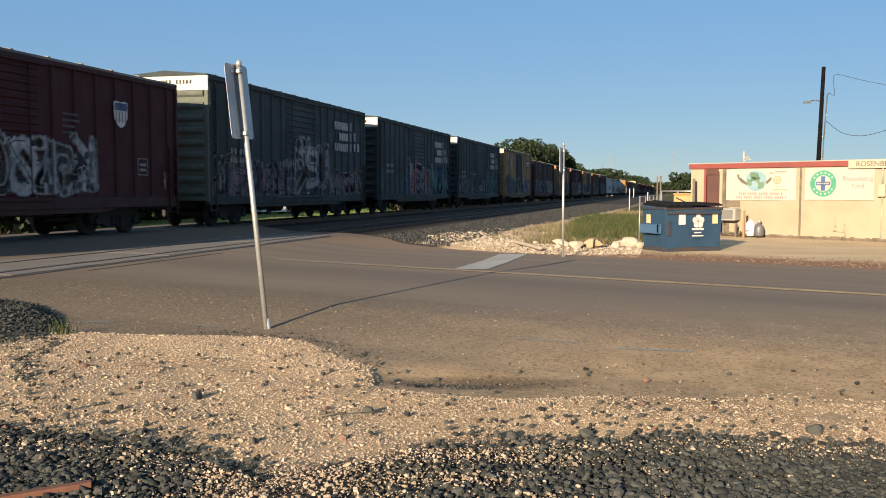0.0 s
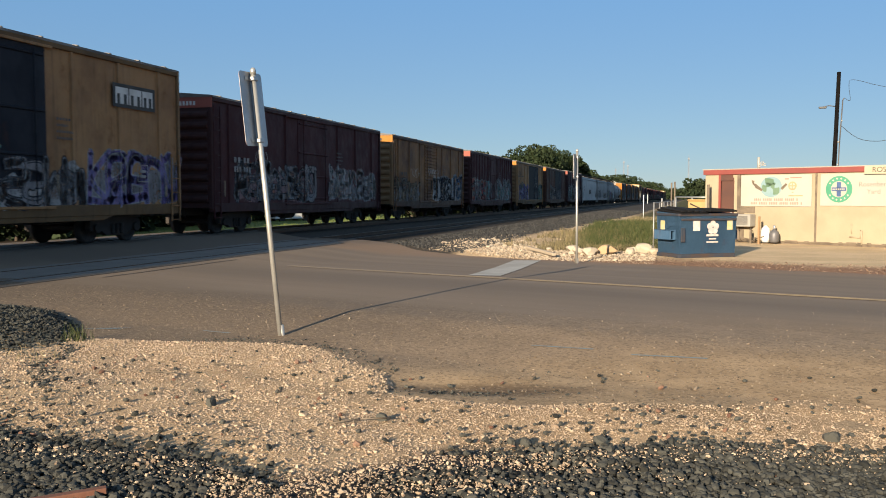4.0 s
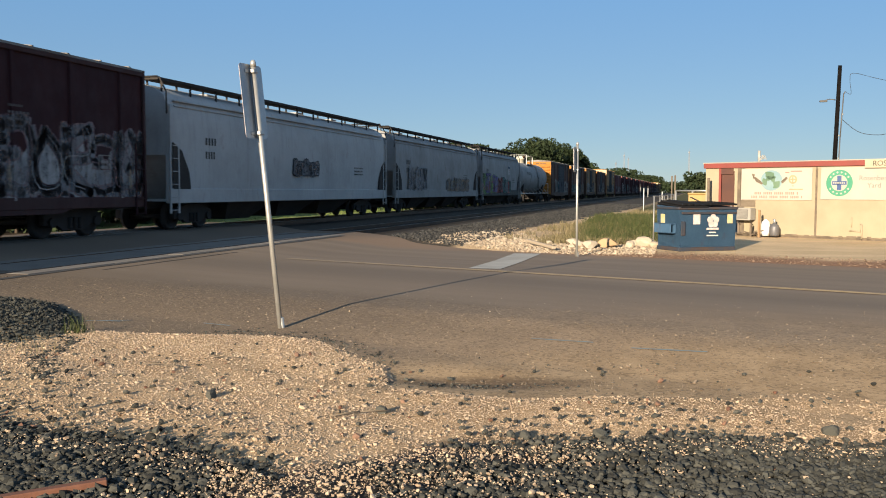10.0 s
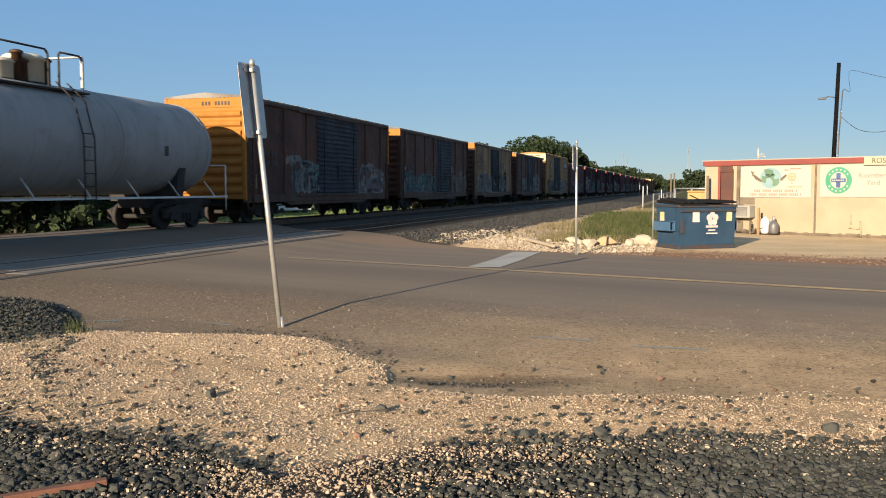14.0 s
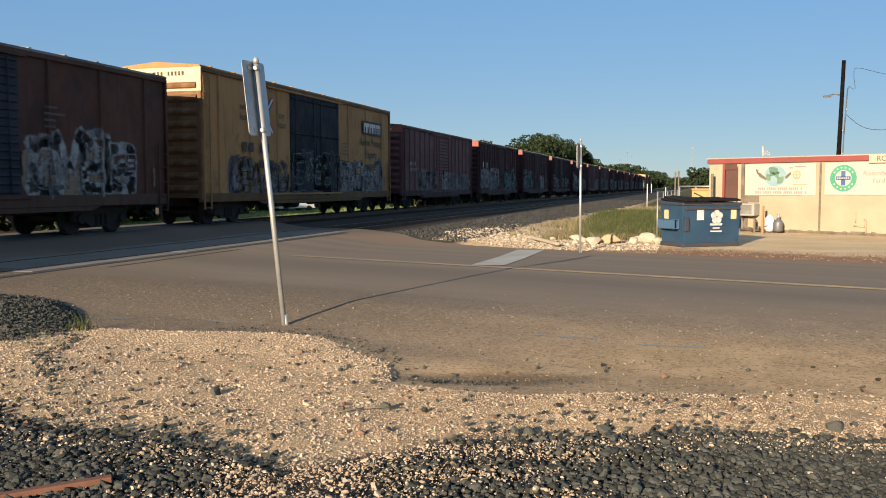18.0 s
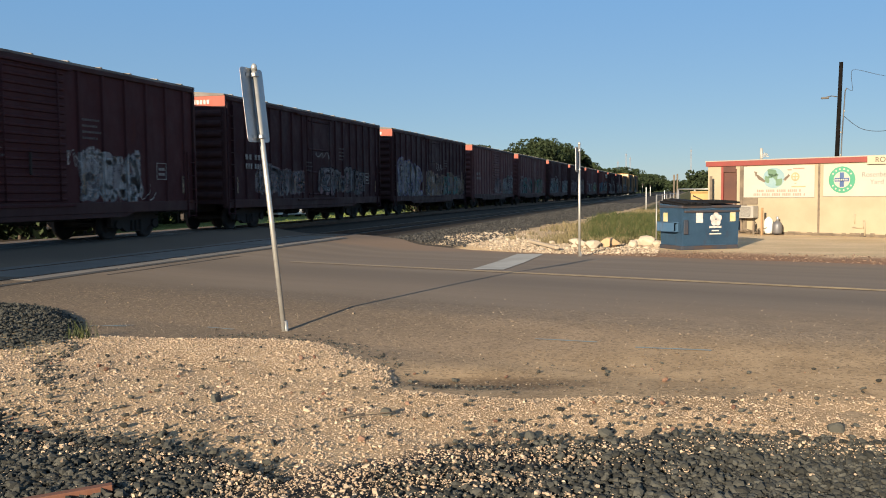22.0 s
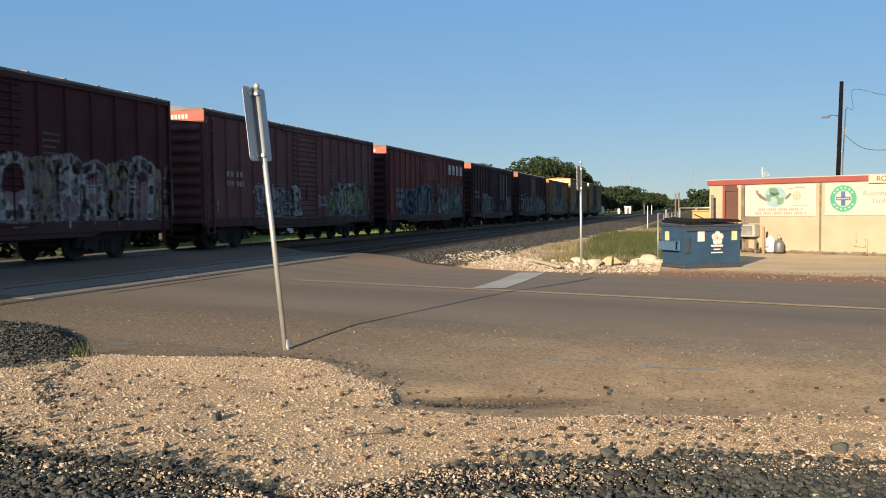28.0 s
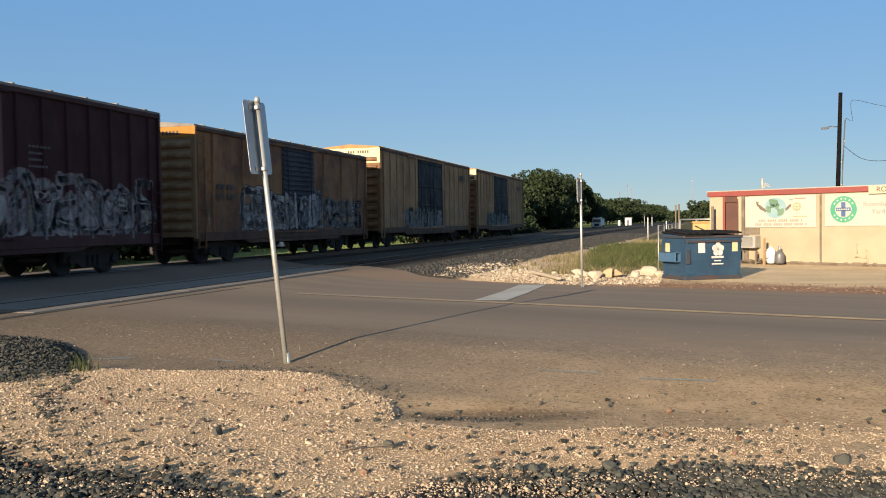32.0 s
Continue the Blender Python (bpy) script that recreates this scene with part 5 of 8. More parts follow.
def pool_marks(car, half, eave, tall):
    """Crossed-bar symbol and slogan of the yellow pool cars, and a black name panel."""
    bm = bmesh.new()
    cy, cz = -half * 0.52, eave - 1.25
    for s, mi in ((1, 0), (-1, 1)):
        for k, w in ((0, 0.26), (1, 0.1)):
            bar_line(bm, (cy - 0.62, cz - 0.62 * s), (cy + 0.62, cz + 0.62 * s), w, 1.612 + 0.003 * k + 0.001 * mi, mi if k == 0 else 2)
    part("crossed_emblem", bm, [SPRAY["blue"], SPRAY["red"], WHITE_MARK], car, "crossed blue and red bars")
    side_words(car, "next\nload", 0.36, BLACK_MARK, cy - 1.55, cz)
    side_words(car, "any\nroad", 0.36, BLACK_MARK, cy + 1.4, cz - 0.1)
    stencils(car, [(cy - 1.7, eave - 2.65, 1.0, 0.34, 2), (cy - 0.4, eave - 2.65, 0.9, 0.34, 2), (cy - 1.7, eave - 3.2, 0.9, 0.3, 2), (cy - 0.4, eave - 3.2, 1.2, 0.3, 4)], BLACK_MARK, 1.612, "car_number", "black car number bars")
    py, k = half * 0.71, 1.3 if tall else 1.0
    bm = bmesh.new()
    flat(bm, [(py - 1.0 * k, eave - 1.38), (py + 1.0 * k, eave - 1.38), (py + 1.0 * k, eave - 0.72), (py - 1.0 * k, eave - 0.72)], 1.612, 0)
    for a, b in ((-0.88, -0.3), (-0.25, 0.32), (0.37, 0.88)):
        flat(bm, [(py + a * k, eave - 1.28), (py + b * k, eave - 1.28), (py + b * k, eave - 0.82), (py + a * k, eave - 0.82)], 1.615, 1)
        flat(bm, [(py + (a + 0.07) * k, eave - 1.28), (py + (a + 0.2) * k, eave - 1.28), (py + (a + 0.2) * k, eave - 1.0), (py + (a + 0.07) * k, eave - 1.0)], 1.618, 0)
        flat(bm, [(py + (b - 0.2) * k, eave - 1.28), (py + (b - 0.07) * k, eave - 1.28), (py + (b - 0.07) * k, eave - 1.0), (py + (b - 0.2) * k, eave - 1.0)], 1.618, 0)
    part("name_panel", bm, [BLACK_MARK, WHITE_MARK], car, "black panel with white block shapes")
    if tall:
        for i, w in enumerate(("Railcar Pooling", "Experts")):
            side_words(car, w, 0.5, BLACK_MARK, py - 0.15, eave - 1.75 - 0.58 * i)
        stencils(car, [(py - 0.8, eave - 3.05, 1.4, 0.26, 7)], BLACK_MARK, 1.612, "web_mark", "worn black line of print")


def rail_marks(car, half, eave):
    """The word and the outlined box of the yellow rail-box cars."""
    side_words(car, "rail", 0.85, BLACK_MARK, -half * 0.72, eave - 0.95)
    bm = bmesh.new()
    box = [(-0.9, 1.35), (-0.52, 1.3), (-0.54, 1.9), (-0.68, 1.85), (-0.68, 1.5), (-0.84, 1.95), (-0.88, 1.35)]
    for (a, b), (c, d) in zip(box, box[1:]):
        bar_line(bm, (half * a, eave - b), (half * c, eave - d), 0.07, 1.612, 0)
    part("outline_mark", bm, BLACK_MARK, car, "brown-black outlined box shape")


def number_bars(car, y, z, white=True, s=1.0):
    s *= 0.72
    stencils(car, [(y, z, 0.75 * s, 0.26 * s, 2), (y + 0.95 * s, z, 0.7 * s, 0.26 * s, 2), (y, z - 0.45 * s, 0.75 * s, 0.26 * s, 3), (y + 0.95 * s, z - 0.45 * s, 0.8 * s, 0.26 * s, 3)],
             DIM_MARK if white else BLACK_MARK, 1.612, "car_number", "painted car number bars")


def data_marks(car, half, eave, seed):
    """Consolidated stencil panels, small lines of data and yellow reflectors."""
    r = random.Random(seed * 7 + 1)
    rows = []
    for i in range(4):
        rows.append((half * 0.3 + 0.02, 2.75 + 0.16 * i, r.uniform(0.4, 0.8), 0.06, r.randint(5, 8)))
    for i in range(3):
        rows.append((-half * 0.15, 2.2 + 0.16 * i, r.uniform(0.4, 0.9), 0.05, 6))
    stencils(car, rows, FAINT_MARK, 1.602)
    bm = bmesh.new()
    y, z = half * 0.72, 1.72
    for a, b, c, d in ((0, 0, 0.5, 0.025), (0, 0.475, 0.5, 0.5), (0, 0.025, 0.025, 0.475), (0.475, 0.025, 0.5, 0.475), (0.1, 0.12, 0.4, 0.2), (0.1, 0.27, 0.4, 0.35)):
        flat(bm, [(y + a, z + b), (y + c, z + b), (y + c, z + d), (y + a, z + d)], 1.614, 0)
    part("data_panel", bm, DIM_MARK, car, "white-framed data panel")
    for y in (-half * 0.9, -half * 0.3, half * 0.3, half * 0.9):
        bm = bmesh.new()
        flat(bm, [(y - 0.05, 1.3), (y + 0.05, 1.3), (y + 0.05, 1.85), (y - 0.05, 1.85)], 1.615, 0)
        part("reflector", bm, SPRAY["tan"], car, "yellow reflector strip")


def build_train():
    tall, low, gap = 5.52, 4.98, 1.9
    # name, rear, top, paint, door (from, to, kind, paint, face), graffiti spans, extras
    M1 = "maroon"
    rows = [
        (25.35, 4.92, M1, (-1.6, 1.6, "one", M1, "ribbed"), [(-0.95, -0.1, 0.15, 1.7, "grey", "white", "pink"), (-0.05, 0.45, 0.2, 1.6, "white", "grey", "black")], "dark maroon boxcar with shield emblem and graffiti", "shield"),
        (42.96, tall, "slate", (-1.5, 1.7, "one", "slate", "ribbed"), [(-0.95, -0.1, 0.1, 1.5, "grey", "black", "pink"), (-0.1, 0.35, 0.3, 2.4, "white", "grey", "black"), (0.4, 0.95, 0.2, 1.2, "pink", "grey", "grey")], "dark slate-green boxcar with white lettering and graffiti", "gw"),
        (60.62, tall, "slate", (-1.5, 1.7, "one", "slate", "ribbed"), [(-0.35, 0.3, 0.1, 1.9, "pink", "white", "red", "blue"), (0.3, 0.98, 0.05, 1.9, "teal", "black", "blue", "teal")], "dark slate-green boxcar with bright teal graffiti", "gw"),
        (78.49, tall, "slate", (-1.5, 1.7, "one", "slate", "ribbed"), [(-0.9, -0.3, 0.2, 1.3, "grey", "black", "grey"), (-0.05, 0.2, 0.3, 1.1, "white", "black", "grey"), (0.3, 0.75, 0.1, 1.8, "teal", "grey", "blue")], "dark slate-green boxcar with a grey cone-shaped graffiti", "gw"),
        (96.42, 5.5, "yellow", (-1.2, 2.1, "one", "navy", "plain"), [(-0.9, 0.03, 0.05, 1.6, "grey", "teal", "tan", "pink"), (0.05, 0.42, 0.05, 1.2, "grey", "black", "white"), (0.45, 0.98, 0.1, 1.6, "violet", "white", "grey")], "yellow boxcar with a navy plug door and graffiti", "pool"),
        (115.0, low, M1, (-1.5, 1.6, "one", M1, "plain"), [(-0.8, 0.0, 0.2, 1.5, "grey", "black", "pink"), (0.2, 0.9, 0.2, 1.5, "white", "pink", "grey")], "maroon boxcar with white graffiti letters", "plain"),
        (132.31, 4.95, "orange", (-1.6, 1.2, "one", "orange", "ribbed"), [(-0.95, -0.35, 0.1, 1.2, "tan", "black", "grey"), (0.02, 0.7, 0.1, 1.6, "black", "white", "white"), (0.68, 1.0, 0.15, 1.6, "blue", "white", "white")], "rust-streaked orange boxcar with white bubble graffiti", "plain"),
        (149.88, low, M1, (-1.5, 1.6, "one", M1, "plain"), [(-0.92, -0.1, 0.05, 1.6, "pink", "teal", "red", "grey"), (0.1, 0.9, 0.05, 1.7, "white", "pink", "red", "teal")], "maroon boxcar with red and teal graffiti", "bk"),
        (166.99, 4.93, "yellow", (-0.6, 4.6, "open", "navy", "plain"), [(-0.75, -0.12, 0.1, 1.35, "violet", "grey", "white"), (0.62, 0.98, 0.1, 1.7, "teal", "tan", "grey")], "yellow boxcar with an open door and a navy sliding door", "pool_low"),
        (184.72, 4.93, "brown", (-0.4, 4.4, "open", "navy", "plain"), [(-0.55, -0.05, 0.1, 1.6, "grey", "black", "tan"), (0.12, 0.5, 0.4, 1.2, "grey", "black", "grey")], "rusted orange boxcar with an open door", "plain"),
        (202.17, 5.03, "dark_maroon", (-1.2, 1.5, "one", "dark_maroon", "plain"), [(-0.9, -0.2, 0.1, 1.9, "grey", "black", "teal"), (-0.15, 0.95, 0.1, 1.9, "grey", "pink", "white")], "dark maroon boxcar with pale graffiti along its foot", "plain"),
        ("hopper", 223.55, 203.35, 4.95, "pale grey covered hopper car with roof walkways", [(-0.12, 0.12, 0.9, 1.5, "grey", "black", "grey")], None),
        ("hopper", 244.29, 224.9, 4.95, "grey covered hopper car with faint graffiti", [(-0.75, -0.4, 0.35, 1.5, "grey", "white", "grey"), (0.1, 0.7, 0.25, 1.0, "tan", "grey", "grey")], None),
        ("hopper", 261.11, 245.6, 4.95, "grey covered hopper car with colourful graffiti", [(-0.95, -0.3, 0.15, 1.5, "violet", "green", "green", "red"), (-0.28, 0.42, 0.15, 1.25, "teal", "black", "red", "pink")], 0.35),
        ("tank", 278.9, 261.9, 0, "dull grey tank car with a railed platform on top", None, None),
        (295.62, 4.93, "brown", (-1.4, 3.4, "one", "steel_blue", "ribbed"), [(-0.48, -0.2, 0.2, 1.5, "grey", "teal", "grey"), (0.47, 0.9, 0.1, 1.4, "white", "pink", "grey")], "rusted orange boxcar with a blue-grey door", "plain"),
        (313.03, 4.93, "brown", (0.0, 3.2, "one", "steel_blue", "ribbed"), [(-0.9, -0.1, 0.15, 1.1, "teal", "grey", "grey"), (0.4, 0.95, 0.15, 1.2, "tan", "grey", "grey")], "rusted orange boxcar with a blue-grey ribbed door", "plain"),
        (329.27, 5.0, "tan", (-1.3, 1.8, "one", "navy", "ribbed"), [(-0.85, -0.2, 0.0, 1.4, "white", "grey", "tan"), (0.24, 0.66, 0.05, 1.5, "grey", "black", "white")], "dull tan boxcar with graffiti and a dark door", "cross"),
        (346.35, 4.9, "brown", (-1.5, 1.5, "one", "steel_blue", "ribbed"), [(-0.55, -0.25, 0.3, 1.2, "grey", "white", "grey"), (0.22, 0.75, 0.05, 1.6, "white", "grey", "tan")], "rusty brown boxcar with a steel-blue door", "plain"),
        (366.8, tall, "cream", (-2.6, 2.4, "pair", "navy", "plain"), [(-0.8, -0.32, 0.05, 1.3, "grey", "black", "tan", "grey"), (-0.28, 0.25, 0.05, 1.6, "black", "teal", "black"), (0.27, 0.86, 0.05, 1.5, "white", "black", "grey")], "tall yellow boxcar with navy double doors and graffiti", "pool_tall"),
        (384.59, low, "plum", (-1.0, 2.0, "one", "plum", "ribbed"), [(-0.6, -0.15, 0.2, 1.3, "grey", "pink", "grey"), (0.0, 0.3, 0.2, 1.1, "white", "grey", "pink"), (0.3, 0.9, 0.1, 1.2, "grey", "pink", "grey")], "faded plum boxcar with a white-painted door foot", "bk"),
        (401.92, low, M1, (-0.6, 2.0, "one", M1, "ribbed"), [(-0.85, -0.1, 0.15, 1.6, "white", "grey", "pink"), (0.2, 0.85, 0.15, 1.6, "teal", "black", "teal", "white")], "maroon boxcar with pale blue bubble letters", "kc"),
        (419.5, low, M1, (-0.8, 1.8, "one", M1, "ribbed"), [(-0.9, -0.3, 0.2, 1.8, "teal", "grey", "white"), (0.3, 0.6, 0.2, 1.4, "white", "grey", "grey")], "maroon boxcar with teal graffiti letters", "bk"),
        (436.96, low, "dark_maroon", (-1.0, 1.6, "one", "dark_maroon", "plain"), [(-0.7, -0.2, 0.3, 1.2, "grey", "pink", "grey"), (0.0, 0.7, 0.3, 1.3, "grey", "black", "pink")], "dark maroon boxcar with faint graffiti", "bk"),
        (454.61, low, "dark_maroon", (-1.0, 1.6, "one", "dark_maroon", "plain"), [(-0.85, -0.35, 0.1, 1.9, "white", "violet", "grey"), (-0.2, 0.98, 0.1, 1.4, "tan", "pink", "teal", "grey")], "dark maroon boxcar with tan and white graffiti", "bk"),
        (472.04, low, "rose", (-0.6, 1.9, "one", "rose", "ribbed"), [(0.4, 0.95, 0.1, 1.5, "white", "black", "white", "pink"), (0.0, 0.3, 0.2, 1.2, "pink", "grey", "pink")], "faded rose boxcar with white graffiti", "bk"),
        (489.8, low, "rose", (-0.2, 2.2, "one", "rose", "plain"), [(-0.9, -0.1, 0.1, 1.5, "teal", "grey", "pink", "grey"), (0.1, 0.7, 0.1, 1.4, "teal", "green", "grey", "pink")], "faded rose boxcar with grey-green graffiti", "bk"),
        (507.38, low, M1, (-1.0, 1.8, "one", M1, "plain"), [(-0.8, -0.1, 0.1, 1.5, "grey", "white", "teal"), (0.4, 0.95, 0.1, 1.5, "white", "grey", "teal")], "dark maroon boxcar with pale graffiti", "bk"),
        (525.16, low, M1, (-1.3, 1.8, "one", M1, "ribbed"), [(-0.9, -0.1, 0.05, 1.5, "pink", "grey", "grey"), (0.1, 0.98, 0.05, 1.6, "white", "grey", "tan", "pink")], "maroon boxcar with large pale graffiti letters", "bk"),
        (542.9, low, "rose", (-1.2, 1.3, "one", "rose", "ribbed"), [(-0.55, -0.1, 0.1, 1.25, "white", "black", "grey"), (0.32, 0.85, 0.05, 1.5, "white", "black", "green")], "faded red boxcar with white graffiti letters", "bk"),
        (560.93, low, "red", (-1.5, 1.5, "one", "red", "plain"), [(-0.75, 0.0, 0.1, 1.6, "blue", "grey", "teal"), (0.12, 0.92, 0.1, 1.8, "white", "black", "grey", "teal")], "oxide red boxcar with big white block letters and graffiti", "gx"),
        (578.34, low, "dark_maroon", (-1.6, 1.4, "one", "dark_maroon", "ribbed"), [(-0.5, -0.1, 0.1, 1.4, "grey", "white", "grey"), (0.6, 0.85, 0.3, 1.3, "grey", "pink", "grey")], "dark maroon boxcar with faint graffiti", "bk"),
        (595.96, low, "dark_maroon", (-1.0, 1.6, "one", "plum", "plain"), [(-0.7, -0.1, 0.1, 1.4, "grey", "teal", "grey"), (0.1, 0.95, 0.1, 1.5, "grey", "pink", "white")], "dark maroon boxcar with a plum door and graffiti", "bk"),
        (613.27, 4.85, "orange", (-1.4, 1.6, "one", "steel_blue", "ribbed"), [(-0.6, -0.05, 0.15, 1.6, "white", "black", "grey"), (0.0, 0.3, 0.2, 1.6, "white", "blue", "grey"), (0.35, 0.9, 0.2, 1.5, "grey", "black", "tan")], "faded orange-yellow boxcar with a blue-grey door", "plain"),
        (633.86, tall, "buff", (-2.7, 2.4, "pair", "navy", "plain"), [(-0.55, 0.2, 0.05, 1.1, "grey", "teal", "grey")], "tall cream-yellow boxcar with navy double doors", "pool_small"),
        (654.12, tall, "buff", (-2.9, 2.2, "pair", "navy", "plain"), [(-0.6, 0.3, 0.05, 0.9, "grey", "teal", "grey")], "tall yellow boxcar at the end of the train", "pool_small"),
    ]
    prev = 7.75
    for i, row in enumerate(rows):
        if row[0] == "hopper":
            _, rear, front, top, label, paint, emblem = row
            ends = [([(-0.78 * (rear - front) / 2, 2.75, 0.75, 0.24, 4), (-0.78 * (rear - front) / 2, 2.3, 0.65, 0.24, 4), (0.55 * (rear - front) / 2, 2.3, 1.2, 0.06, 9), (0.55 * (rear - front) / 2, 2.15, 1.1, 0.06, 8), (0.55 * (rear - front) / 2, 2.0, 1.2, 0.06, 9)], BLACK_MARK, 1.565, "car_number", "black car number bars")]
            hopper(rear, front, top, "light_grey" if i == 11 else "grey", label, paint, i, ends, emblem * (rear - front) / 2 if emblem else None)
            prev = rear
            continue
        if row[0] == "tank":
            tank_car(row[1], row[2], row[4])
            prev = row[1] - 0.9
            continue
        rear, top, colour, door, paint, label, extra = row
        # car 15 wears the sunlit amber all over; the dirty ends hold shade
        end = "amber" if i == 15 else {"slate": "olive" if i == 1 else "dirty_shaded_slate", "brown": "brown", "orange": "tan", "tan": "dirty_shaded_brown", "yellow": "tan", "cream": "orange", "buff": "orange", "rose": "rose", "plum": "plum"}.get(colour, "dirty_shaded_maroon")
        ribs = 9 if extra in ("pool", "plain", "cross", "pool_low", "pool_tall") else 18
        car, half, eave, sx, _ = boxcar(rear, prev + gap, top, colour, door, label, end, ribs, None, paint, "cream" if colour == "buff" else colour if colour in ("slate", "cream") else None, i + 3)
        data_marks(car, half, eave, i)
        if extra == "shield":
            shield(car, half * 0.62, eave - 1.15, 1.612, 0.33)
        elif extra == "gw":
            gw_marks(car, half, eave)
            number_bars(car, -half * 0.8, 2.6)
        elif extra in ("pool", "pool_tall"):
            pool_marks(car, half, eave, extra == "pool_tall")
        elif extra == "pool_low":
            rail_marks(car, half, eave)
            stencils(car, [(-half * 0.72 + 0.5 * k, 2.2, 0.62, 0.42, 1) for k in range(4)], BLACK_MARK, 1.612, "car_number", "black squares of the car number")
        elif extra == "gx":
            stencils(car, [(half * 0.5 + 0.95 * k, eave - 1.05, 0.6, 0.62, 1) for k in range(4)], WHITE_MARK, 1.612, "lettering", "big white block letters")
            number_bars(car, -half * 0.8, 2.3)
        elif extra == "cross":
            bm = bmesh.new()
            for k in (-1, 1):
                bar_line(bm, (half * 0.55 - 0.3, eave - 1.5 - 0.2 * k), (half * 0.55 + 0.3, eave - 1.5 + 0.2 * k), 0.09, 1.612 + 0.002 * k, 0)
            part("crossed_emblem", bm, PALE_MARK, car, "pale crossed bars")
            number_bars(car, half * 0.33, eave - 1.35, False)
            rail_marks(car, half, eave)
        elif extra == "kc":
            stencils(car, [(-half * 0.8, 2.75, 0.3, 0.4, 1), (-half * 0.8 + 1.2, 2.75, 0.3, 0.4, 1)], WHITE_MARK, 1.612, "lettering", "white boxed letters")
            number_bars(car, -half * 0.8, 2.3)
        elif extra == "pool_small":
            stencils(car, [(half * 0.7, eave - 1.1, 1.6, 0.4, 3)], BLACK_MARK, 1.612, "name_panel", "black name panel")
        else:
            number_bars(car, -half * 0.82, 2.5, colour not in ("orange", "brown", "yellow"))
        if i == 31:
            stencils(car, [(half - k, 2.1, 0.4, 2.05, 1) for k in (3.2, 4.3, 5.4)], DIM_MARK, 1.603, "primer_stripe", "pale vertical primer stripe")
        prev = rear


build_train()

# ---- signs on posts ----
ALU = surf("weathered_aluminium", (0.42, 0.43, 0.44), (0.32, 0.33, 0.34), 0.42, 0.75, 2.5, 30, 0.08)
GALV = surf("galvanised_pipe", (0.5, 0.49, 0.46), (0.4, 0.39, 0.36), 0.45, 0.6, 4, 40, 0.1)
BRIGHT = surf("bright_clamp_metal", (0.45, 0.45, 0.44), (0.36, 0.36, 0.35), 0.45, 0.6, 4, 40, 0.05)
STUCCO_GREY = surf("grey_metal_case", (0.4, 0.38, 0.34), (0.3, 0.28, 0.25), 0.6, 0.2)
SIGN_RED = surf("sign_face", (0.3, 0.13, 0.1), (0.4, 0.36, 0.32), 0.6)


def sign_post(base, top, z_panel, panel_w, panel_dir, label, holes=True):
    """A pipe with a sheet sign clamped to it; the sign's back is towards the yard."""
    base, top = Vector(base), Vector(top)
    up = (top - base).normalized()
    ob = thing("sign_post", label, "road sign", Matrix.Translation(base), "signs at the crossing")
    L = (top - base).length
    bm = bmesh.new()
    rod(bm, up * -0.2, up * L, 0.03, 14)
    part("post", bm, GALV, ob)
    bm = bmesh.new()
    lathe(bm, [(0.033, 0), (0.034, 0.05), (0.02, 0.075), (0.006, 0.08)], up * L, "z", 14)
    part("cap", bm, GALV, ob)
    bm = bmesh.new()
    rod(bm, up * -0.1 + Vector((0.018, 0.012, 0)), up * 0.13 + Vector((0.018, 0.012, 0)), 0.029, 12)
    part("sleeve", bm, GALV, ob, "short ground sleeve")
    d = Vector((*panel_dir, 0)).normalized()
    d = (d - up * d.dot(up)).normalized()
    n = d.cross(up)  # towards the yard
    rot = Matrix((d, up, n)).transposed().to_4x4()
    lo, hi = z_panel
    bm = bmesh.new()
    w, c = panel_w / 2, 0.04  # the pipe stands a little off the middle
    out = [(-w + c, lo), (w - c, lo), (w - c * 0.3, lo + c * 0.3), (w, lo + c), (w, hi - c), (w - c * 0.3, hi - c * 0.3), (w - c, hi), (-w + c, hi), (-w + c * 0.3, hi - c * 0.3), (-w, hi - c), (-w, lo + c), (-w + c * 0.3, lo + c * 0.3)]
    prism(bm, out, "z", -0.04, -0.037)
    sheet_ob = part("sign_panel", bm, ALU, ob, "bare aluminium back of a sign", rot)
    bm = bmesh.new()
    prism(bm, [(a * 0.99, lo + (b - lo) * 0.99 + 0.005) for a, b in out], "z", -0.044, -0.0405)
    part("sign_face", bm, SIGN_RED, sheet_ob)
    for z in (lo + 0.06, hi - 0.08):
        bm = bmesh.new()
        bx(bm, -0.14, z - 0.02, -0.037, 0.14, z + 0.02, -0.03, 0.004)
        bx(bm, -0.05, z - 0.025, -0.03, 0.05, z + 0.025, 0.034, 0.008)
        rod(bm, (0.09, z, -0.03), (0.09, z, 0.0), 0.012, 6)
        part("bracket", bm, BRIGHT, ob, "bright metal clamp", rot)
    return ob


sign_post((-4.55, 9.32, 0.0), (-4.815, 9.23, 2.995), (2.2, 3.04), 0.5, (0.033, 1.0), "leaning galvanised post with the bare back of a rectangular sign")
sign_post((-2.76, 22.45, -0.06), (-2.77, 22.45, 2.74), (2.13, 2.75), 0.6, (0.06, 1.0), "upright galvanised post with a small sign beside the road")

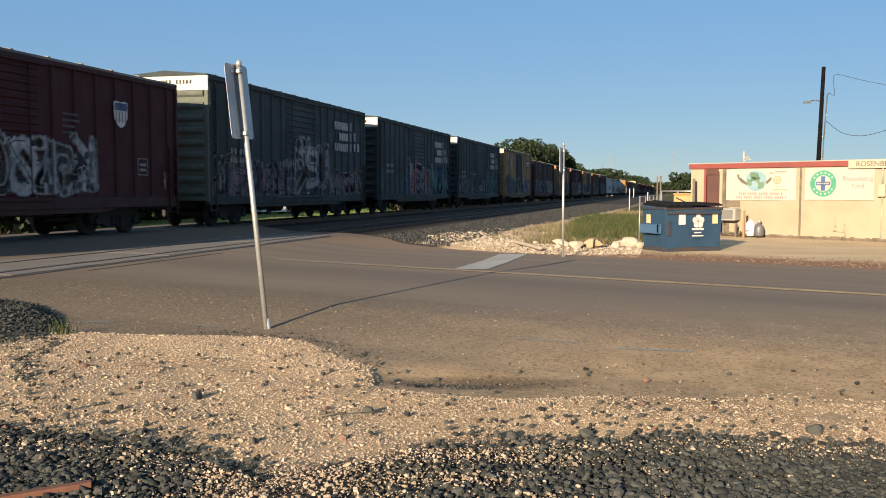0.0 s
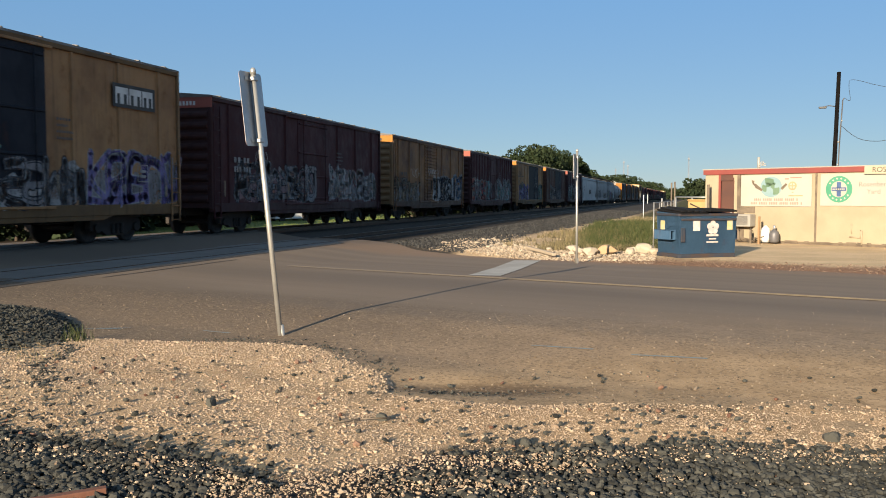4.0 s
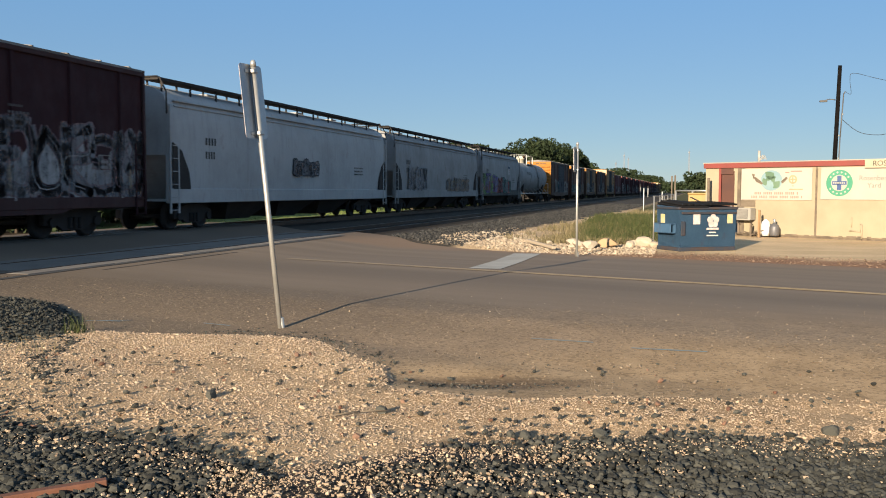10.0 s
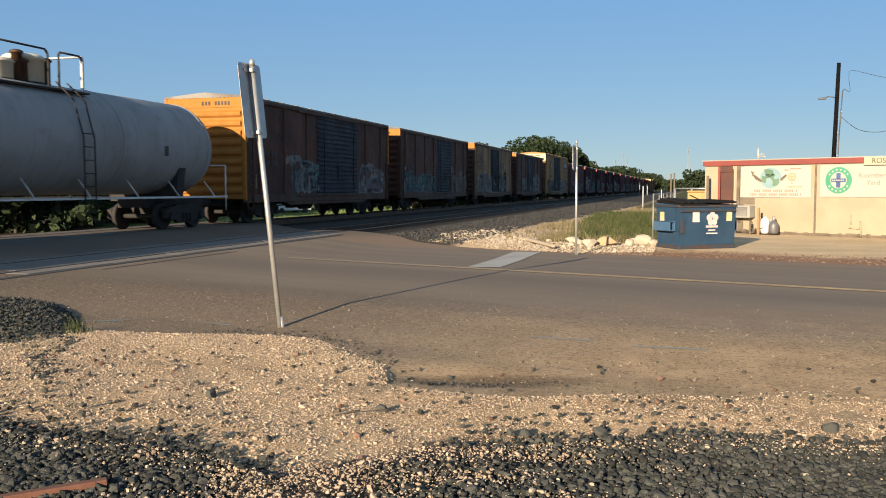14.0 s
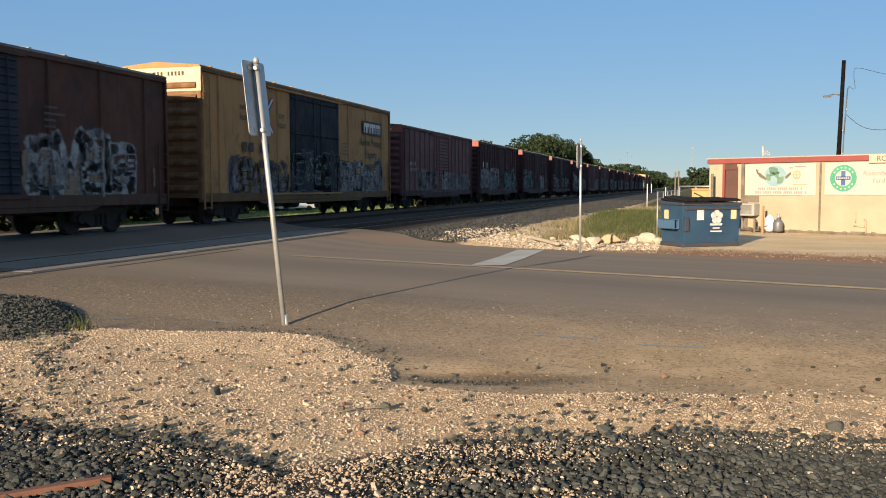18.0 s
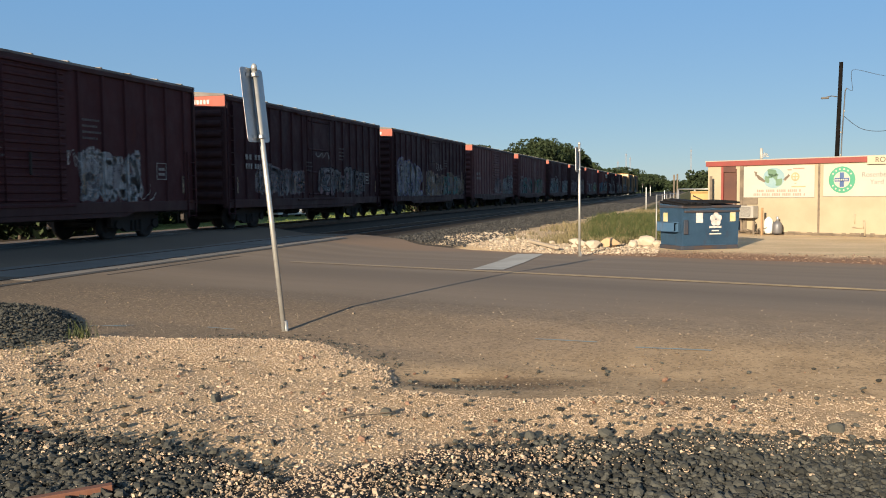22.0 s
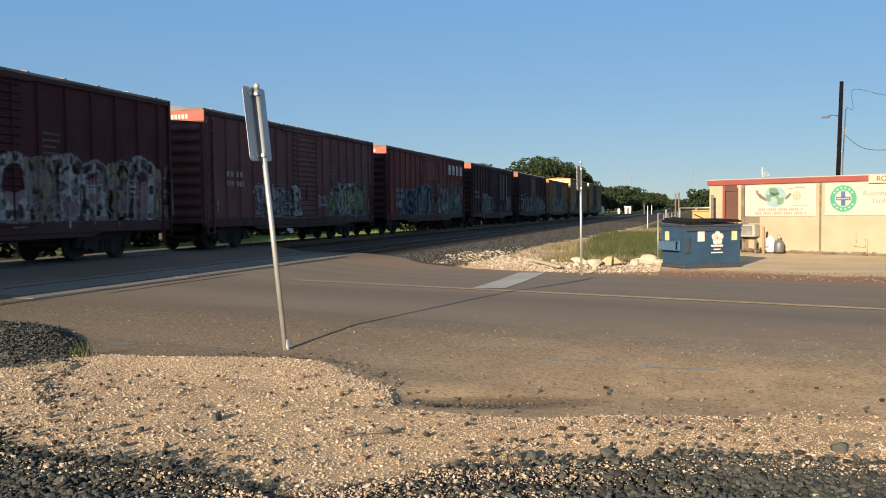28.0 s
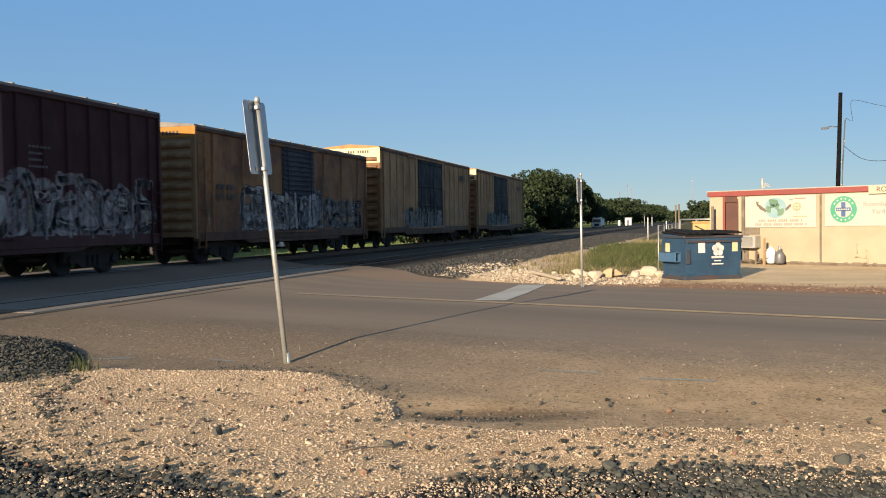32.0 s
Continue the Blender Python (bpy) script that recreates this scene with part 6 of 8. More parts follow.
# ---- waste container ----
BIN_BLUE = car_paint("blue_bin_paint", (0.052, 0.112, 0.19), (0.068, 0.135, 0.22), 0.25, 0.3, 0.5)
BIN_DARK = surf("scuffed_bin_foot", (0.022, 0.035, 0.055), (0.06, 0.035, 0.024), 0.8)
LID = surf("black_plastic_lid", (0.008, 0.008, 0.009), (0.014, 0.013, 0.013), 0.8, spec=0.15)
STICKER = surf("white_sticker", (0.6, 0.58, 0.55), (0.55, 0.4, 0.36), 0.6, scale=9)
YSTICK = surf("yellow_sticker", (0.55, 0.45, 0.2), (0.5, 0.46, 0.34), 0.6, scale=9)


def dumpster(at):
    """A front-load container: local x along its front, y to its back."""
    ob = thing("dumpster", "blue steel dumpster with black lids and white stickers", "dumpster", at)
    W, Dp, H = 1.78, 1.12, 1.25
    bm = bmesh.new()
    lo = [bm.verts.new(p) for p in ((0.03, 0.03, 0.1), (W - 0.03, 0.03, 0.1), (W - 0.03, Dp - 0.05, 0.1), (0.03, Dp - 0.05, 0.1))]
    hi = [bm.verts.new(p) for p in ((0, 0, H - 0.06), (W, 0, H - 0.06), (W, Dp, H), (0, Dp, H))]
    for i in range(4):
        bm.faces.new((lo[i], lo[(i + 1) % 4], hi[(i + 1) % 4], hi[i]))
    bm.faces.new(lo[::-1])
    bmesh.ops.solidify(bm, geom=bm.faces[:], thickness=0.02)
    part("body", bm, BIN_BLUE, ob)
    bm = bmesh.new()
    for a, b, c, d in ((-0.03, -0.03, W + 0.03, 0.02), (-0.03, Dp - 0.02, W + 0.03, Dp + 0.03), (-0.03, 0.02, 0.02, Dp - 0.02), (W - 0.02, 0.02, W + 0.03, Dp - 0.02)):
        z = H if b > 0.5 else H - 0.06
        bx(bm, a, b, z - 0.06, c, d, z + 0.01, 0.012)
    part("rim", bm, BIN_DARK, ob, "scuffed dark top rim")
    bm = bmesh.new()
    bx(bm, 0.02, 0.0, 0.02, W - 0.02, 0.06, 0.13, 0.012)
    bx(bm, 0.01, 0.06, 0.02, 0.06, Dp, 0.13, 0.012)
    bx(bm, W - 0.06, 0.06, 0.02, W - 0.01, Dp, 0.13, 0.012)
    bx(bm, 0.06, Dp - 0.08, 0.02, W - 0.06, Dp - 0.02, 0.12)
    part("foot_frame", bm, BIN_DARK, ob, "scuffed bare-metal foot frame")
    bm = bmesh.new()
    bx(bm, 0.05, -0.05, H - 0.24, W - 0.02, 0.01, H - 0.18, 0.01)
    part("front_rail", bm, BIN_DARK, ob, "scuffed dark front rail")
    for x in (-0.16, W + 0.0):
        bm = bmesh.new()
        for a, b in ((0.0, 0.02), (0.14, 0.16)):
            bx(bm, x + a, 0.18, 0.5, x + b, 0.98, 0.76, 0.004)
        bx(bm, x, 0.18, 0.5, x + 0.16, 0.98, 0.52)
        bx(bm, x, 0.18, 0.74, x + 0.16, 0.98, 0.76)
        part("fork_sleeve", bm, BIN_BLUE, ob)
    for x, w, z0, z1, mat_ in ((0.1, 0.06, 0.44, 0.82, BIN_DARK),):
        bm = bmesh.new()
        bx(bm, x - w, -0.035, z0, x + w, 0.012, z1, 0.008)
        part("stiffener", bm, mat_, ob, "scuffed dark bracket" if mat_ == BIN_DARK else "")
    for i, tilt in ((0, 2), (1, -1.5)):
        bm = bmesh.new()
        bx(bm, 0, -Dp - 0.06, 0, W / 2 - 0.02, 0, 0.05, 0.015)
        for k in range(4):
            top = 0.05 + (0.045 if i == 0 else 0.012) * (1.2, 1.6, 1.3, 0.9)[k]
            bx(bm, 0.06 + 0.21 * k, -Dp, 0.05, 0.2 + 0.21 * k, -0.04, top, 0.02)
        lid = part("lid", bm, LID, ob, "black plastic lid", pose(i * (W / 2) + 0.01, Dp + 0.02, H + 0.02, tilt + 3))
    bm = bmesh.new()
    for dx, dz in ((0, 0.1), (0.1, 0.03), (0.06, -0.09), (-0.06, -0.09), (-0.1, 0.03)):
        lathe(bm, [(0.085, 0), (0.085, 0.004)], (1.02 + dx, -0.022, 0.83 + dz), "y", 14)
    for i, w in enumerate((0.36, 0.2, 0.34)):
        bx(bm, 1.02 - w / 2, -0.012, 0.59 - 0.085 * i, 1.02 + w / 2, 0.02, (0.645 if i == 0 else 0.622) - 0.085 * i)
    part("emblem", bm, STICKER, ob, "white flower-shaped emblem over bars")
    for x, z, w, h, m in ((0.42, 0.74, 0.2, 0.3, STICKER), (W - 0.3, 0.76, 0.16, 0.26, YSTICK), (0.06, 0.7, 0.09, 0.06, STICKER)):
        bm = bmesh.new()
        bx(bm, x, -0.016, z, x + w, 0.02, z + h)
        part("sticker", bm, m, ob, "sun-bleached sticker")
    bm = bmesh.new()
    bx(bm, -0.012, 0.72, 0.72, 0.03, 0.9, 1.0)
    part("sticker", bm, YSTICK, ob, "sun-bleached sticker")
    return ob


_a = math.atan2(0.56, 0.83)
dumpster(Matrix.Translation((-0.28, 24.25, float(ground_z(np.array(0.3), np.array(25.0))) - 0.02)) @ Matrix.Rotation(_a, 4, "Z"))

# ---- yard office ----
CREAM = surf("cream_painted_siding", (0.375, 0.309, 0.212), (0.315, 0.257, 0.172), 0.75, scale=0.8, fine=30, bump=0.12)
FASCIA = surf("red_fascia", (0.255, 0.052, 0.042), (0.205, 0.049, 0.04), 0.6, scale=1.5)
DOOR_RED = surf("brown_red_door", (0.105, 0.044, 0.03), (0.08, 0.036, 0.028), 0.6, scale=1.5)
ROOF_PALE = surf("pale_roof_sheet", (0.462, 0.437, 0.403), (0.378, 0.353, 0.319), 0.6, scale=1.0)
OLDWOOD = surf("grey_old_wood", (0.185, 0.143, 0.101), (0.109, 0.084, 0.063), 0.9, scale=4, fine=18)
BANNER = surf("white_banner", (0.42, 0.392, 0.338), (0.375, 0.348, 0.298), 0.6, scale=0.7, fine=60, bump=0.04)
GLOBE_BLUE = surf("globe_blue", (0.19, 0.3, 0.32), (0.24, 0.34, 0.35), 0.6)
GLOBE_GREEN = surf("globe_green", (0.085, 0.16, 0.1), (0.14, 0.22, 0.14), 0.6)
TANMARK = surf("tan_print", (0.420, 0.311, 0.168), (0.353, 0.252, 0.143), 0.6)
REDMARK = surf("faded_red_print", (0.33, 0.19, 0.15), (0.36, 0.24, 0.19), 0.6)
RING_GREEN = surf("emblem_green", (0.050, 0.252, 0.151), (0.067, 0.286, 0.185), 0.6)
CROSS_BLUE = surf("emblem_blue", (0.050, 0.092, 0.210), (0.076, 0.126, 0.252), 0.6)
GREYTEXT = surf("faded_grey_print", (0.2, 0.19, 0.165), (0.25, 0.235, 0.2), 0.6)
DARKTEXT = surf("dark_sign_letters", (0.076, 0.059, 0.042), (0.101, 0.084, 0.059), 0.6)
SIGNBOARD = surf("buff_signboard", (0.462, 0.395, 0.286), (0.403, 0.344, 0.244), 0.7)
OFFICE = Matrix.Translation((0.51, 34.6, 0.03)) @ Matrix.Rotation(radians(-32), 4, "Z")
# turns flat letters upright on the front wall
FRONT = Matrix.Rotation(radians(90), 4, "X")


def office():
    ob = thing("yard_office", "low cream-painted yard office with a red fascia", "building", OFFICE)
    L, Dp, H = 12.0, 6.0, 2.42
    bm = bmesh.new()
    bx(bm, 0, 0, 0.06, 0.58, 0.12, H)
    bx(bm, 1.17, 0, 0.06, 9.0, 0.12, H)
    bx(bm, 9.9, 0, 0.06, L, 0.12, H)
    bx(bm, 0.58, 0, 2.2, 1.17, 0.12, H)
    bx(bm, 9.0, 0, 2.1, 9.9, 0.12, H)
    part("front_wall", bm, CREAM, ob, "cream painted front wall")
    bm = bmesh.new()
    for a, b, c, d in ((0, 0.12, 0.12, Dp), (L - 0.12, 0.12, L, Dp), (0.12, Dp - 0.12, L - 0.12, Dp)):
        bx(bm, a, b, 0.06, c, d, H)
    part("outer_wall", bm, CREAM, ob)
    bm = bmesh.new()
    bx(bm, 0.05, 0.03, -0.3, L - 0.05, Dp - 0.05, 0.06)
    part("foundation", bm, OLDWOOD, ob, "dark footing")
    bm = bmesh.new()
    bx(bm, -0.06, -0.07, H - 0.01, L + 0.06, -0.015, H + 0.17, 0.008)
    bx(bm, -0.06, -0.015, H - 0.01, -0.015, Dp, H + 0.17, 0.008)
    part("fascia", bm, FASCIA, ob, "red painted fascia board")
    bm = bmesh.new()
    prism(bm, [(-0.04, H + 0.12), (Dp + 0.05, H + 0.3), (Dp + 0.05, H + 0.34), (-0.08, H + 0.2)], "x", -0.08, L + 0.08)
    part("roof", bm, ROOF_PALE, ob, "pale sheet roof")
    bm = bmesh.new()
    bx(bm, 0.64, 0.03, 0.06, 1.12, 0.08, 2.18, 0.006)
    door = part("door", bm, DOOR_RED, ob, "brown-red painted door")
    bm = bmesh.new()
    rod(bm, (1.05, 0.0, 1.02), (1.05, 0.05, 1.02), 0.03, 8)
    part("handle", bm, BRIGHT, door)
    bm = bmesh.new()
    bx(bm, 0.545, -0.02, 0.04, 0.635, 0.02, 2.42, 0.006)
    part("door_frame", bm, FASCIA, ob, "bright red door jamb")
    bm = bmesh.new()
    bx(bm, 1.125, -0.02, 0.04, 1.165, 0.02, 2.3, 0.006)
    part("door_frame", bm, DOOR_RED, ob, "brown-red door jamb")
    bm = bmesh.new()
    bx(bm, 0.636, -0.02, 2.19, 1.124, 0.02, 2.415)
    part("transom", bm, DOOR_RED, ob)
    for u in (4.2, 7.05):
        bm = bmesh.new()
        bx(bm, u - 0.035, -0.018, 0.05, u + 0.035, 0.0, H - 0.01, 0.004)
        part("batten", bm, OLDWOOD if u < 5 else CREAM, ob, "thin brown wall batten" if u < 5 else "")
    bm = bmesh.new()
    bx(bm, 1.3, -0.03, 0.04, 1.42, 0.0, H - 0.01, 0.005)
    bx(bm, 1.43, -0.025, 0.04, 1.58, 0.0, H - 0.02, 0.005)
    part("wood_panel", bm, OLDWOOD, ob, "weathered grey boards")
    rot = random.Random(12)
    u = 1.7
    while u < 8.8:
        w = rot.uniform(0.08, 0.7)
        bm = bmesh.new()
        bx(bm, u, -0.004, 0.02, u + w, 0.028, 0.075 + rot.uniform(0, 0.03))
        part("skirting_board", bm, OLDWOOD, ob, "rotted dark skirting")
        u += w + rot.uniform(0.02, 0.35)
    bm = bmesh.new()
    bx(bm, 9.05, 0.04, 0.06, 9.85, 0.08, 2.08)
    part("door", bm, DOOR_RED, ob)


office()


def on_front(name, label, category):
    return thing(name, label, category, OFFICE)


def disc(bm, u, z, r, y0, y1, seg=28, sx=1.0):
    prism(bm, [(u + sx * r * math.cos(2 * math.pi * i / seg), z + r * math.sin(2 * math.pi * i / seg)) for i in range(seg)], "y", y0, y1)


def banners():
    ob = on_front("banner", "white banner with a globe picture and faded print", "banner")
    bm = bmesh.new()
    bx(bm, 1.46, -0.036, 1.27, 4.06, -0.03, 2.37)
    part("cloth", bm, BANNER, ob)
    bm = bmesh.new()
    disc(bm, 2.6, 1.95, 0.36, -0.041, -0.0365, 28, 1.12)
    part("globe", bm, GLOBE_BLUE, ob, "blue globe")
    bm = bmesh.new()
    r = random.Random(4)
    for u, z, w, h in ((2.55, 2.13, 0.2, 0.12), (2.66, 1.98, 0.09, 0.1), (2.78, 1.8, 0.13, 0.12), (2.36, 1.9, 0.1, 0.12), (2.5, 2.02, 0.1, 0.06)):
        prism(bm, [tuple(p) for p in blob(r, u - w, u + w, z - h, z + h, 9, 0.3)], "y", -0.0445, -0.0415)
    part("land", bm, GLOBE_GREEN, ob)
    for pts in (((1.9, 2.12), (2.05, 2.05), (2.3, 1.86), (2.25, 1.8), (2.02, 1.92)), ((1.86, 2.2), (1.98, 2.17), (1.93, 2.0)), ((2.95, 1.9), (3.15, 2.08), (3.2, 2.02), (3.02, 1.84))):
        bm = bmesh.new()
        prism(bm, pts, "y", -0.048, -0.045)
        part("printed_shape", bm, OLDWOOD, ob, "dark printed shape beside the globe")
    bm = bmesh.new()
    disc(bm, 3.38, 1.98, 0.15, -0.041, -0.0365)
    bx(bm, 3.25, -0.041, 1.62, 3.75, -0.0365, 1.66)
    bx(bm, 3.36, -0.041, 1.74, 3.42, -0.0365, 1.77)
    part("small_emblem", bm, TANMARK, ob, "tan round emblem")
    bm = bmesh.new()
    disc(bm, 3.38, 1.98, 0.1, -0.0445, -0.0415)
    part("emblem_centre", bm, BANNER, ob)
    bm = bmesh.new()
    bx(bm, 3.36, -0.048, 1.88, 3.4, -0.045, 2.08)
    bx(bm, 3.28, -0.048, 1.96, 3.48, -0.045, 2.0)
    part("emblem_cross", bm, TANMARK, ob)
    bm = bmesh.new()
    for z, u0, u1, n in ((1.46, 1.98, 3.6, 24), (1.33, 1.85, 3.75, 30)):
        k = (u1 - u0) / n
        for i in range(n):
            if i % 6 != 4:
                bx(bm, u0 + i * k, -0.041, z, u0 + i * k + k * 0.6, -0.0365, z + 0.085)
    for z, u0, u1 in ((2.2, 3.1, 3.25), (2.24, 3.3, 3.7)):
        bx(bm, u0, -0.041, z, u1, -0.0365, z + 0.04)
    part("slogan_print", bm, REDMARK, ob, "two lines of faded red print")["kind"] = "stuff"
    ob = on_front("banner", "white banner with a round green emblem and place name", "banner")
    bm = bmesh.new()
    bx(bm, 4.36, -0.036, 1.3, 6.62, -0.03, 2.37)
    part("cloth", bm, BANNER, ob)
    bm = bmesh.new()
    disc(bm, 4.98, 1.85, 0.44, -0.041, -0.0365)
    part("ring", bm, RING_GREEN, ob, "green ring")
    bm = bmesh.new()
    disc(bm, 4.98, 1.85, 0.27, -0.0445, -0.0415)
    part("ring_field", bm, BANNER, ob)
    bm = bmesh.new()
    bx(bm, 4.91, -0.048, 1.61, 5.05, -0.045, 2.09)
    bx(bm, 4.74, -0.048, 1.79, 5.22, -0.045, 1.91)
    part("cross", bm, CROSS_BLUE, ob, "dark blue cross")
    bm = bmesh.new()
    for i in range(16):
        a = 2 * math.pi * (i + 0.5) / 16
        if abs(math.sin(a)) > 0.25:
            disc(bm, 4.98 + 0.355 * math.cos(a), 1.85 + 0.355 * math.sin(a), 0.038, -0.0445, -0.0415, 4)
    for i in range(7):
        bx(bm, 4.77 + 0.06 * i, -0.051, 1.825, 4.81 + 0.06 * i, -0.0485, 1.875)
    part("ring_print", bm, BANNER, ob, "pale bars round the ring")["kind"] = "stuff"
    for i, w in enumerate(("Rosenberg", "Yard")):
        lettering("lettering", w, 0.225, GREYTEXT, ob, Matrix.Translation((6.1, -0.038, 2.0 - 0.24 * i)) @ FRONT, "faded grey lettering", 0.002)
    ob = on_front("station_sign", "buff station sign with dark capital letters on the fascia", "sign")
    bm = bmesh.new()
    bx(bm, 5.82, -0.13, 2.33, 8.1, -0.075, 2.6, 0.006)
    part("board", bm, SIGNBOARD, ob)
    lettering("lettering", "ROSENBERG", 0.235, DARKTEXT, ob, Matrix.Translation((6.72, -0.133, 2.465)) @ FRONT, "dark capital letters", 0.003)


banners()
GRILLE = surf("dark_grille", (0.08, 0.075, 0.07), (0.12, 0.11, 0.1), 0.6)
TANK_GREY = surf("dull_grey_tank_paint", (0.15, 0.145, 0.15), (0.11, 0.105, 0.105), 0.5, 0.3)
TIMBER = surf("tan_timber", (0.33, 0.2, 0.1), (0.26, 0.155, 0.08), 0.8, scale=4)
AC_WHITE = surf("aged_white_case", (0.33, 0.31, 0.275), (0.26, 0.24, 0.21), 0.6)
WHITE = surf("white_plastic", (0.8, 0.79, 0.76), (0.72, 0.7, 0.67), 0.5)


def wall_clutter():
    ob = on_front("air_conditioner", "grey window air conditioner on the wall", "air conditioner")
    bm = bmesh.new()
    bx(bm, 1.38, -0.42, 0.54, 2.04, -0.03, 0.98, 0.02)
    part("case", bm, AC_WHITE, ob)
    bm = bmesh.new()
    bx(bm, 1.46, -0.425, 0.6, 1.94, -0.418, 0.92)
    grill = part("grille", bm, GRILLE, ob, "dark grille")
    for i in range(8):
        bm = bmesh.new()
        bx(bm, 1.47, -0.432, 0.62 + 0.037 * i, 1.93, -0.426, 0.635 + 0.037 * i)
        part("slat", bm, STUCCO_GREY, grill)
    for u in (1.45, 1.95):
        bm = bmesh.new()
        tube(bm, [(u, -0.03, 0.36), (u, -0.3, 0.535)], 0.012, 6)
        part("bracket", bm, GRILLE, ob)
    bm = bmesh.new()
    bx(bm, 1.52, -0.03, 1.02, 2.0, -0.005, 1.25)
    thing("window_board", "brown board above the air conditioner", "board", OFFICE, bm=bm, material=OLDWOOD)
    ob = on_front("gas_cylinder", "dull grey gas cylinder standing by the wall", "gas cylinder")
    bm = bmesh.new()
    lathe(bm, [(0.14, 0), (0.17, 0.05), (0.17, 0.3), (0.14, 0.38), (0.07, 0.43), (0.05, 0.46)], (2.95, -0.42, 0.02), "z", 20)
    part("tank", bm, TANK_GREY, ob)
    bm = bmesh.new()
    lathe(bm, [(0.05, 0.45), (0.05, 0.58), (0.02, 0.6)], (2.95, -0.42, 0.02), "z", 10)
    part("valve", bm, BRIGHT, ob)
    bm = bmesh.new()
    lathe(bm, [(0.12, 0.0), (0.15, 0.12), (0.16, 0.34), (0.13, 0.48), (0.06, 0.55), (0.03, 0.58)], (2.62, -0.4, 0.02), "z", 16)
    thing("plastic_jug", "bright white plastic jug by the wall", "jug", OFFICE, bm=bm, material=WHITE)
    for u, y, h, w in ((2.56, -0.75, 0.92, 0.032), (2.12, -0.5, 0.45, 0.03)):
        bm = bmesh.new()
        bx(bm, u - w, y - 0.04, -0.05, u + w, y + 0.04, h, 0.008)
        thing("bollard", "short tan timber post", "post", OFFICE, bm=bm, material=TIMBER if h > 0.5 else OLDWOOD)
    bm = bmesh.new()
    tube(bm, [(5.42, -0.03, 0.72), (5.42, -0.03, 0.4)], 0.018, 6)
    tube(bm, [(5.36, -0.03, 0.28), (5.72, -0.03, 0.26), (5.72, -0.04, 0.5), (5.78, -0.1, 0.5), (5.78, -0.1, 0.02)], 0.022, 6)
    thing("wall_pipe", "thin bent pipe on the front wall", "pipe", OFFICE, bm=bm, material=CREAM)
    ob = on_front("meter_box", "grey electrical box on the wall", "electrical box")
    bm = bmesh.new()
    bx(bm, 6.78, -0.16, 1.42, 7.0, -0.002, 1.82, 0.015)
    part("case", bm, SIGNBOARD, ob)
    bm = bmesh.new()
    tube(bm, [(6.89, -0.08, 1.82), (6.89, -0.08, 2.4)], 0.03, 6)
    tube(bm, [(6.89, -0.08, 1.42), (6.89, -0.08, 0.0)], 0.02, 6)
    part("conduit", bm, STUCCO_GREY, ob)
    # fallen debris, leaning pole, posts by the door
    bm = bmesh.new()
    tube(bm, [(0.05, -1.1, 1.35), (1.2, -0.6, 0.75)], 0.025, 6)
    thing("leaning_bar", "dark bar leaning on the bin", "bar", OFFICE, bm=bm, material=STEEL)
    bm = bmesh.new()
    rod(bm, (0.38, -0.4, -0.1), (0.36, -0.4, 2.05), 0.05, 8)
    thing("timber_post", "grey timber post before the wall", "post", OFFICE, bm=bm, material=OLDWOOD)
    bm = bmesh.new()
    r = random.Random(8)
    for i in range(26):
        u, y = r.uniform(1.2, 2.5), r.uniform(-0.6, -0.1)
        a = r.uniform(0, 6.28)
        tube(bm, [(u, y, r.uniform(0, 0.16)), (u + 0.35 * math.cos(a), y + 0.2 * math.sin(a), r.uniform(0.02, 0.24))], 0.012, 5)
    thing("brush_heap", "heap of dry brushwood at the wall's foot", "brushwood", OFFICE, kind="stuff", bm=bm, material=OLDWOOD)
    ob = on_front("roof_vent", "roof pipe with a white vane behind the fascia", "roof vent")
    bm = bmesh.new()
    rod(bm, (1.62, 0.9, 2.6), (1.62, 0.9, 3.05), 0.05, 10)
    part("pipe", bm, STUCCO_GREY, ob)
    bm = bmesh.new()
    for i in range(7):
        a = math.pi * i / 6
        bm = bmesh.new()
        prism(bm, [(1.78, 2.74), (1.78 + 0.15 * math.cos(a), 2.72 + 0.17 * math.sin(a)), (1.78 + 0.15 * math.cos(a + 0.25), 2.72 + 0.17 * math.sin(a + 0.25))], "y", 0.86, 0.88)
        part("vane", bm, STUCCO_GREY, ob)


wall_clutter()

# ---- utility pole and wires ----
POLE_WOOD = surf("creosoted_pole", (0.006, 0.0055, 0.0055), (0.011, 0.009, 0.0085), 0.95, scale=3, fine=20, spec=0.05)
CABLE = surf("black_cable", (0.02, 0.02, 0.02), (0.03, 0.03, 0.03), 0.6)


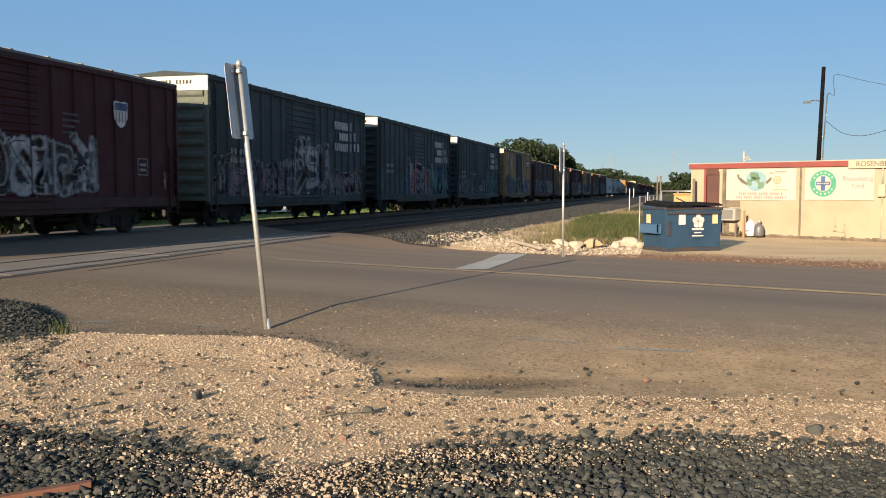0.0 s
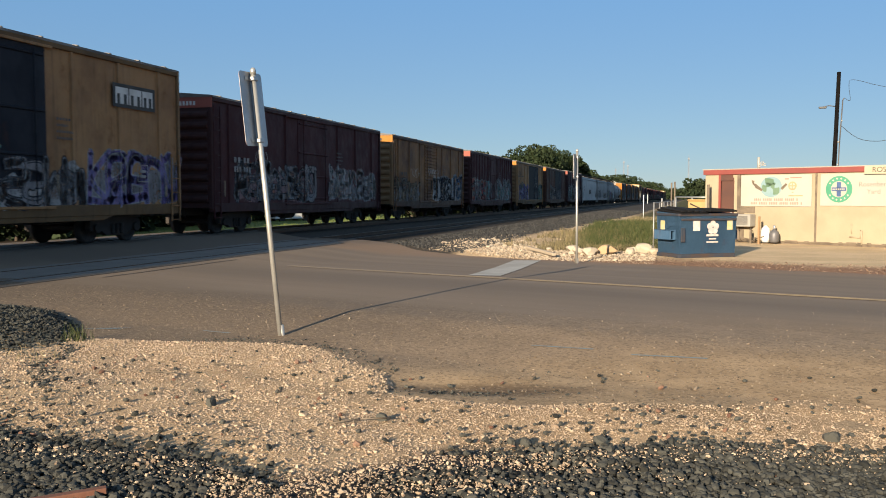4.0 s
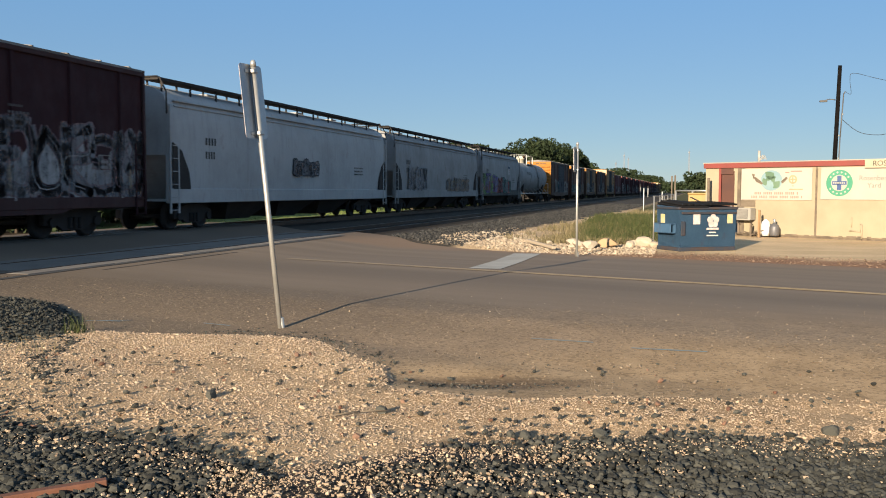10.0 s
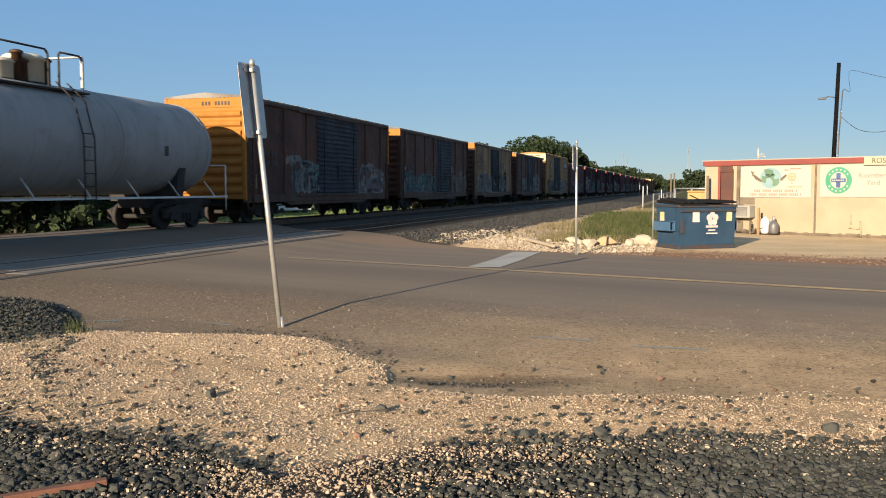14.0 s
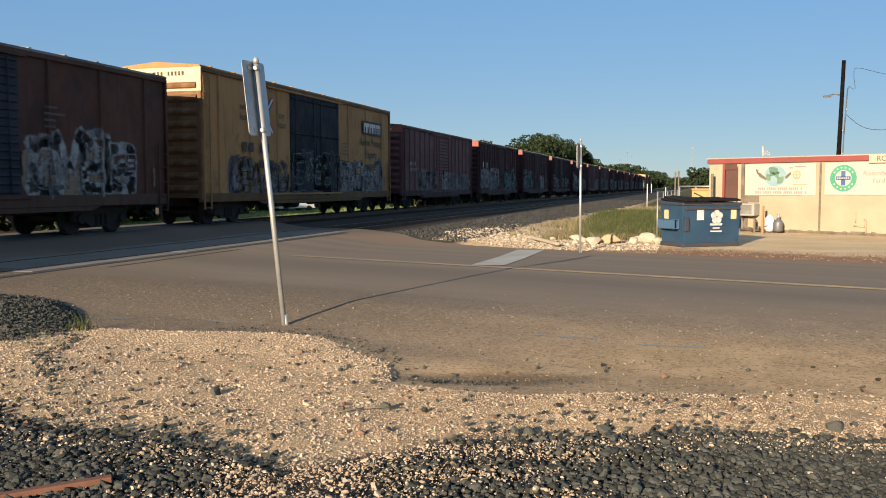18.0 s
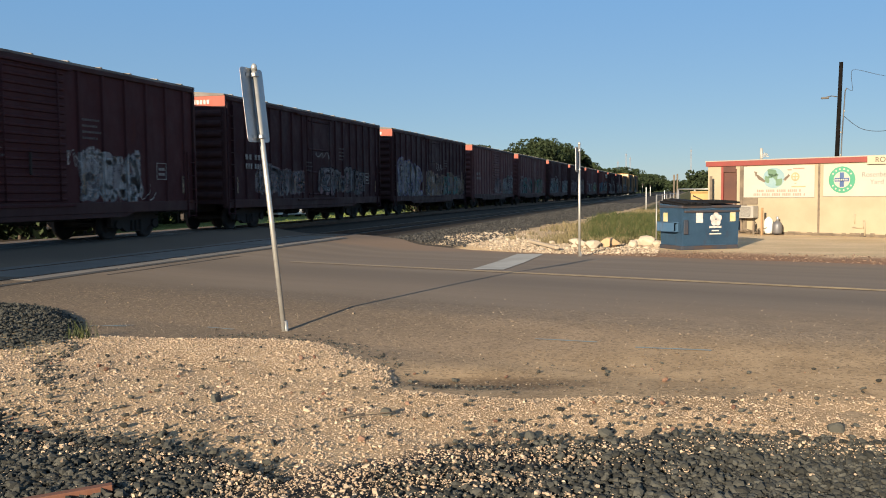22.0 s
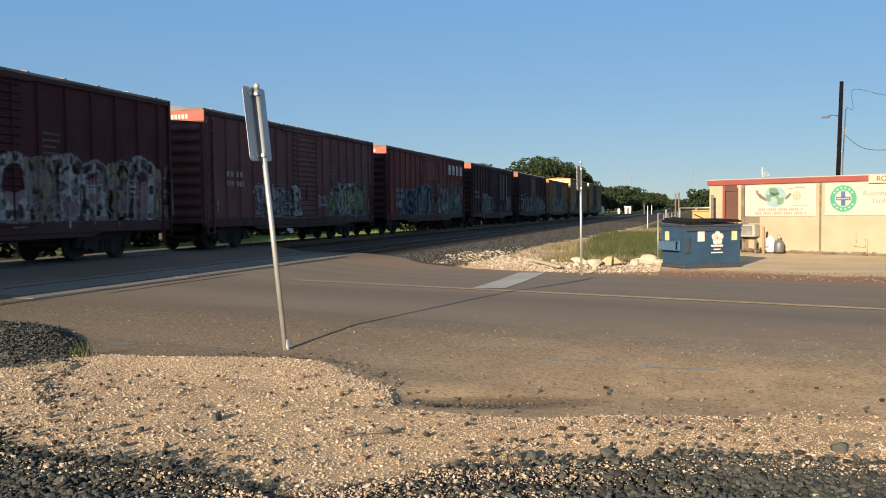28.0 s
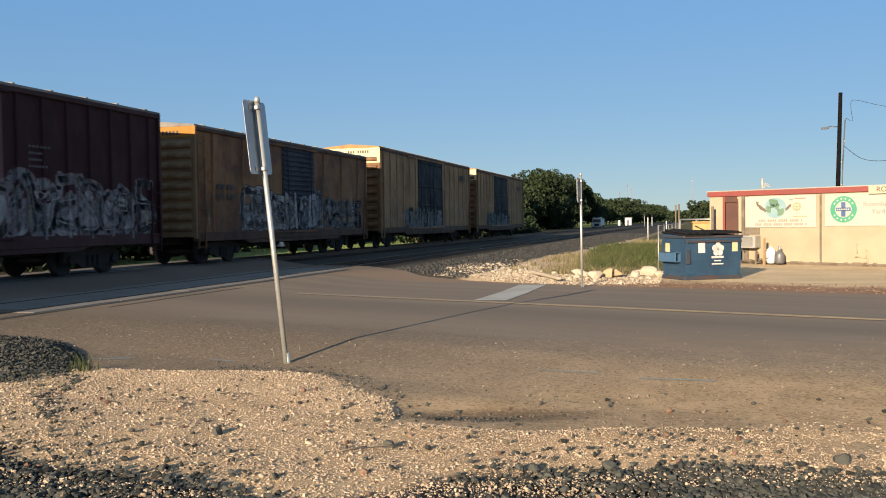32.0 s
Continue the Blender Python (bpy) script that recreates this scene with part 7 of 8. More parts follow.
def utility_pole():
    ob = thing("utility_pole", "dark creosoted utility pole with a street lamp arm", "utility pole", pose(8.6, 60.0, 0))
    bm = bmesh.new()
    rod(bm, (-0.16, 0, -0.5), (0.09, 0, 9.36), 0.15, 12, 0.115)
    part("pole", bm, POLE_WOOD, ob)
    bm = bmesh.new()
    tube(bm, [(0.08, -0.1, 0.5), (0.2, -0.1, 4.9), (0.33, -0.1, 7.6), (0.42, -0.1, 7.75)], 0.035, 6)
    part("conduit", bm, GRILLE, ob, "dark grey riser conduit")
    bm = bmesh.new()
    tube(bm, [(-0.1, 0, 7.25), (-0.45, -0.1, 7.3), (-0.8, -0.15, 7.22)], 0.03, 6)
    bx(bm, -1.05, -0.25, 7.12, -0.6, -0.05, 7.24, 0.03)
    part("lamp_arm", bm, GRILLE, ob, "dark street-lamp head")
    for z, x in ((6.3, 0.3), (5.0, 0.12), (3.6, 0.12)):
        bm = bmesh.new()
        lathe(bm, [(0.03, 0), (0.05, 0.04), (0.03, 0.1)], (x, -0.15, z), "z", 8)
        part("insulator", bm, STUCCO_GREY, ob, "small grey insulator")
    for pts, r in (([(0.42, -0.1, 7.75), (0.75, -0.1, 7.6), (0.66, -0.1, 8.5), (0.9, -0.1, 8.85), (2.6, 0, 8.4), (6, 0, 7.7), (12, 0, 7.0)], 0.013), ([(0.22, -0.1, 6.1), (1.2, 0, 5.3), (2.2, 0, 5.07), (3.2, 0, 5.22), (5, 0, 5.9), (12, 0, 8.8)], 0.017)):
        bm = bmesh.new()
        fine = []
        for i in range(len(pts) - 1):
            p0, p1, p2, p3 = (Vector(pts[min(max(i + j, 0), len(pts) - 1)]) for j in (-1, 0, 1, 2))
            for u in (0, 0.25, 0.5, 0.75):
                fine.append(0.5 * ((2 * p1) + (p2 - p0) * u + (2 * p0 - 5 * p1 + 4 * p2 - p3) * u * u + (3 * p1 - p0 - 3 * p2 + p3) * u ** 3))
        tube(bm, fine + [Vector(pts[-1])], r, 5)
        part("wire", bm, CABLE, ob, "sagging black wire")


utility_pole()

# ---- fence, posts and far track-side things ----
YELLOW_BOX = surf("yellow_equipment_paint", (0.42, 0.27, 0.1), (0.34, 0.22, 0.09), 0.6)
MESHWIRE = surf("fence_wire", (0.35, 0.34, 0.32), (0.25, 0.24, 0.22), 0.5, 0.5)


def fence():
    ob = thing("wire_fence", "thin wire fence with steel posts behind the bin", "fence")
    pts = [(-1.08, 27.6), (-1.0, 30.4), (-0.95, 33.4), (-0.9, 36.6), (-0.85, 40.2), (-0.8, 44.0)]
    for x, y in pts:
        bm = bmesh.new()
        rod(bm, (x, y, -0.2), (x, y, 1.46), 0.022, 8)
        part("post", bm, MESHWIRE, ob)
    for (x0, y0), (x1, y1) in zip(pts, pts[1:]):
        bm = bmesh.new()
        rod(bm, (x0, y0, 1.44), (x1, y1, 1.44), 0.012, 6)
        part("top_rail", bm, MESHWIRE, ob)
        for z in (0.45, 0.85, 1.2):
            bm = bmesh.new()
            rod(bm, (x0, y0, z), (x1, y1, z), 0.004, 5)
            part("strand", bm, MESHWIRE, ob)
    ob = thing("pipe_gate", "pale pipe gate rail beside the office", "gate")
    bm = bmesh.new()
    tube(bm, [(-0.75, 46, 1.62), (0.95, 44.5, 1.62)], 0.04, 8)
    part("rail", bm, GALV, ob)
    for x, y in ((-0.75, 46), (0.05, 45.3), (0.95, 44.5)):
        bm = bmesh.new()
        rod(bm, (x, y, -0.2), (x, y, 1.62), 0.05, 8)
        part("post", bm, GALV, ob)
    for x, y, h in ((-0.95, 46.0, 2.35), (-0.8, 46.4, 2.4), (0.85, 42.6, 2.5)):
        bm = bmesh.new()
        rod(bm, (x, y, -0.3), (x, y, h), 0.04, 8)
        thing("timber_post", "grey timber post by the fence", "post", bm=bm, material=OLDWOOD)
    ob = thing("equipment_cabinet", "yellow equipment cabinet beside the office", "cabinet", pose(0.42, 41.0, 0.0, 0, 0, -20))
    bm = bmesh.new()
    bx(bm, -0.45, -0.4, 0.1, 0.4, 0.4, 1.45, 0.03)
    part("case", bm, YELLOW_BOX, ob)
    bm = bmesh.new()
    bx(bm, -0.48, -0.43, 1.45, 0.43, 0.43, 1.53, 0.03)
    part("lid", bm, YELLOW_BOX, ob)
    bm = bmesh.new()
    bx(bm, -0.4, -0.35, -0.1, 0.35, 0.35, 0.1)
    part("foot", bm, STEEL, ob)


fence()


# mast steel with the distance haze put into its colour
MAST_HAZED = surf("hazed_mast_steel", (0.27, 0.29, 0.32), (0.22, 0.24, 0.27), 0.7)


def trackside():
    for x, y, h, r, lab in ((-3.92, 78, 1.85, 0.035, "white marker post beside the track"), (-4.6, 150, 1.5, 0.06, "white marker post beside the track"), (-3.2, 190, 1.7, 0.06, "white marker post beside the track")):
        bm = bmesh.new()
        rod(bm, (x, y, -0.2), (x, y, h), r, 8)
        thing("marker_post", lab, "marker post", bm=bm, material=WHITE)
    ob = thing("signal_mast", "thin track signal mast in the distance", "railway signal", pose(-12.7, 235, 0))
    bm = bmesh.new()
    rod(bm, (0, 0, -0.2), (0, 0, 3.2), 0.08, 8)
    part("mast", bm, STUCCO_GREY, ob)
    bm = bmesh.new()
    bx(bm, -0.18, -0.2, 2.75, 0.18, 0.1, 3.3, 0.05)
    part("head", bm, STEEL, ob)
    ob = thing("signal_mast", "thin track signal mast in the distance", "railway signal", pose(-11.0, 240, 0))
    bm = bmesh.new()
    rod(bm, (0, 0, -0.2), (0, 0, 2.8), 0.08, 8)
    part("mast", bm, WHITE, ob)
    bm = bmesh.new()
    bx(bm, -0.16, -0.2, 2.45, 0.16, 0.1, 2.9, 0.05)
    part("head", bm, STEEL, ob)
    ob = thing("relay_house", "white relay house with a dark doorway beside the track", "relay house", pose(-21.4, 300, 0))
    bm = bmesh.new()
    bx(bm, -1.0, -0.8, 0, -0.45, 0.8, 2.4)
    bx(bm, 0.45, -0.8, 0, 1.0, 0.8, 2.4)
    bx(bm, -0.45, -0.8, 1.9, 0.45, 0.8, 2.4)
    part("walls", bm, WHITE, ob)
    bm = bmesh.new()
    bx(bm, -0.45, -0.6, 0, 0.45, -0.5, 1.9)
    part("door", bm, GRILLE, ob)
    bm = bmesh.new()
    bx(bm, -1.1, -0.9, 2.4, 1.1, 0.9, 2.55)
    part("roof", bm, WHITE, ob)
    bm = bmesh.new()
    bx(bm, -0.35, -0.3, 0, 0.35, 0.3, 1.7, 0.04)
    thing("relay_cabinet", "small white relay cabinet", "cabinet", pose(-24.4, 300, 0), bm=bm, material=WHITE)
    ob = thing("truck", "white box truck standing far off", "truck", pose(-22.7, 214, -0.3))
    bm = bmesh.new()
    bx(bm, -1.1, 0, 0.6, 1.1, 2.0, 2.7, 0.1)
    part("cab", bm, WHITE, ob)
    bm = bmesh.new()
    bx(bm, -0.95, -0.02, 1.6, 0.95, 0.05, 2.3)
    part("windscreen", bm, GRILLE, ob)
    bm = bmesh.new()
    bx(bm, -0.6, -0.03, 0.75, 0.6, 0.04, 1.3)
    part("grille", bm, STEEL, ob)
    bm = bmesh.new()
    bx(bm, -1.1, 2.1, 0.8, 1.1, 7.5, 2.9, 0.05)
    part("box", bm, WHITE, ob)
    for x in (-1.0, 1.0):
        for y in (0.9, 6.2):
            bm = bmesh.new()
            rod(bm, (x - 0.14, y, 0.45), (x + 0.14, y, 0.45), 0.45, 14)
            part("wheel", bm, STEEL, ob)
    ob = thing("van", "white van parked on the far lawn", "van", pose(-40.2, 84.5, -0.95, 0, 0, 62))
    bm = bmesh.new()
    prism(bm, [(-2.3, 0.4), (2.3, 0.4), (2.35, 1.0), (1.9, 1.25), (1.2, 1.95), (-2.2, 2.0), (-2.35, 1.7)], "y", -0.92, 0.92)
    part("body", bm, WHITE, ob)
    for k in (-0.925, 0.915):
        for u0, u1 in ((-2.0, -1.0), (-0.85, 0.15), (0.3, 1.2)):
            bm = bmesh.new()
            bx(bm, u0, k, 1.2, u1, k + 0.01, 1.75)
            part("side_window", bm, GRILLE, ob)
    for u in (-1.45, 1.5):
        for k in (-0.85, 0.85):
            bm = bmesh.new()
            rod(bm, (u, k - 0.1, 0.34), (u, k + 0.1, 0.34), 0.34, 14)
            part("wheel", bm, STEEL, ob)
    for x, y, h in ((-108, 1500, 62), (-100, 1480, 55), (-118, 1460, 48), (-180, 1400, 46), (-4, 1300, 58)):
        ob = thing("radio_mast", "distant lattice radio mast", "radio mast", pose(x, y, 0))
        bm = bmesh.new()
        w = 1.1
        for s, q in ((-w, -w), (w, -w), (0, w)):
            rod(bm, (s, q, -1), (s * 0.5, q * 0.5, h), 0.22, 5)
        n = int(h / 4)
        for i in range(n):
            z0, z1 = h * i / n, h * (i + 1) / n
            rod(bm, (-w * (1 - i / n / 2), -w, z0), (w * (1 - i / n / 2), -w, z1), 0.14, 4)
        part("lattice", bm, MAST_HAZED, ob)
        bm = bmesh.new()
        rod(bm, (0, 0, h), (0, 0, h + 4), 0.18, 5)
        bx(bm, -1.2, -0.4, h - 3, 1.2, 0.4, h - 1)
        part("antenna", bm, MAST_HAZED, ob)


trackside()

# ---- trees ----
BARK = surf("tree_bark", (0.07, 0.05, 0.035), (0.11, 0.085, 0.06), 0.95, scale=4, fine=20, bump=0.5)


def leaf_material():
    m, t, p, o = blank("oak_leaves")
    r = t.nodes.new("ShaderNodeNewGeometry").outputs["Random Per Island"]
    c = mixed(t, r, (0.017, 0.028, 0.014), (0.043, 0.056, 0.027))
    c = mixed(t, ranged(t, noise_of(t, o, 0.25, 3), 0.4, 0.65, 0, 0.5), c, (0.018, 0.032, 0.012))
    put_in(t, p.inputs["Base Color"], c)
    p.inputs["Roughness"].default_value = 0.75
    p.inputs["Specular IOR Level"].default_value = 0.1
    return m


LEAVES = leaf_material()


def tree(x, y, h, spread, seed, leaf=0.4, count=2600, z=0.0, low=0.25, label="broad green tree beside the track"):
    r = np.random.default_rng(seed)
    ob = thing("tree", label, "tree", pose(x, y, z), "trees beyond the track")
    bm = bmesh.new()
    rod(bm, (0, 0, -0.4), (0.1, 0, h * 0.4), 0.028 * h, 8, 0.018 * h)
    heads = []
    for i in range(9):
        a = 2 * math.pi * i / 9 + r.uniform(-0.3, 0.3)
        k = r.uniform(0.35, 0.8) * spread
        tip = (k * math.cos(a), k * math.sin(a), h * r.uniform(low + 0.2, 0.85))
        rod(bm, (0.05, 0, h * r.uniform(0.2, 0.4)), tip, 0.011 * h, 6, 0.003 * h)
        heads.append(tip)
    part("trunk", bm, BARK, ob)
    heads += [(0, 0, h * 0.8), (spread * 0.3, 0, h * 0.7), (-spread * 0.3, spread * 0.2, h * 0.72)]
    lobes = []
    for c in heads:
        for _ in range(3):
            lobes.append((np.array(c) + r.normal(0, 1, 3) * np.array([spread, spread, h * 0.5]) * 0.16, r.uniform(0.2, 0.36) * spread))
    pick = r.integers(0, len(lobes), count)
    cen = np.array([lobes[i][0] for i in pick])
    rad = np.array([lobes[i][1] for i in pick])
    d = r.normal(0, 1, (count, 3))
    d /= np.linalg.norm(d, axis=1)[:, None]
    pos = cen + d * (rad * r.uniform(0.55, 1.05, count) ** 0.6)[:, None] * np.array([1, 1, 0.75])
    pos[:, 2] = np.clip(pos[:, 2], h * 0.06, h)
    u = r.normal(0, 1, (count, 3))
    u /= np.linalg.norm(u, axis=1)[:, None]
    v = np.cross(u, r.normal(0, 1, (count, 3)))
    v /= np.linalg.norm(v, axis=1)[:, None]
    s = (leaf * r.uniform(0.6, 1.3, count))[:, None]
    quad = np.stack([pos - u * s, pos - v * s * 0.6, pos + u * s, pos + v * s * 0.6], 1).reshape(-1, 3)
    part("crown", from_arrays("crown", quad, np.arange(count * 4).reshape(-1, 4), [LEAVES]), None, ob, "dense dark green crown")


def woods():
    r = random.Random(21)
    spots = [(-31, 165, 10.5, 6.5), (-29, 180, 12.5, 7), (-31, 196, 13.2, 7), (-27.5, 206, 12, 6), (-26.5, 216, 9.5, 5), (-34, 150, 9.5, 6), (-36, 138, 9, 6), (-30, 172, 7, 5), (-27, 190, 7, 5)]
    for i, (x, y, h, s) in enumerate(spots):
        tree(x, y, h, s, 40 + i, 0.3, 7500, low=0.02)
    for i in range(16):
        y = 262 + i * 25
        tree(-37 + 2.2 * r.uniform(-1, 1) + i * 0.5, y, r.uniform(9.5, 12.5), r.uniform(8, 10), 80 + i, 0.55, 2800, low=0.05, label="green tree far along the track")
    for i in range(9):
        tree(-30 + r.uniform(-2, 2), 128 + 11 * i, r.uniform(3, 5), r.uniform(4, 5), 300 + i, 0.3, 2200, low=0.0, label="low green undergrowth at the wood's edge")
    for i in range(5):
        tree(-12 + 5.5 * i, 690 + 15 * (i % 2), r.uniform(7, 10), r.uniform(6, 8), 345 + i, 0.8, 800, low=0.02, label="green tree far behind the yard")
    for i in range(15):
        tree(-33 + r.uniform(-2, 2), 670 + 62 * i, r.uniform(10, 13.5), r.uniform(9, 12), 320 + i, 1.0, 900, low=0.02, label="green tree far along the track")
    for i in range(8):
        tree(8 + 7 * i + r.uniform(-2, 2), 430 + 26 * r.uniform(-1, 1), r.uniform(7, 11), r.uniform(5, 7), 120 + i, 0.7, 1000, low=0.05, label="green tree far behind the yard")
    tree(1.3, 150, 4.9, 2.7, 140, 0.3, 2400, low=0.05, label="small round green tree behind the yard")
    for i in range(7):
        tree(-58 - 14 * r.random(), 26 + 17 * i, r.uniform(3.5, 6), r.uniform(3.5, 5), 150 + i, 0.4, 1200, z=-0.95 if i < 5 else -0.3, low=0.02, label="low green tree on the far lawn")
    for i in range(11):
        tree(-25.6 - 1.2 * r.random(), 81 + 5.4 * i, r.uniform(2.6, 3.6), r.uniform(2.9, 3.5), 190 + i, 0.3, 1500, z=-0.9 if i < 4 else -0.4, low=0.0, label="dark green shrub close to the far side of the line")
    # made-up hedge: a dark backdrop for the shaded gaps under the cars
    for i in range(14):
        k = i / 13
        x, y = np.interp(k, [0, 0.25, 0.55, 0.75, 1], [-36.5, -41, -45.5, -44, -41]), np.interp(k, [0, 0.25, 0.55, 0.75, 1], [41, 60, 86, 100, 122])
        tree(float(x) + r.uniform(-0.8, 0.8), float(y), r.uniform(3.2, 4.6), r.uniform(3.4, 4.4), 170 + i, 0.34, 1900, z=-1.0 if y < 95 else -0.6, low=0.0, label="dark green shrub added to darken the gaps under the cars")


woods()

# ---- loose stones, rocks and grass ----


def scatter_stones():
    r = np.random.default_rng(11)

    def sector(n, y0, y1, left=-1.06, right=0.36):
        y = np.sqrt(r.uniform(y0 * y0, y1 * y1, n))
        x = y * r.uniform(left, right, n)
        return x, y

    def vee(x):
        return np.interp(x, [-12, -6.5, -4.7, -4.0, -2.7, -2.3, -2.1, -1.9, -1.55, -0.8, 0.0, 1.2, 5], [6.7, 5.2, 4.85, 4.64, 4.55, 4.35, 4.25, 4.45, 5.0, 5.38, 5.68, 5.82, 6.1])

    def road_b(x, y):
        return (x - ROAD_O[0]) * ROAD_N[0] + (y - ROAD_O[1]) * ROAD_N[1]

    def road_a(x, y):
        return (x - ROAD_O[0]) * ROAD_U[0] + (y - ROAD_O[1]) * ROAD_U[1]

    def spill(x, y):
        # 1 where pale gravel has run out over the dark ballast: a tongue, and a band beside it
        tongue = np.exp(-(((x + 1.85 - 0.2 * (y - 4.9)) / 0.5) ** 2)) * step(-y, -5.9, -5.3) * step(y, 3.2, 4.3)
        band = 1.1 * np.exp(-(((y - 5.08 - 0.06 * (x + 1.2)) / 0.13) ** 2)) * step(x, -2.3, -1.9) * step(-x, 0.2, 0.9)
        low = 0.45 * np.exp(-(((y - 4.5) / 0.35) ** 2 + ((x + 1.3) / 0.5) ** 2))
        return np.clip(np.maximum(np.maximum(tongue, band), low) + 0.3 * bumps(x, y * 1.7, 5.0) * (x > -2.7) * (x < 0), 0, 1)

    def patchy(x, y):
        return 0.8 + 0.3 * bumps(x + 0.4 * y, y * 1.8, 1.4) + 0.2 * bumps(x, y, 3.9)

    # pale gravel apron: stones thick in some places, bare sand in others
    x, y = sector(230000, 3.3, 10.0)
    keep = (y < apron_edge(x) + 0.05 * bumps(x, y, 3.3) + r.normal(0, 1, len(x)) * (0.1 + 0.4 * step(x, -1.4, 0.2)) - 0.5 * step(x, -1.2, 0.5))
    keep &= (y > vee(x) - 0.12 + r.normal(0, 0.13, len(x))) | (r.random(len(x)) < 0.016 + 1.1 * spill(x, y))
    keep &= (heap(x, y) > 1) & (r.random(len(x)) < np.clip(patchy(x, y) + 0.25 * step(y, 6.6, 8.0), 0.3, 0.97))
    x, y = x[keep], y[keep]
    s = np.clip(r.lognormal(-4.62, 0.52, len(x)), 0.005, 0.042) * np.where((x > -2.2) & (y > 5.6), 0.8, 1.0)
    tagged(new("pale_gravel", stones("pale_gravel", np.column_stack([x, y]), s, ground_z(x, y) + 0.034 * (y < vee(x)), PALE, r)), "loose pale limestone gravel on the apron", "gravel", kind="stuff")
    x, y = r.uniform(-2.3, 2.7, 26000), r.uniform(5.2, 7.15, 26000)
    keep = (y > vee(x) - 0.1) & (y < apron_edge(x) + r.normal(-0.1, 0.25, len(x))) & (r.random(26000) < patchy(x, y) + 0.2)
    x, y = x[keep], y[keep]
    s = np.clip(r.lognormal(-4.85, 0.35, len(x)), 0.005, 0.02)
    tagged(new("fine_gravel", stones("fine_gravel", np.column_stack([x, y]), s, ground_z(x, y), PALE, r)), "fine pale gravel packed on the apron", "gravel", kind="stuff")
    x, y = sector(2600, 3.6, 9.0)
    keep = (y < apron_edge(x) - 0.1) & (heap(x, y) > 1.05) & ((y > vee(x)) | (r.random(2600) < 0.12 + 0.8 * spill(x, y)))
    x, y = x[keep], y[keep]
    s = np.clip(r.lognormal(-3.75, 0.3, len(x)), 0.014, 0.055)
    tagged(new("pale_pebbles", lumps("pale_pebbles", np.column_stack([x, y]), s, ground_z(x, y) + 0.036 * (y < vee(x)), PALE, r, 0.7)), "larger pale limestone pebbles on the apron", "gravel", kind="stuff")
    # dark ballast in the foreground and in the heap by the crossing
    x, y = sector(108000, 3.0, 7.4)
    tail = np.where(r.random(len(x)) < 0.085, r.exponential(0.3, len(x)), 0.0)
    d = vee(x) - y + r.normal(0, 0.13, len(x)) + tail * (x < 0.4)
    keep = (d > 0) & (r.random(len(x)) > 1.15 * spill(x, y))
    x, y = x[keep], y[keep]
    x2, y2 = r.uniform(-12, -6.2, 26000), r.uniform(5.8, 10.8, 26000)
    k2 = (heap(x2, y2) + r.normal(0, 0.05, 26000)) < 1
    x, y = np.append(x, x2[k2]), np.append(y, y2[k2])
    s = np.clip(r.lognormal(-3.42, 0.36, len(x)), 0.015, 0.075)
    lift = r.uniform(0, 0.02, len(x))
    tagged(new("dark_ballast", lumps("dark_ballast", np.column_stack([x, y]), s, ground_z(x, y) + lift, BALLAST, r, 0.72)), "dark grey crushed ballast stones", "ballast", kind="stuff")
    # dark and red pieces strewn over the apron and the dusty verge of the road
    for n, mat_, lo, hi, name, lab in ((800, BALLAST, 0.014, 0.058, "strewn_ballast", "dark stones strewn over the gravel"), (170, BRICKY, 0.015, 0.07, "brick_rubble", "bits of red brick among the gravel")):
        x, y = sector(n, 3.6, 8.2)
        keep = (y < apron_edge(x) - 0.1) | (r.random(n) < 0.25)
        x, y, n = x[keep], y[keep], int(keep.sum())
        s = lo + (hi - lo) * r.random(n) ** 1.8
        z = 0.005 + np.maximum(ground_z(x, y), np.where(y > apron_edge(x) - 0.6, road_z(x, y) - 0.004, -9))
        tagged(new(name, lumps(name, np.column_stack([x, y]), s, z, mat_, r, 0.7)), lab, "gravel", kind="stuff")
    x = np.append(r.uniform(-5.6, -2.6, 240), r.normal(-1.75, 0.4, 130))
    y = np.append(apron_edge(x[:240]) + r.normal(0.03, 0.12, 240), 7.12 + 0.17 * (x[240:] + 1.75) + r.normal(0, 0.09, 130))
    s = r.uniform(0.012, 0.045, 370)
    tagged(new("edge_stones", stones("edge_stones", np.column_stack([x, y]), s, np.maximum(ground_z(x, y), road_z(x, y) - 0.004), BALLAST, r)), "dark stones along the edge of the apron", "gravel", kind="stuff")
    # clods of dry dirt on the rough verge between the apron and the lane
    x, y = sector(26000, 7.0, 13.5)
    edge = road_b(x, y) + 4.9 - 0.12 * road_a(x, y)
    keep = (edge < 0.25 * bumps(x, y, 1.1) - 0.7 * r.random(len(x))) & (y > apron_edge(x) - 0.2) & (heap(x, y) > 1) & (r.random(len(x)) < 0.5 + 0.4 * bumps(x, y, 1.7))
    x, y = x[keep], y[keep]
    s = np.clip(r.lognormal(-4.35, 0.5, len(x)), 0.006, 0.045)
    tagged(new("dirt_clods", lumps("dirt_clods", np.column_stack([x, y]), s, np.maximum(ground_z(x, y), road_z(x, y) - 0.004), CLOD, r, 0.5)), "brown dirt clods on the rough verge", "dirt", kind="stuff")
    u = r.random(240)
    x, y = -6.5 + 1.25 * u + 0.12 * np.sin(9 * u) + r.normal(0, 0.05, 240), 8.1 - 2.0 * u + r.normal(0, 0.05, 240)
    s = r.uniform(0.012, 0.05, 240)
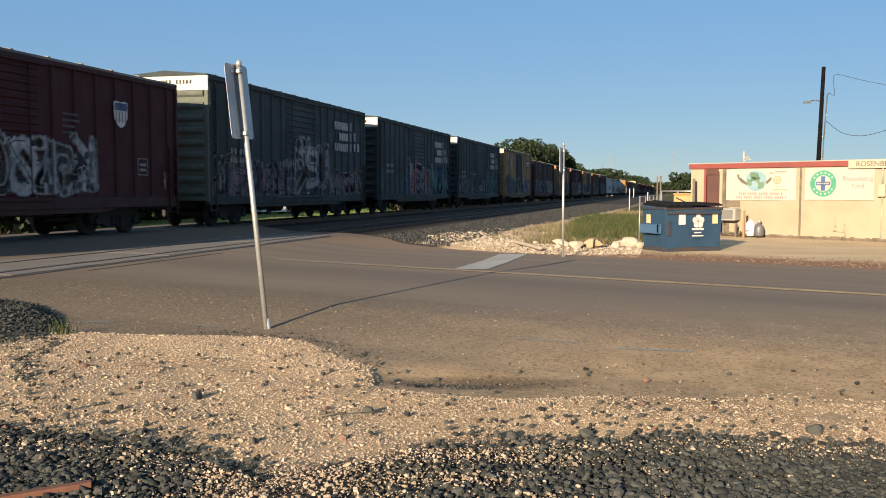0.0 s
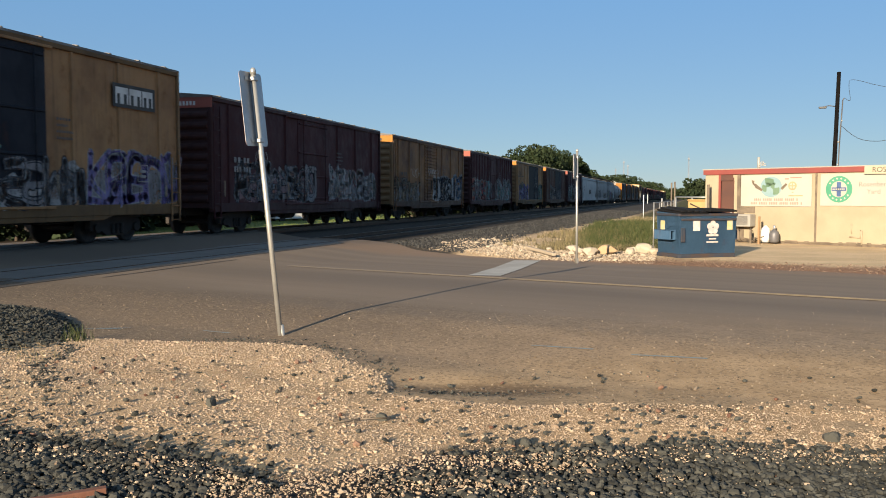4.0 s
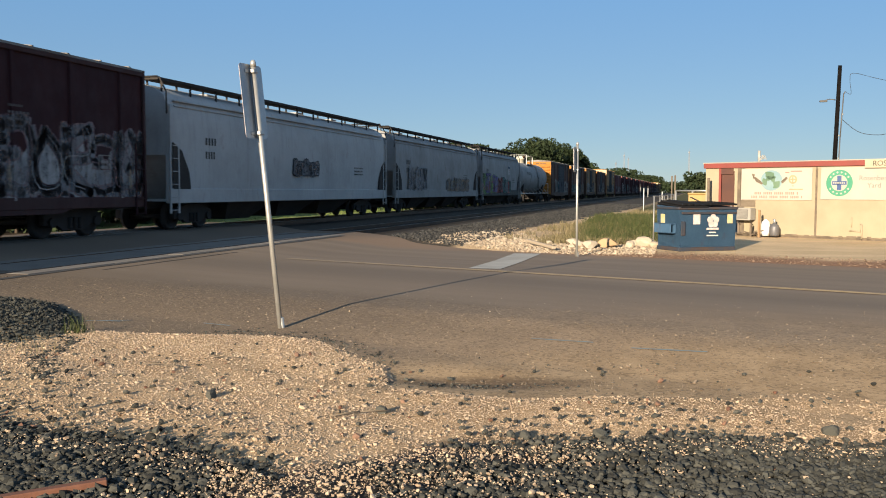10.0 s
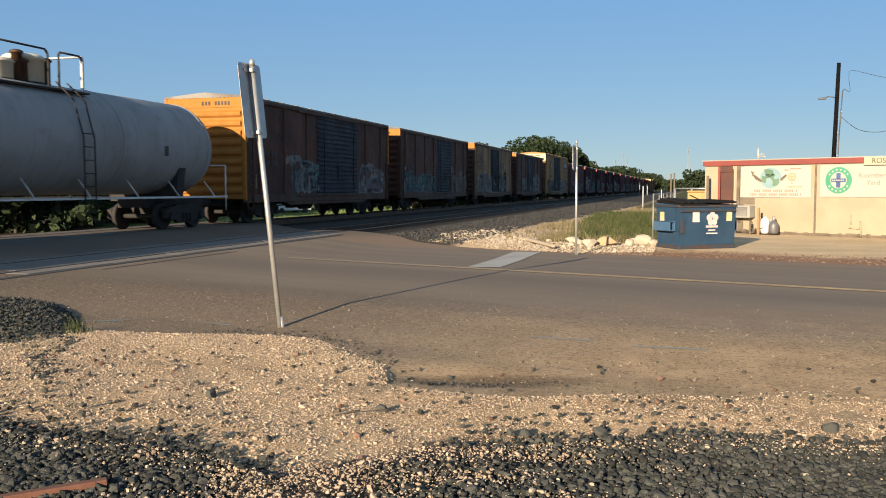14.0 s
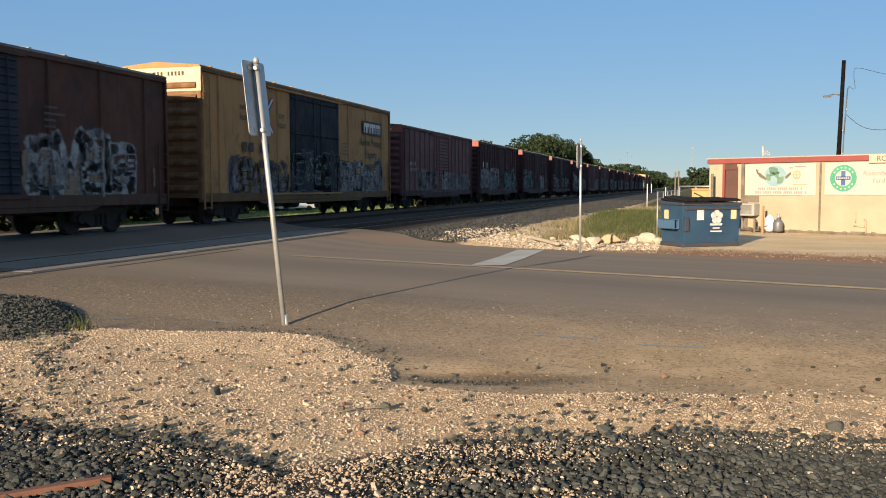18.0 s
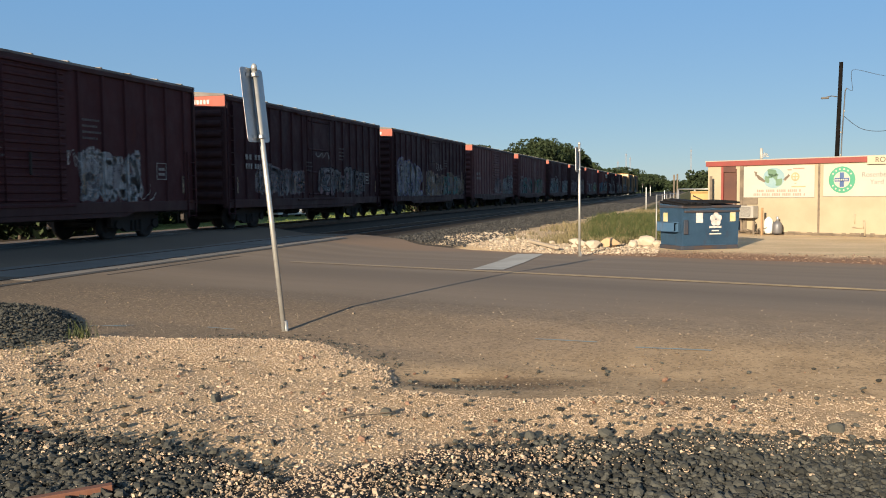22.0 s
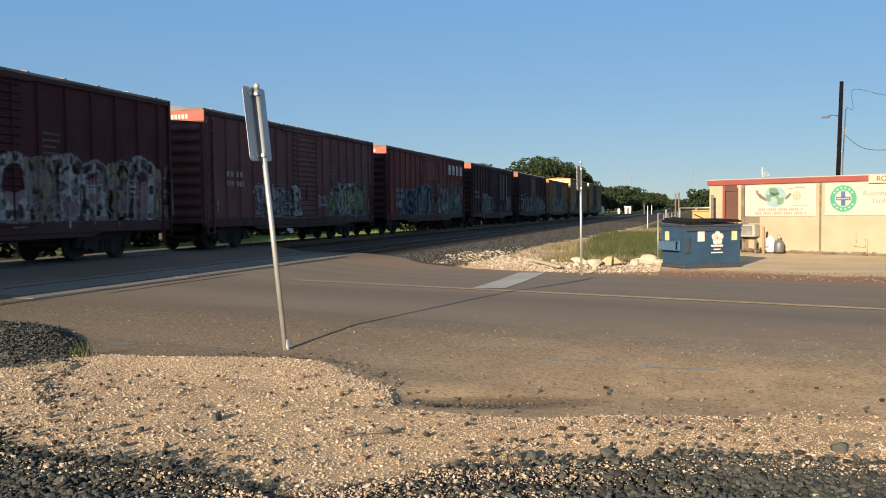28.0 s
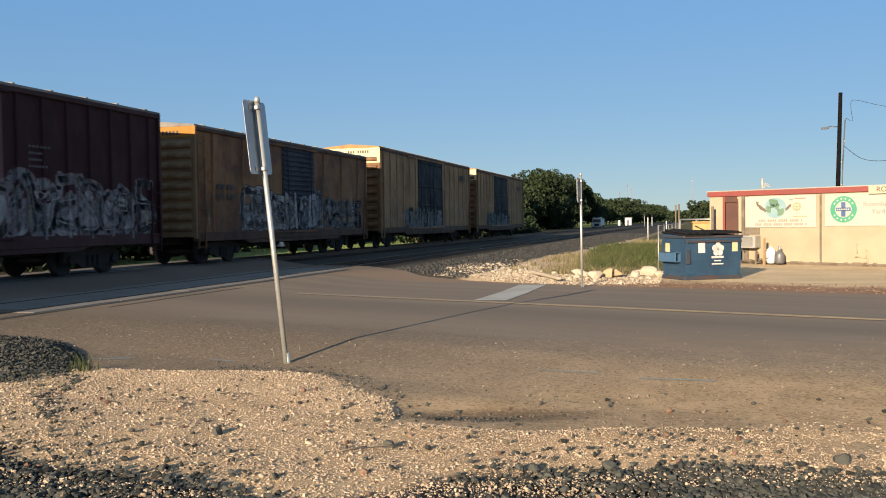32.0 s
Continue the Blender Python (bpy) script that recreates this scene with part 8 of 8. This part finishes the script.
    tagged(new("gully_stones", lumps("gully_stones", np.column_stack([x, y]), s, ground_z(x, y), BALLAST, r)), "dark grit washed into a thin gully", "gravel", kind="stuff")
    x, y = sector(34000, 6.2, 15.0)
    keep = road_b(x, y) < -2.0 + 0.3 * x - 6.0 * r.random(len(x)) ** 0.8
    x, y = x[keep], y[keep]
    s = np.clip(r.lognormal(-4.95, 0.5, len(x)), 0.004, 0.035)
    z = np.maximum(ground_z(x, y), road_z(x, y) - 0.004)
    tagged(new("road_grit", stones("road_grit", np.column_stack([x, y]), s, z, GRIT, r)), "pale grit scattered on the asphalt's edge", "gravel", kind="stuff")
    # ballast shoulder beyond the road
    x = r.uniform(-10.2, -5.2, 30000)
    y = 23 + 85 * r.random(30000) ** 1.9
    keep = (road_b(x, y) > road_far(road_a(x, y)) + 0.25) & (x < -6.5 + 0.35 * bumps(x, y, 0.9) + 0.035 * np.clip(y - 40, 0, 50))
    x, y = x[keep], y[keep]
    s = r.uniform(0.05, 0.1, len(x)) * (1 + 0.012 * np.clip(y - 45, 0, 60))
    tagged(new("track_ballast", stones("track_ballast", np.column_stack([x, y]), s, ground_z(x, y), SHOULDER, r, 0.7)), "dark grey ballast of the track shoulder", "ballast", kind="stuff")
    # white rubble at its foot, some of it strewn over the ballast
    x = r.uniform(-8.4, -0.9, 7000)
    yc = np.interp(x, [-8.4, -7.0, -5.6, -4.6, -3.2, -0.9], [31, 27.8, 26.0, 25.2, 24.4, 24.2])
    y = yc + (np.abs(r.normal(0, 2.6, 7000)) - 1.2) * np.interp(x, [-8, -6, -4, -1], [1, 1.3, 1, 0.6])
    keep = road_b(x, y) > road_far(road_a(x, y)) + 0.25
    x, y = x[keep], y[keep]
    x3, y3 = r.uniform(-7.8, -4.4, 3000), 24.6 + np.abs(r.normal(0, 5.5, 3000))
    k3 = (road_b(x3, y3) > road_far(road_a(x3, y3)) + 0.25) & (bumps(x3, y3, 0.8) > -0.3)
    x, y = np.append(x, x3[k3]), np.append(y, y3[k3])
    s = np.clip(r.lognormal(-3.15, 0.5, len(x)), 0.02, 0.12)
    tagged(new("limestone_rubble", stones("limestone_rubble", np.column_stack([x, y]), s, ground_z(x, y), LIME, r)), "broken white limestone along the road's edge", "rubble", kind="stuff")
    x, y = r.uniform(-8.2, -0.9, 16000), 22.4 + 6.5 * r.random(16000)
    keep = (road_b(x, y) > road_far(road_a(x, y)) + 0.2) & (y < 33.5 + 1.2 * x + 0.12 * x * x + 0.6 * bumps(x, y, 1.4))
    x, y = x[keep], y[keep]
    s = np.clip(r.lognormal(-4.1, 0.4, len(x)), 0.01, 0.04)
    tagged(new("limestone_grit", stones("limestone_grit", np.column_stack([x, y]), s, ground_z(x, y), LIME, r)), "small broken limestone between the rubble", "rubble", kind="stuff")
    x = r.uniform(-1.5, 9, 2500)
    y = ROAD_O[1] + (r.uniform(6.6, 8.4, 2500) - 0.3134 * x) / 0.9496
    s = np.clip(r.lognormal(-3.6, 0.5, 2500), 0.012, 0.07)
    tagged(new("red_gravel", stones("red_gravel", np.column_stack([x, y]), s, ground_z(x, y), RUDDY, r)), "red-brown gravel along the yard's edge", "gravel", kind="stuff")


LIME = stone_mix("white_limestone", (0.28, 0.213, 0.15), (0.55, 0.455, 0.345), 0.95, 14)
SHOULDER = stone_mix("sooty_ballast", (0.014, 0.015, 0.016), (0.085, 0.082, 0.078))
RUDDY = stone_mix("ruddy_gravel", (0.1, 0.062, 0.042), (0.3, 0.205, 0.145))
CLOD = stone_mix("dry_brown_dirt", (0.12, 0.092, 0.068), (0.25, 0.194, 0.146))
GRIT = stone_mix("mixed_grit", (0.07, 0.05, 0.038), (0.5, 0.4, 0.29))
scatter_stones()


def rock_mesh(seed, mat_):
    r = random.Random(seed)
    bm = bmesh.new()
    bmesh.ops.create_icosphere(bm, subdivisions=2, radius=1.0)
    cuts = [(Vector((r.gauss(0, 1), r.gauss(0, 1), r.gauss(0, 0.8))).normalized(), r.uniform(0.5, 0.88)) for _ in range(12)]
    for v in bm.verts:
        for n, d in cuts:
            k = v.co.dot(n)
            if k > d:
                v.co -= n * (k - d)
        v.co *= 1 + 0.05 * noise.noise(v.co * 2 + Vector((seed, 0, 0)))
    return mesh_of("rock", bm, mat_)


def rocks():
    r = random.Random(33)
    kinds = [rock_mesh(i, LIME) for i in range(6)]
    TANROCK = stone_mix("tan_sandstone", (0.4, 0.26, 0.15), (0.5, 0.34, 0.2), 0.95, 10)
    big = [(-2.2, 25.3, 0.3, 1), (-3.35, 26.3, 0.2, 0), (-1.3, 26.4, 0.24, 0), (-1.0, 25.7, 0.18, 0), (-1.65, 25.6, 0.17, 0), (-1.25, 26.9, 0.22, 0), (-1.6, 26.9, 0.2, 0), (-1.05, 26.2, 0.16, 0), (-2.7, 24.9, 0.2, 0), (-3.0, 25.2, 0.2, 0)]
    spots = [(x, y, s * 1.3, k) for x, y, s, k in big]
    for i in range(48):
        x = r.uniform(-7.4, -1.0)
        y = np.interp(x, [-7.6, -6.2, -4.6, -3.2, -1.2], [30.4, 28.0, 26.6, 26.0, 26.0]) + r.gauss(0.8, 1.3)
        spots.append((x, float(y), r.uniform(0.05, 0.12), 0))
    tan_mesh = rock_mesh(77, TANROCK)
    for x, y, s, k in spots:
        ob = new("rock", tan_mesh if k else r.choice(kinds))
        ob.matrix_basis = Matrix.Translation((x, y, float(ground_z(np.array(x), np.array(y))) + s * 0.3)) @ Matrix.Rotation(r.uniform(0, 6.28), 4, "Z") @ Matrix.Diagonal((s * r.uniform(0.9, 1.3), s, s * r.uniform(0.45, 0.7), 1))
        tagged(ob, "tan sandstone boulder in the rock pile" if k else "rough white limestone rock in the pile", "rock", "rocks by the road")
    for x, y, s in ((-3.55, 6.05, 0.06), (-0.55, 5.75, 0.06), (-1.0, 5.55, 0.05), (0.9, 6.2, 0.07), (-2.1, 5.9, 0.055)):
        ob = new("rock", rock_mesh(int(x * 100), BALLAST))
        ob.matrix_basis = Matrix.Translation((x, y, float(ground_z(np.array(x), np.array(y))) + s * 0.35)) @ Matrix.Diagonal((s, s, s * 0.7, 1))
        tagged(ob, "fist-sized dark stone lying on the gravel", "rock", "stones on the apron")
    bm = bmesh.new()
    bx(bm, -1.1, -0.06, 0, 1.1, 0.06, 0.09, 0.02)
    thing("fallen_post", "pale concrete post lying in the rubble", "concrete post", pose(-4.1, 24.95, 0.05, 0, 2, -60), bm=bm, material=LIME)
    bm = bmesh.new()
    bx(bm, -0.35, -0.03, 0, 0.35, 0.03, 0.035, 0.006)
    thing("rusty_bar", "rust-red steel strip lying on the ballast", "scrap metal", pose(-3.2, 3.72, 0.035, 0, -3, 38), bm=bm, material=surf("red_rust", (0.13, 0.05, 0.03), (0.2, 0.085, 0.05), 0.9))
    for x, y, a, l in ((-2.2, 5.75, 35, 0.22), (-4.55, 6.9, -5, 0.2), (-4.2, 7.4, 10, 0.15)):
        bm = bmesh.new()
        tube(bm, [(-l, 0, 0.01), (0, 0.015, 0.02), (l, 0, 0.012)], 0.0055, 5)
        thing("stick", "thin dry brown stick on the gravel", "stick", pose(x, y, float(ground_z(np.array(x), np.array(y))) + 0.012, 0, 0, a), bm=bm, material=OLDWOOD)


rocks()


def grass_material(name, a, b):
    m, t, p, o = blank(name)
    r = t.nodes.new("ShaderNodeNewGeometry").outputs["Random Per Island"]
    put_in(t, p.inputs["Base Color"], mixed(t, r, a, b))
    p.inputs["Roughness"].default_value = 0.7
    p.inputs["Specular IOR Level"].default_value = 0.2
    return m


def blades(name, x, y, h, w, material, r, lean=0.35):
    """Grass blades: each bends over in two steps."""
    n = len(x)
    z = ground_z(x, y)
    a = r.uniform(0, 6.283, n)
    side = np.column_stack([np.cos(a), np.sin(a), np.zeros(n)]) * (w / 2)[:, None]
    bend = np.column_stack([r.normal(0, lean, n), r.normal(0, lean, n), np.zeros(n)]) * h[:, None]
    base = np.column_stack([x, y, z - 0.01])
    up = np.column_stack([np.zeros(n), np.zeros(n), h])
    m1 = base + up * 0.55 + bend * 0.3
    tip = base + up + bend
    v = np.stack([base - side, base + side, m1 + side * 0.8, m1 - side * 0.8, tip + side * 0.15, tip - side * 0.15], 1).reshape(-1, 3)
    i = (np.arange(n) * 6)[:, None]
    f = np.concatenate([i + np.array([0, 1, 2, 3]), i + np.array([3, 2, 4, 5])])
    return from_arrays(name, v, f, [material])


def verge():
    r = np.random.default_rng(3)
    green = grass_material("verge_grass", (0.026, 0.043, 0.013), (0.085, 0.09, 0.033))
    lawn = grass_material("lawn_grass", (0.105, 0.155, 0.038), (0.17, 0.2, 0.058))
    dry = grass_material("dry_grass", (0.105, 0.088, 0.044), (0.235, 0.188, 0.105))
    cx, cy = r.uniform(-5.4, -1.15, 620), 27.6 + 32 * r.random(620) ** 1.2
    pick = r.integers(0, 620, 16000)
    x, y = cx[pick] + r.normal(0, 0.14, 16000), cy[pick] + r.normal(0, 0.16, 16000)
    keep = (x > np.maximum(-3.6 - 0.085 * (y - 28), -5.2) + 0.3 * bumps(x, y, 1.7)) & (x < -1.0) & (y > 27.2)
    x, y = x[keep], y[keep]
    h = r.uniform(0.12, 0.36, len(x)) * (0.6 + 0.5 * step(y, 26, 31))
    tagged(new("verge_grass", blades("verge_grass", x, y, h, r.uniform(0.012, 0.03, len(x)), green, r)), "tall green grass on the verge", "grass", kind="stuff")
    x = np.append(r.uniform(-4.6, -1.1, 11000), r.uniform(-5.9, -3.4, 4000))
    y = np.append(27 + 50 * r.random(11000) ** 1.6, 27.5 + 16 * r.random(4000))
    keep = (x > -4.6) | (bumps(x, y, 1.1) > 0.0)
    x, y = x[keep], y[keep]
    h = r.uniform(0.06, 0.27, len(x))
    tagged(new("dry_grass", blades("dry_grass", x, y, h, r.uniform(0.012, 0.03, len(x)), dry, r)), "dry straw-coloured grass on the verge", "grass", kind="stuff")
    x, y = r.uniform(-60, -25, 26000), r.uniform(42, 150, 26000)
    keep = y + 1.75 * x > -13
    x, y = x[keep], y[keep]
    n = len(x)
    tagged(new("far_lawn", blades("far_lawn", x, y, r.uniform(0.05, 0.12, n), r.uniform(0.03, 0.06, n), lawn, r)), "mown green lawn beyond the tracks", "grass", kind="stuff")
    x, y = r.normal(-6.55, 0.07, 90), r.normal(8.35, 0.06, 90)
    tagged(new("weed", blades("weed", x, y, r.uniform(0.05, 0.24, 90), r.uniform(0.004, 0.009, 90), green, r, 0.35)), "small green weed at the heap's edge", "weed")
    x, y = r.normal(-6.3, 0.25, 30), r.normal(7.2, 0.25, 30)
    tagged(new("dry_weed", blades("dry_weed", x, y, r.uniform(0.05, 0.14, 30), r.uniform(0.006, 0.012, 30), dry, r, 0.6)), "dry straw weed on the gravel", "weed", kind="stuff")


verge()

# ---- movement ----
SPEED, SLOWING = 17.954, 0.00187


def motions():
    def gone(t):
        return SPEED * t - SLOWING * t * t
    for car, mid in CARS:
        walk(car, [(t, pose(MAIN_X, mid - gone(t), RAIL_TOP)) for t in (0, 4, 8, 12, 16, 20, 24, 28, 32)])
    first = WHEELSETS[0]
    for w, k in zip(first, (-AXLE_GAP, AXLE_GAP)):
        walk(w, [(i / 30, pose(0, k, RIM) @ Matrix.Rotation(gone(i / 30) / RIM, 4, "X")) for i in range(961)])
    for pair in WHEELSETS[1:]:
        for w, src in zip(pair, first):
            w.rotation_mode = "QUATERNION"
            w.animation_data_create()
            w.animation_data.action = src.animation_data.action
            w.animation_data.action_slot = src.animation_data.action_slot


motions()
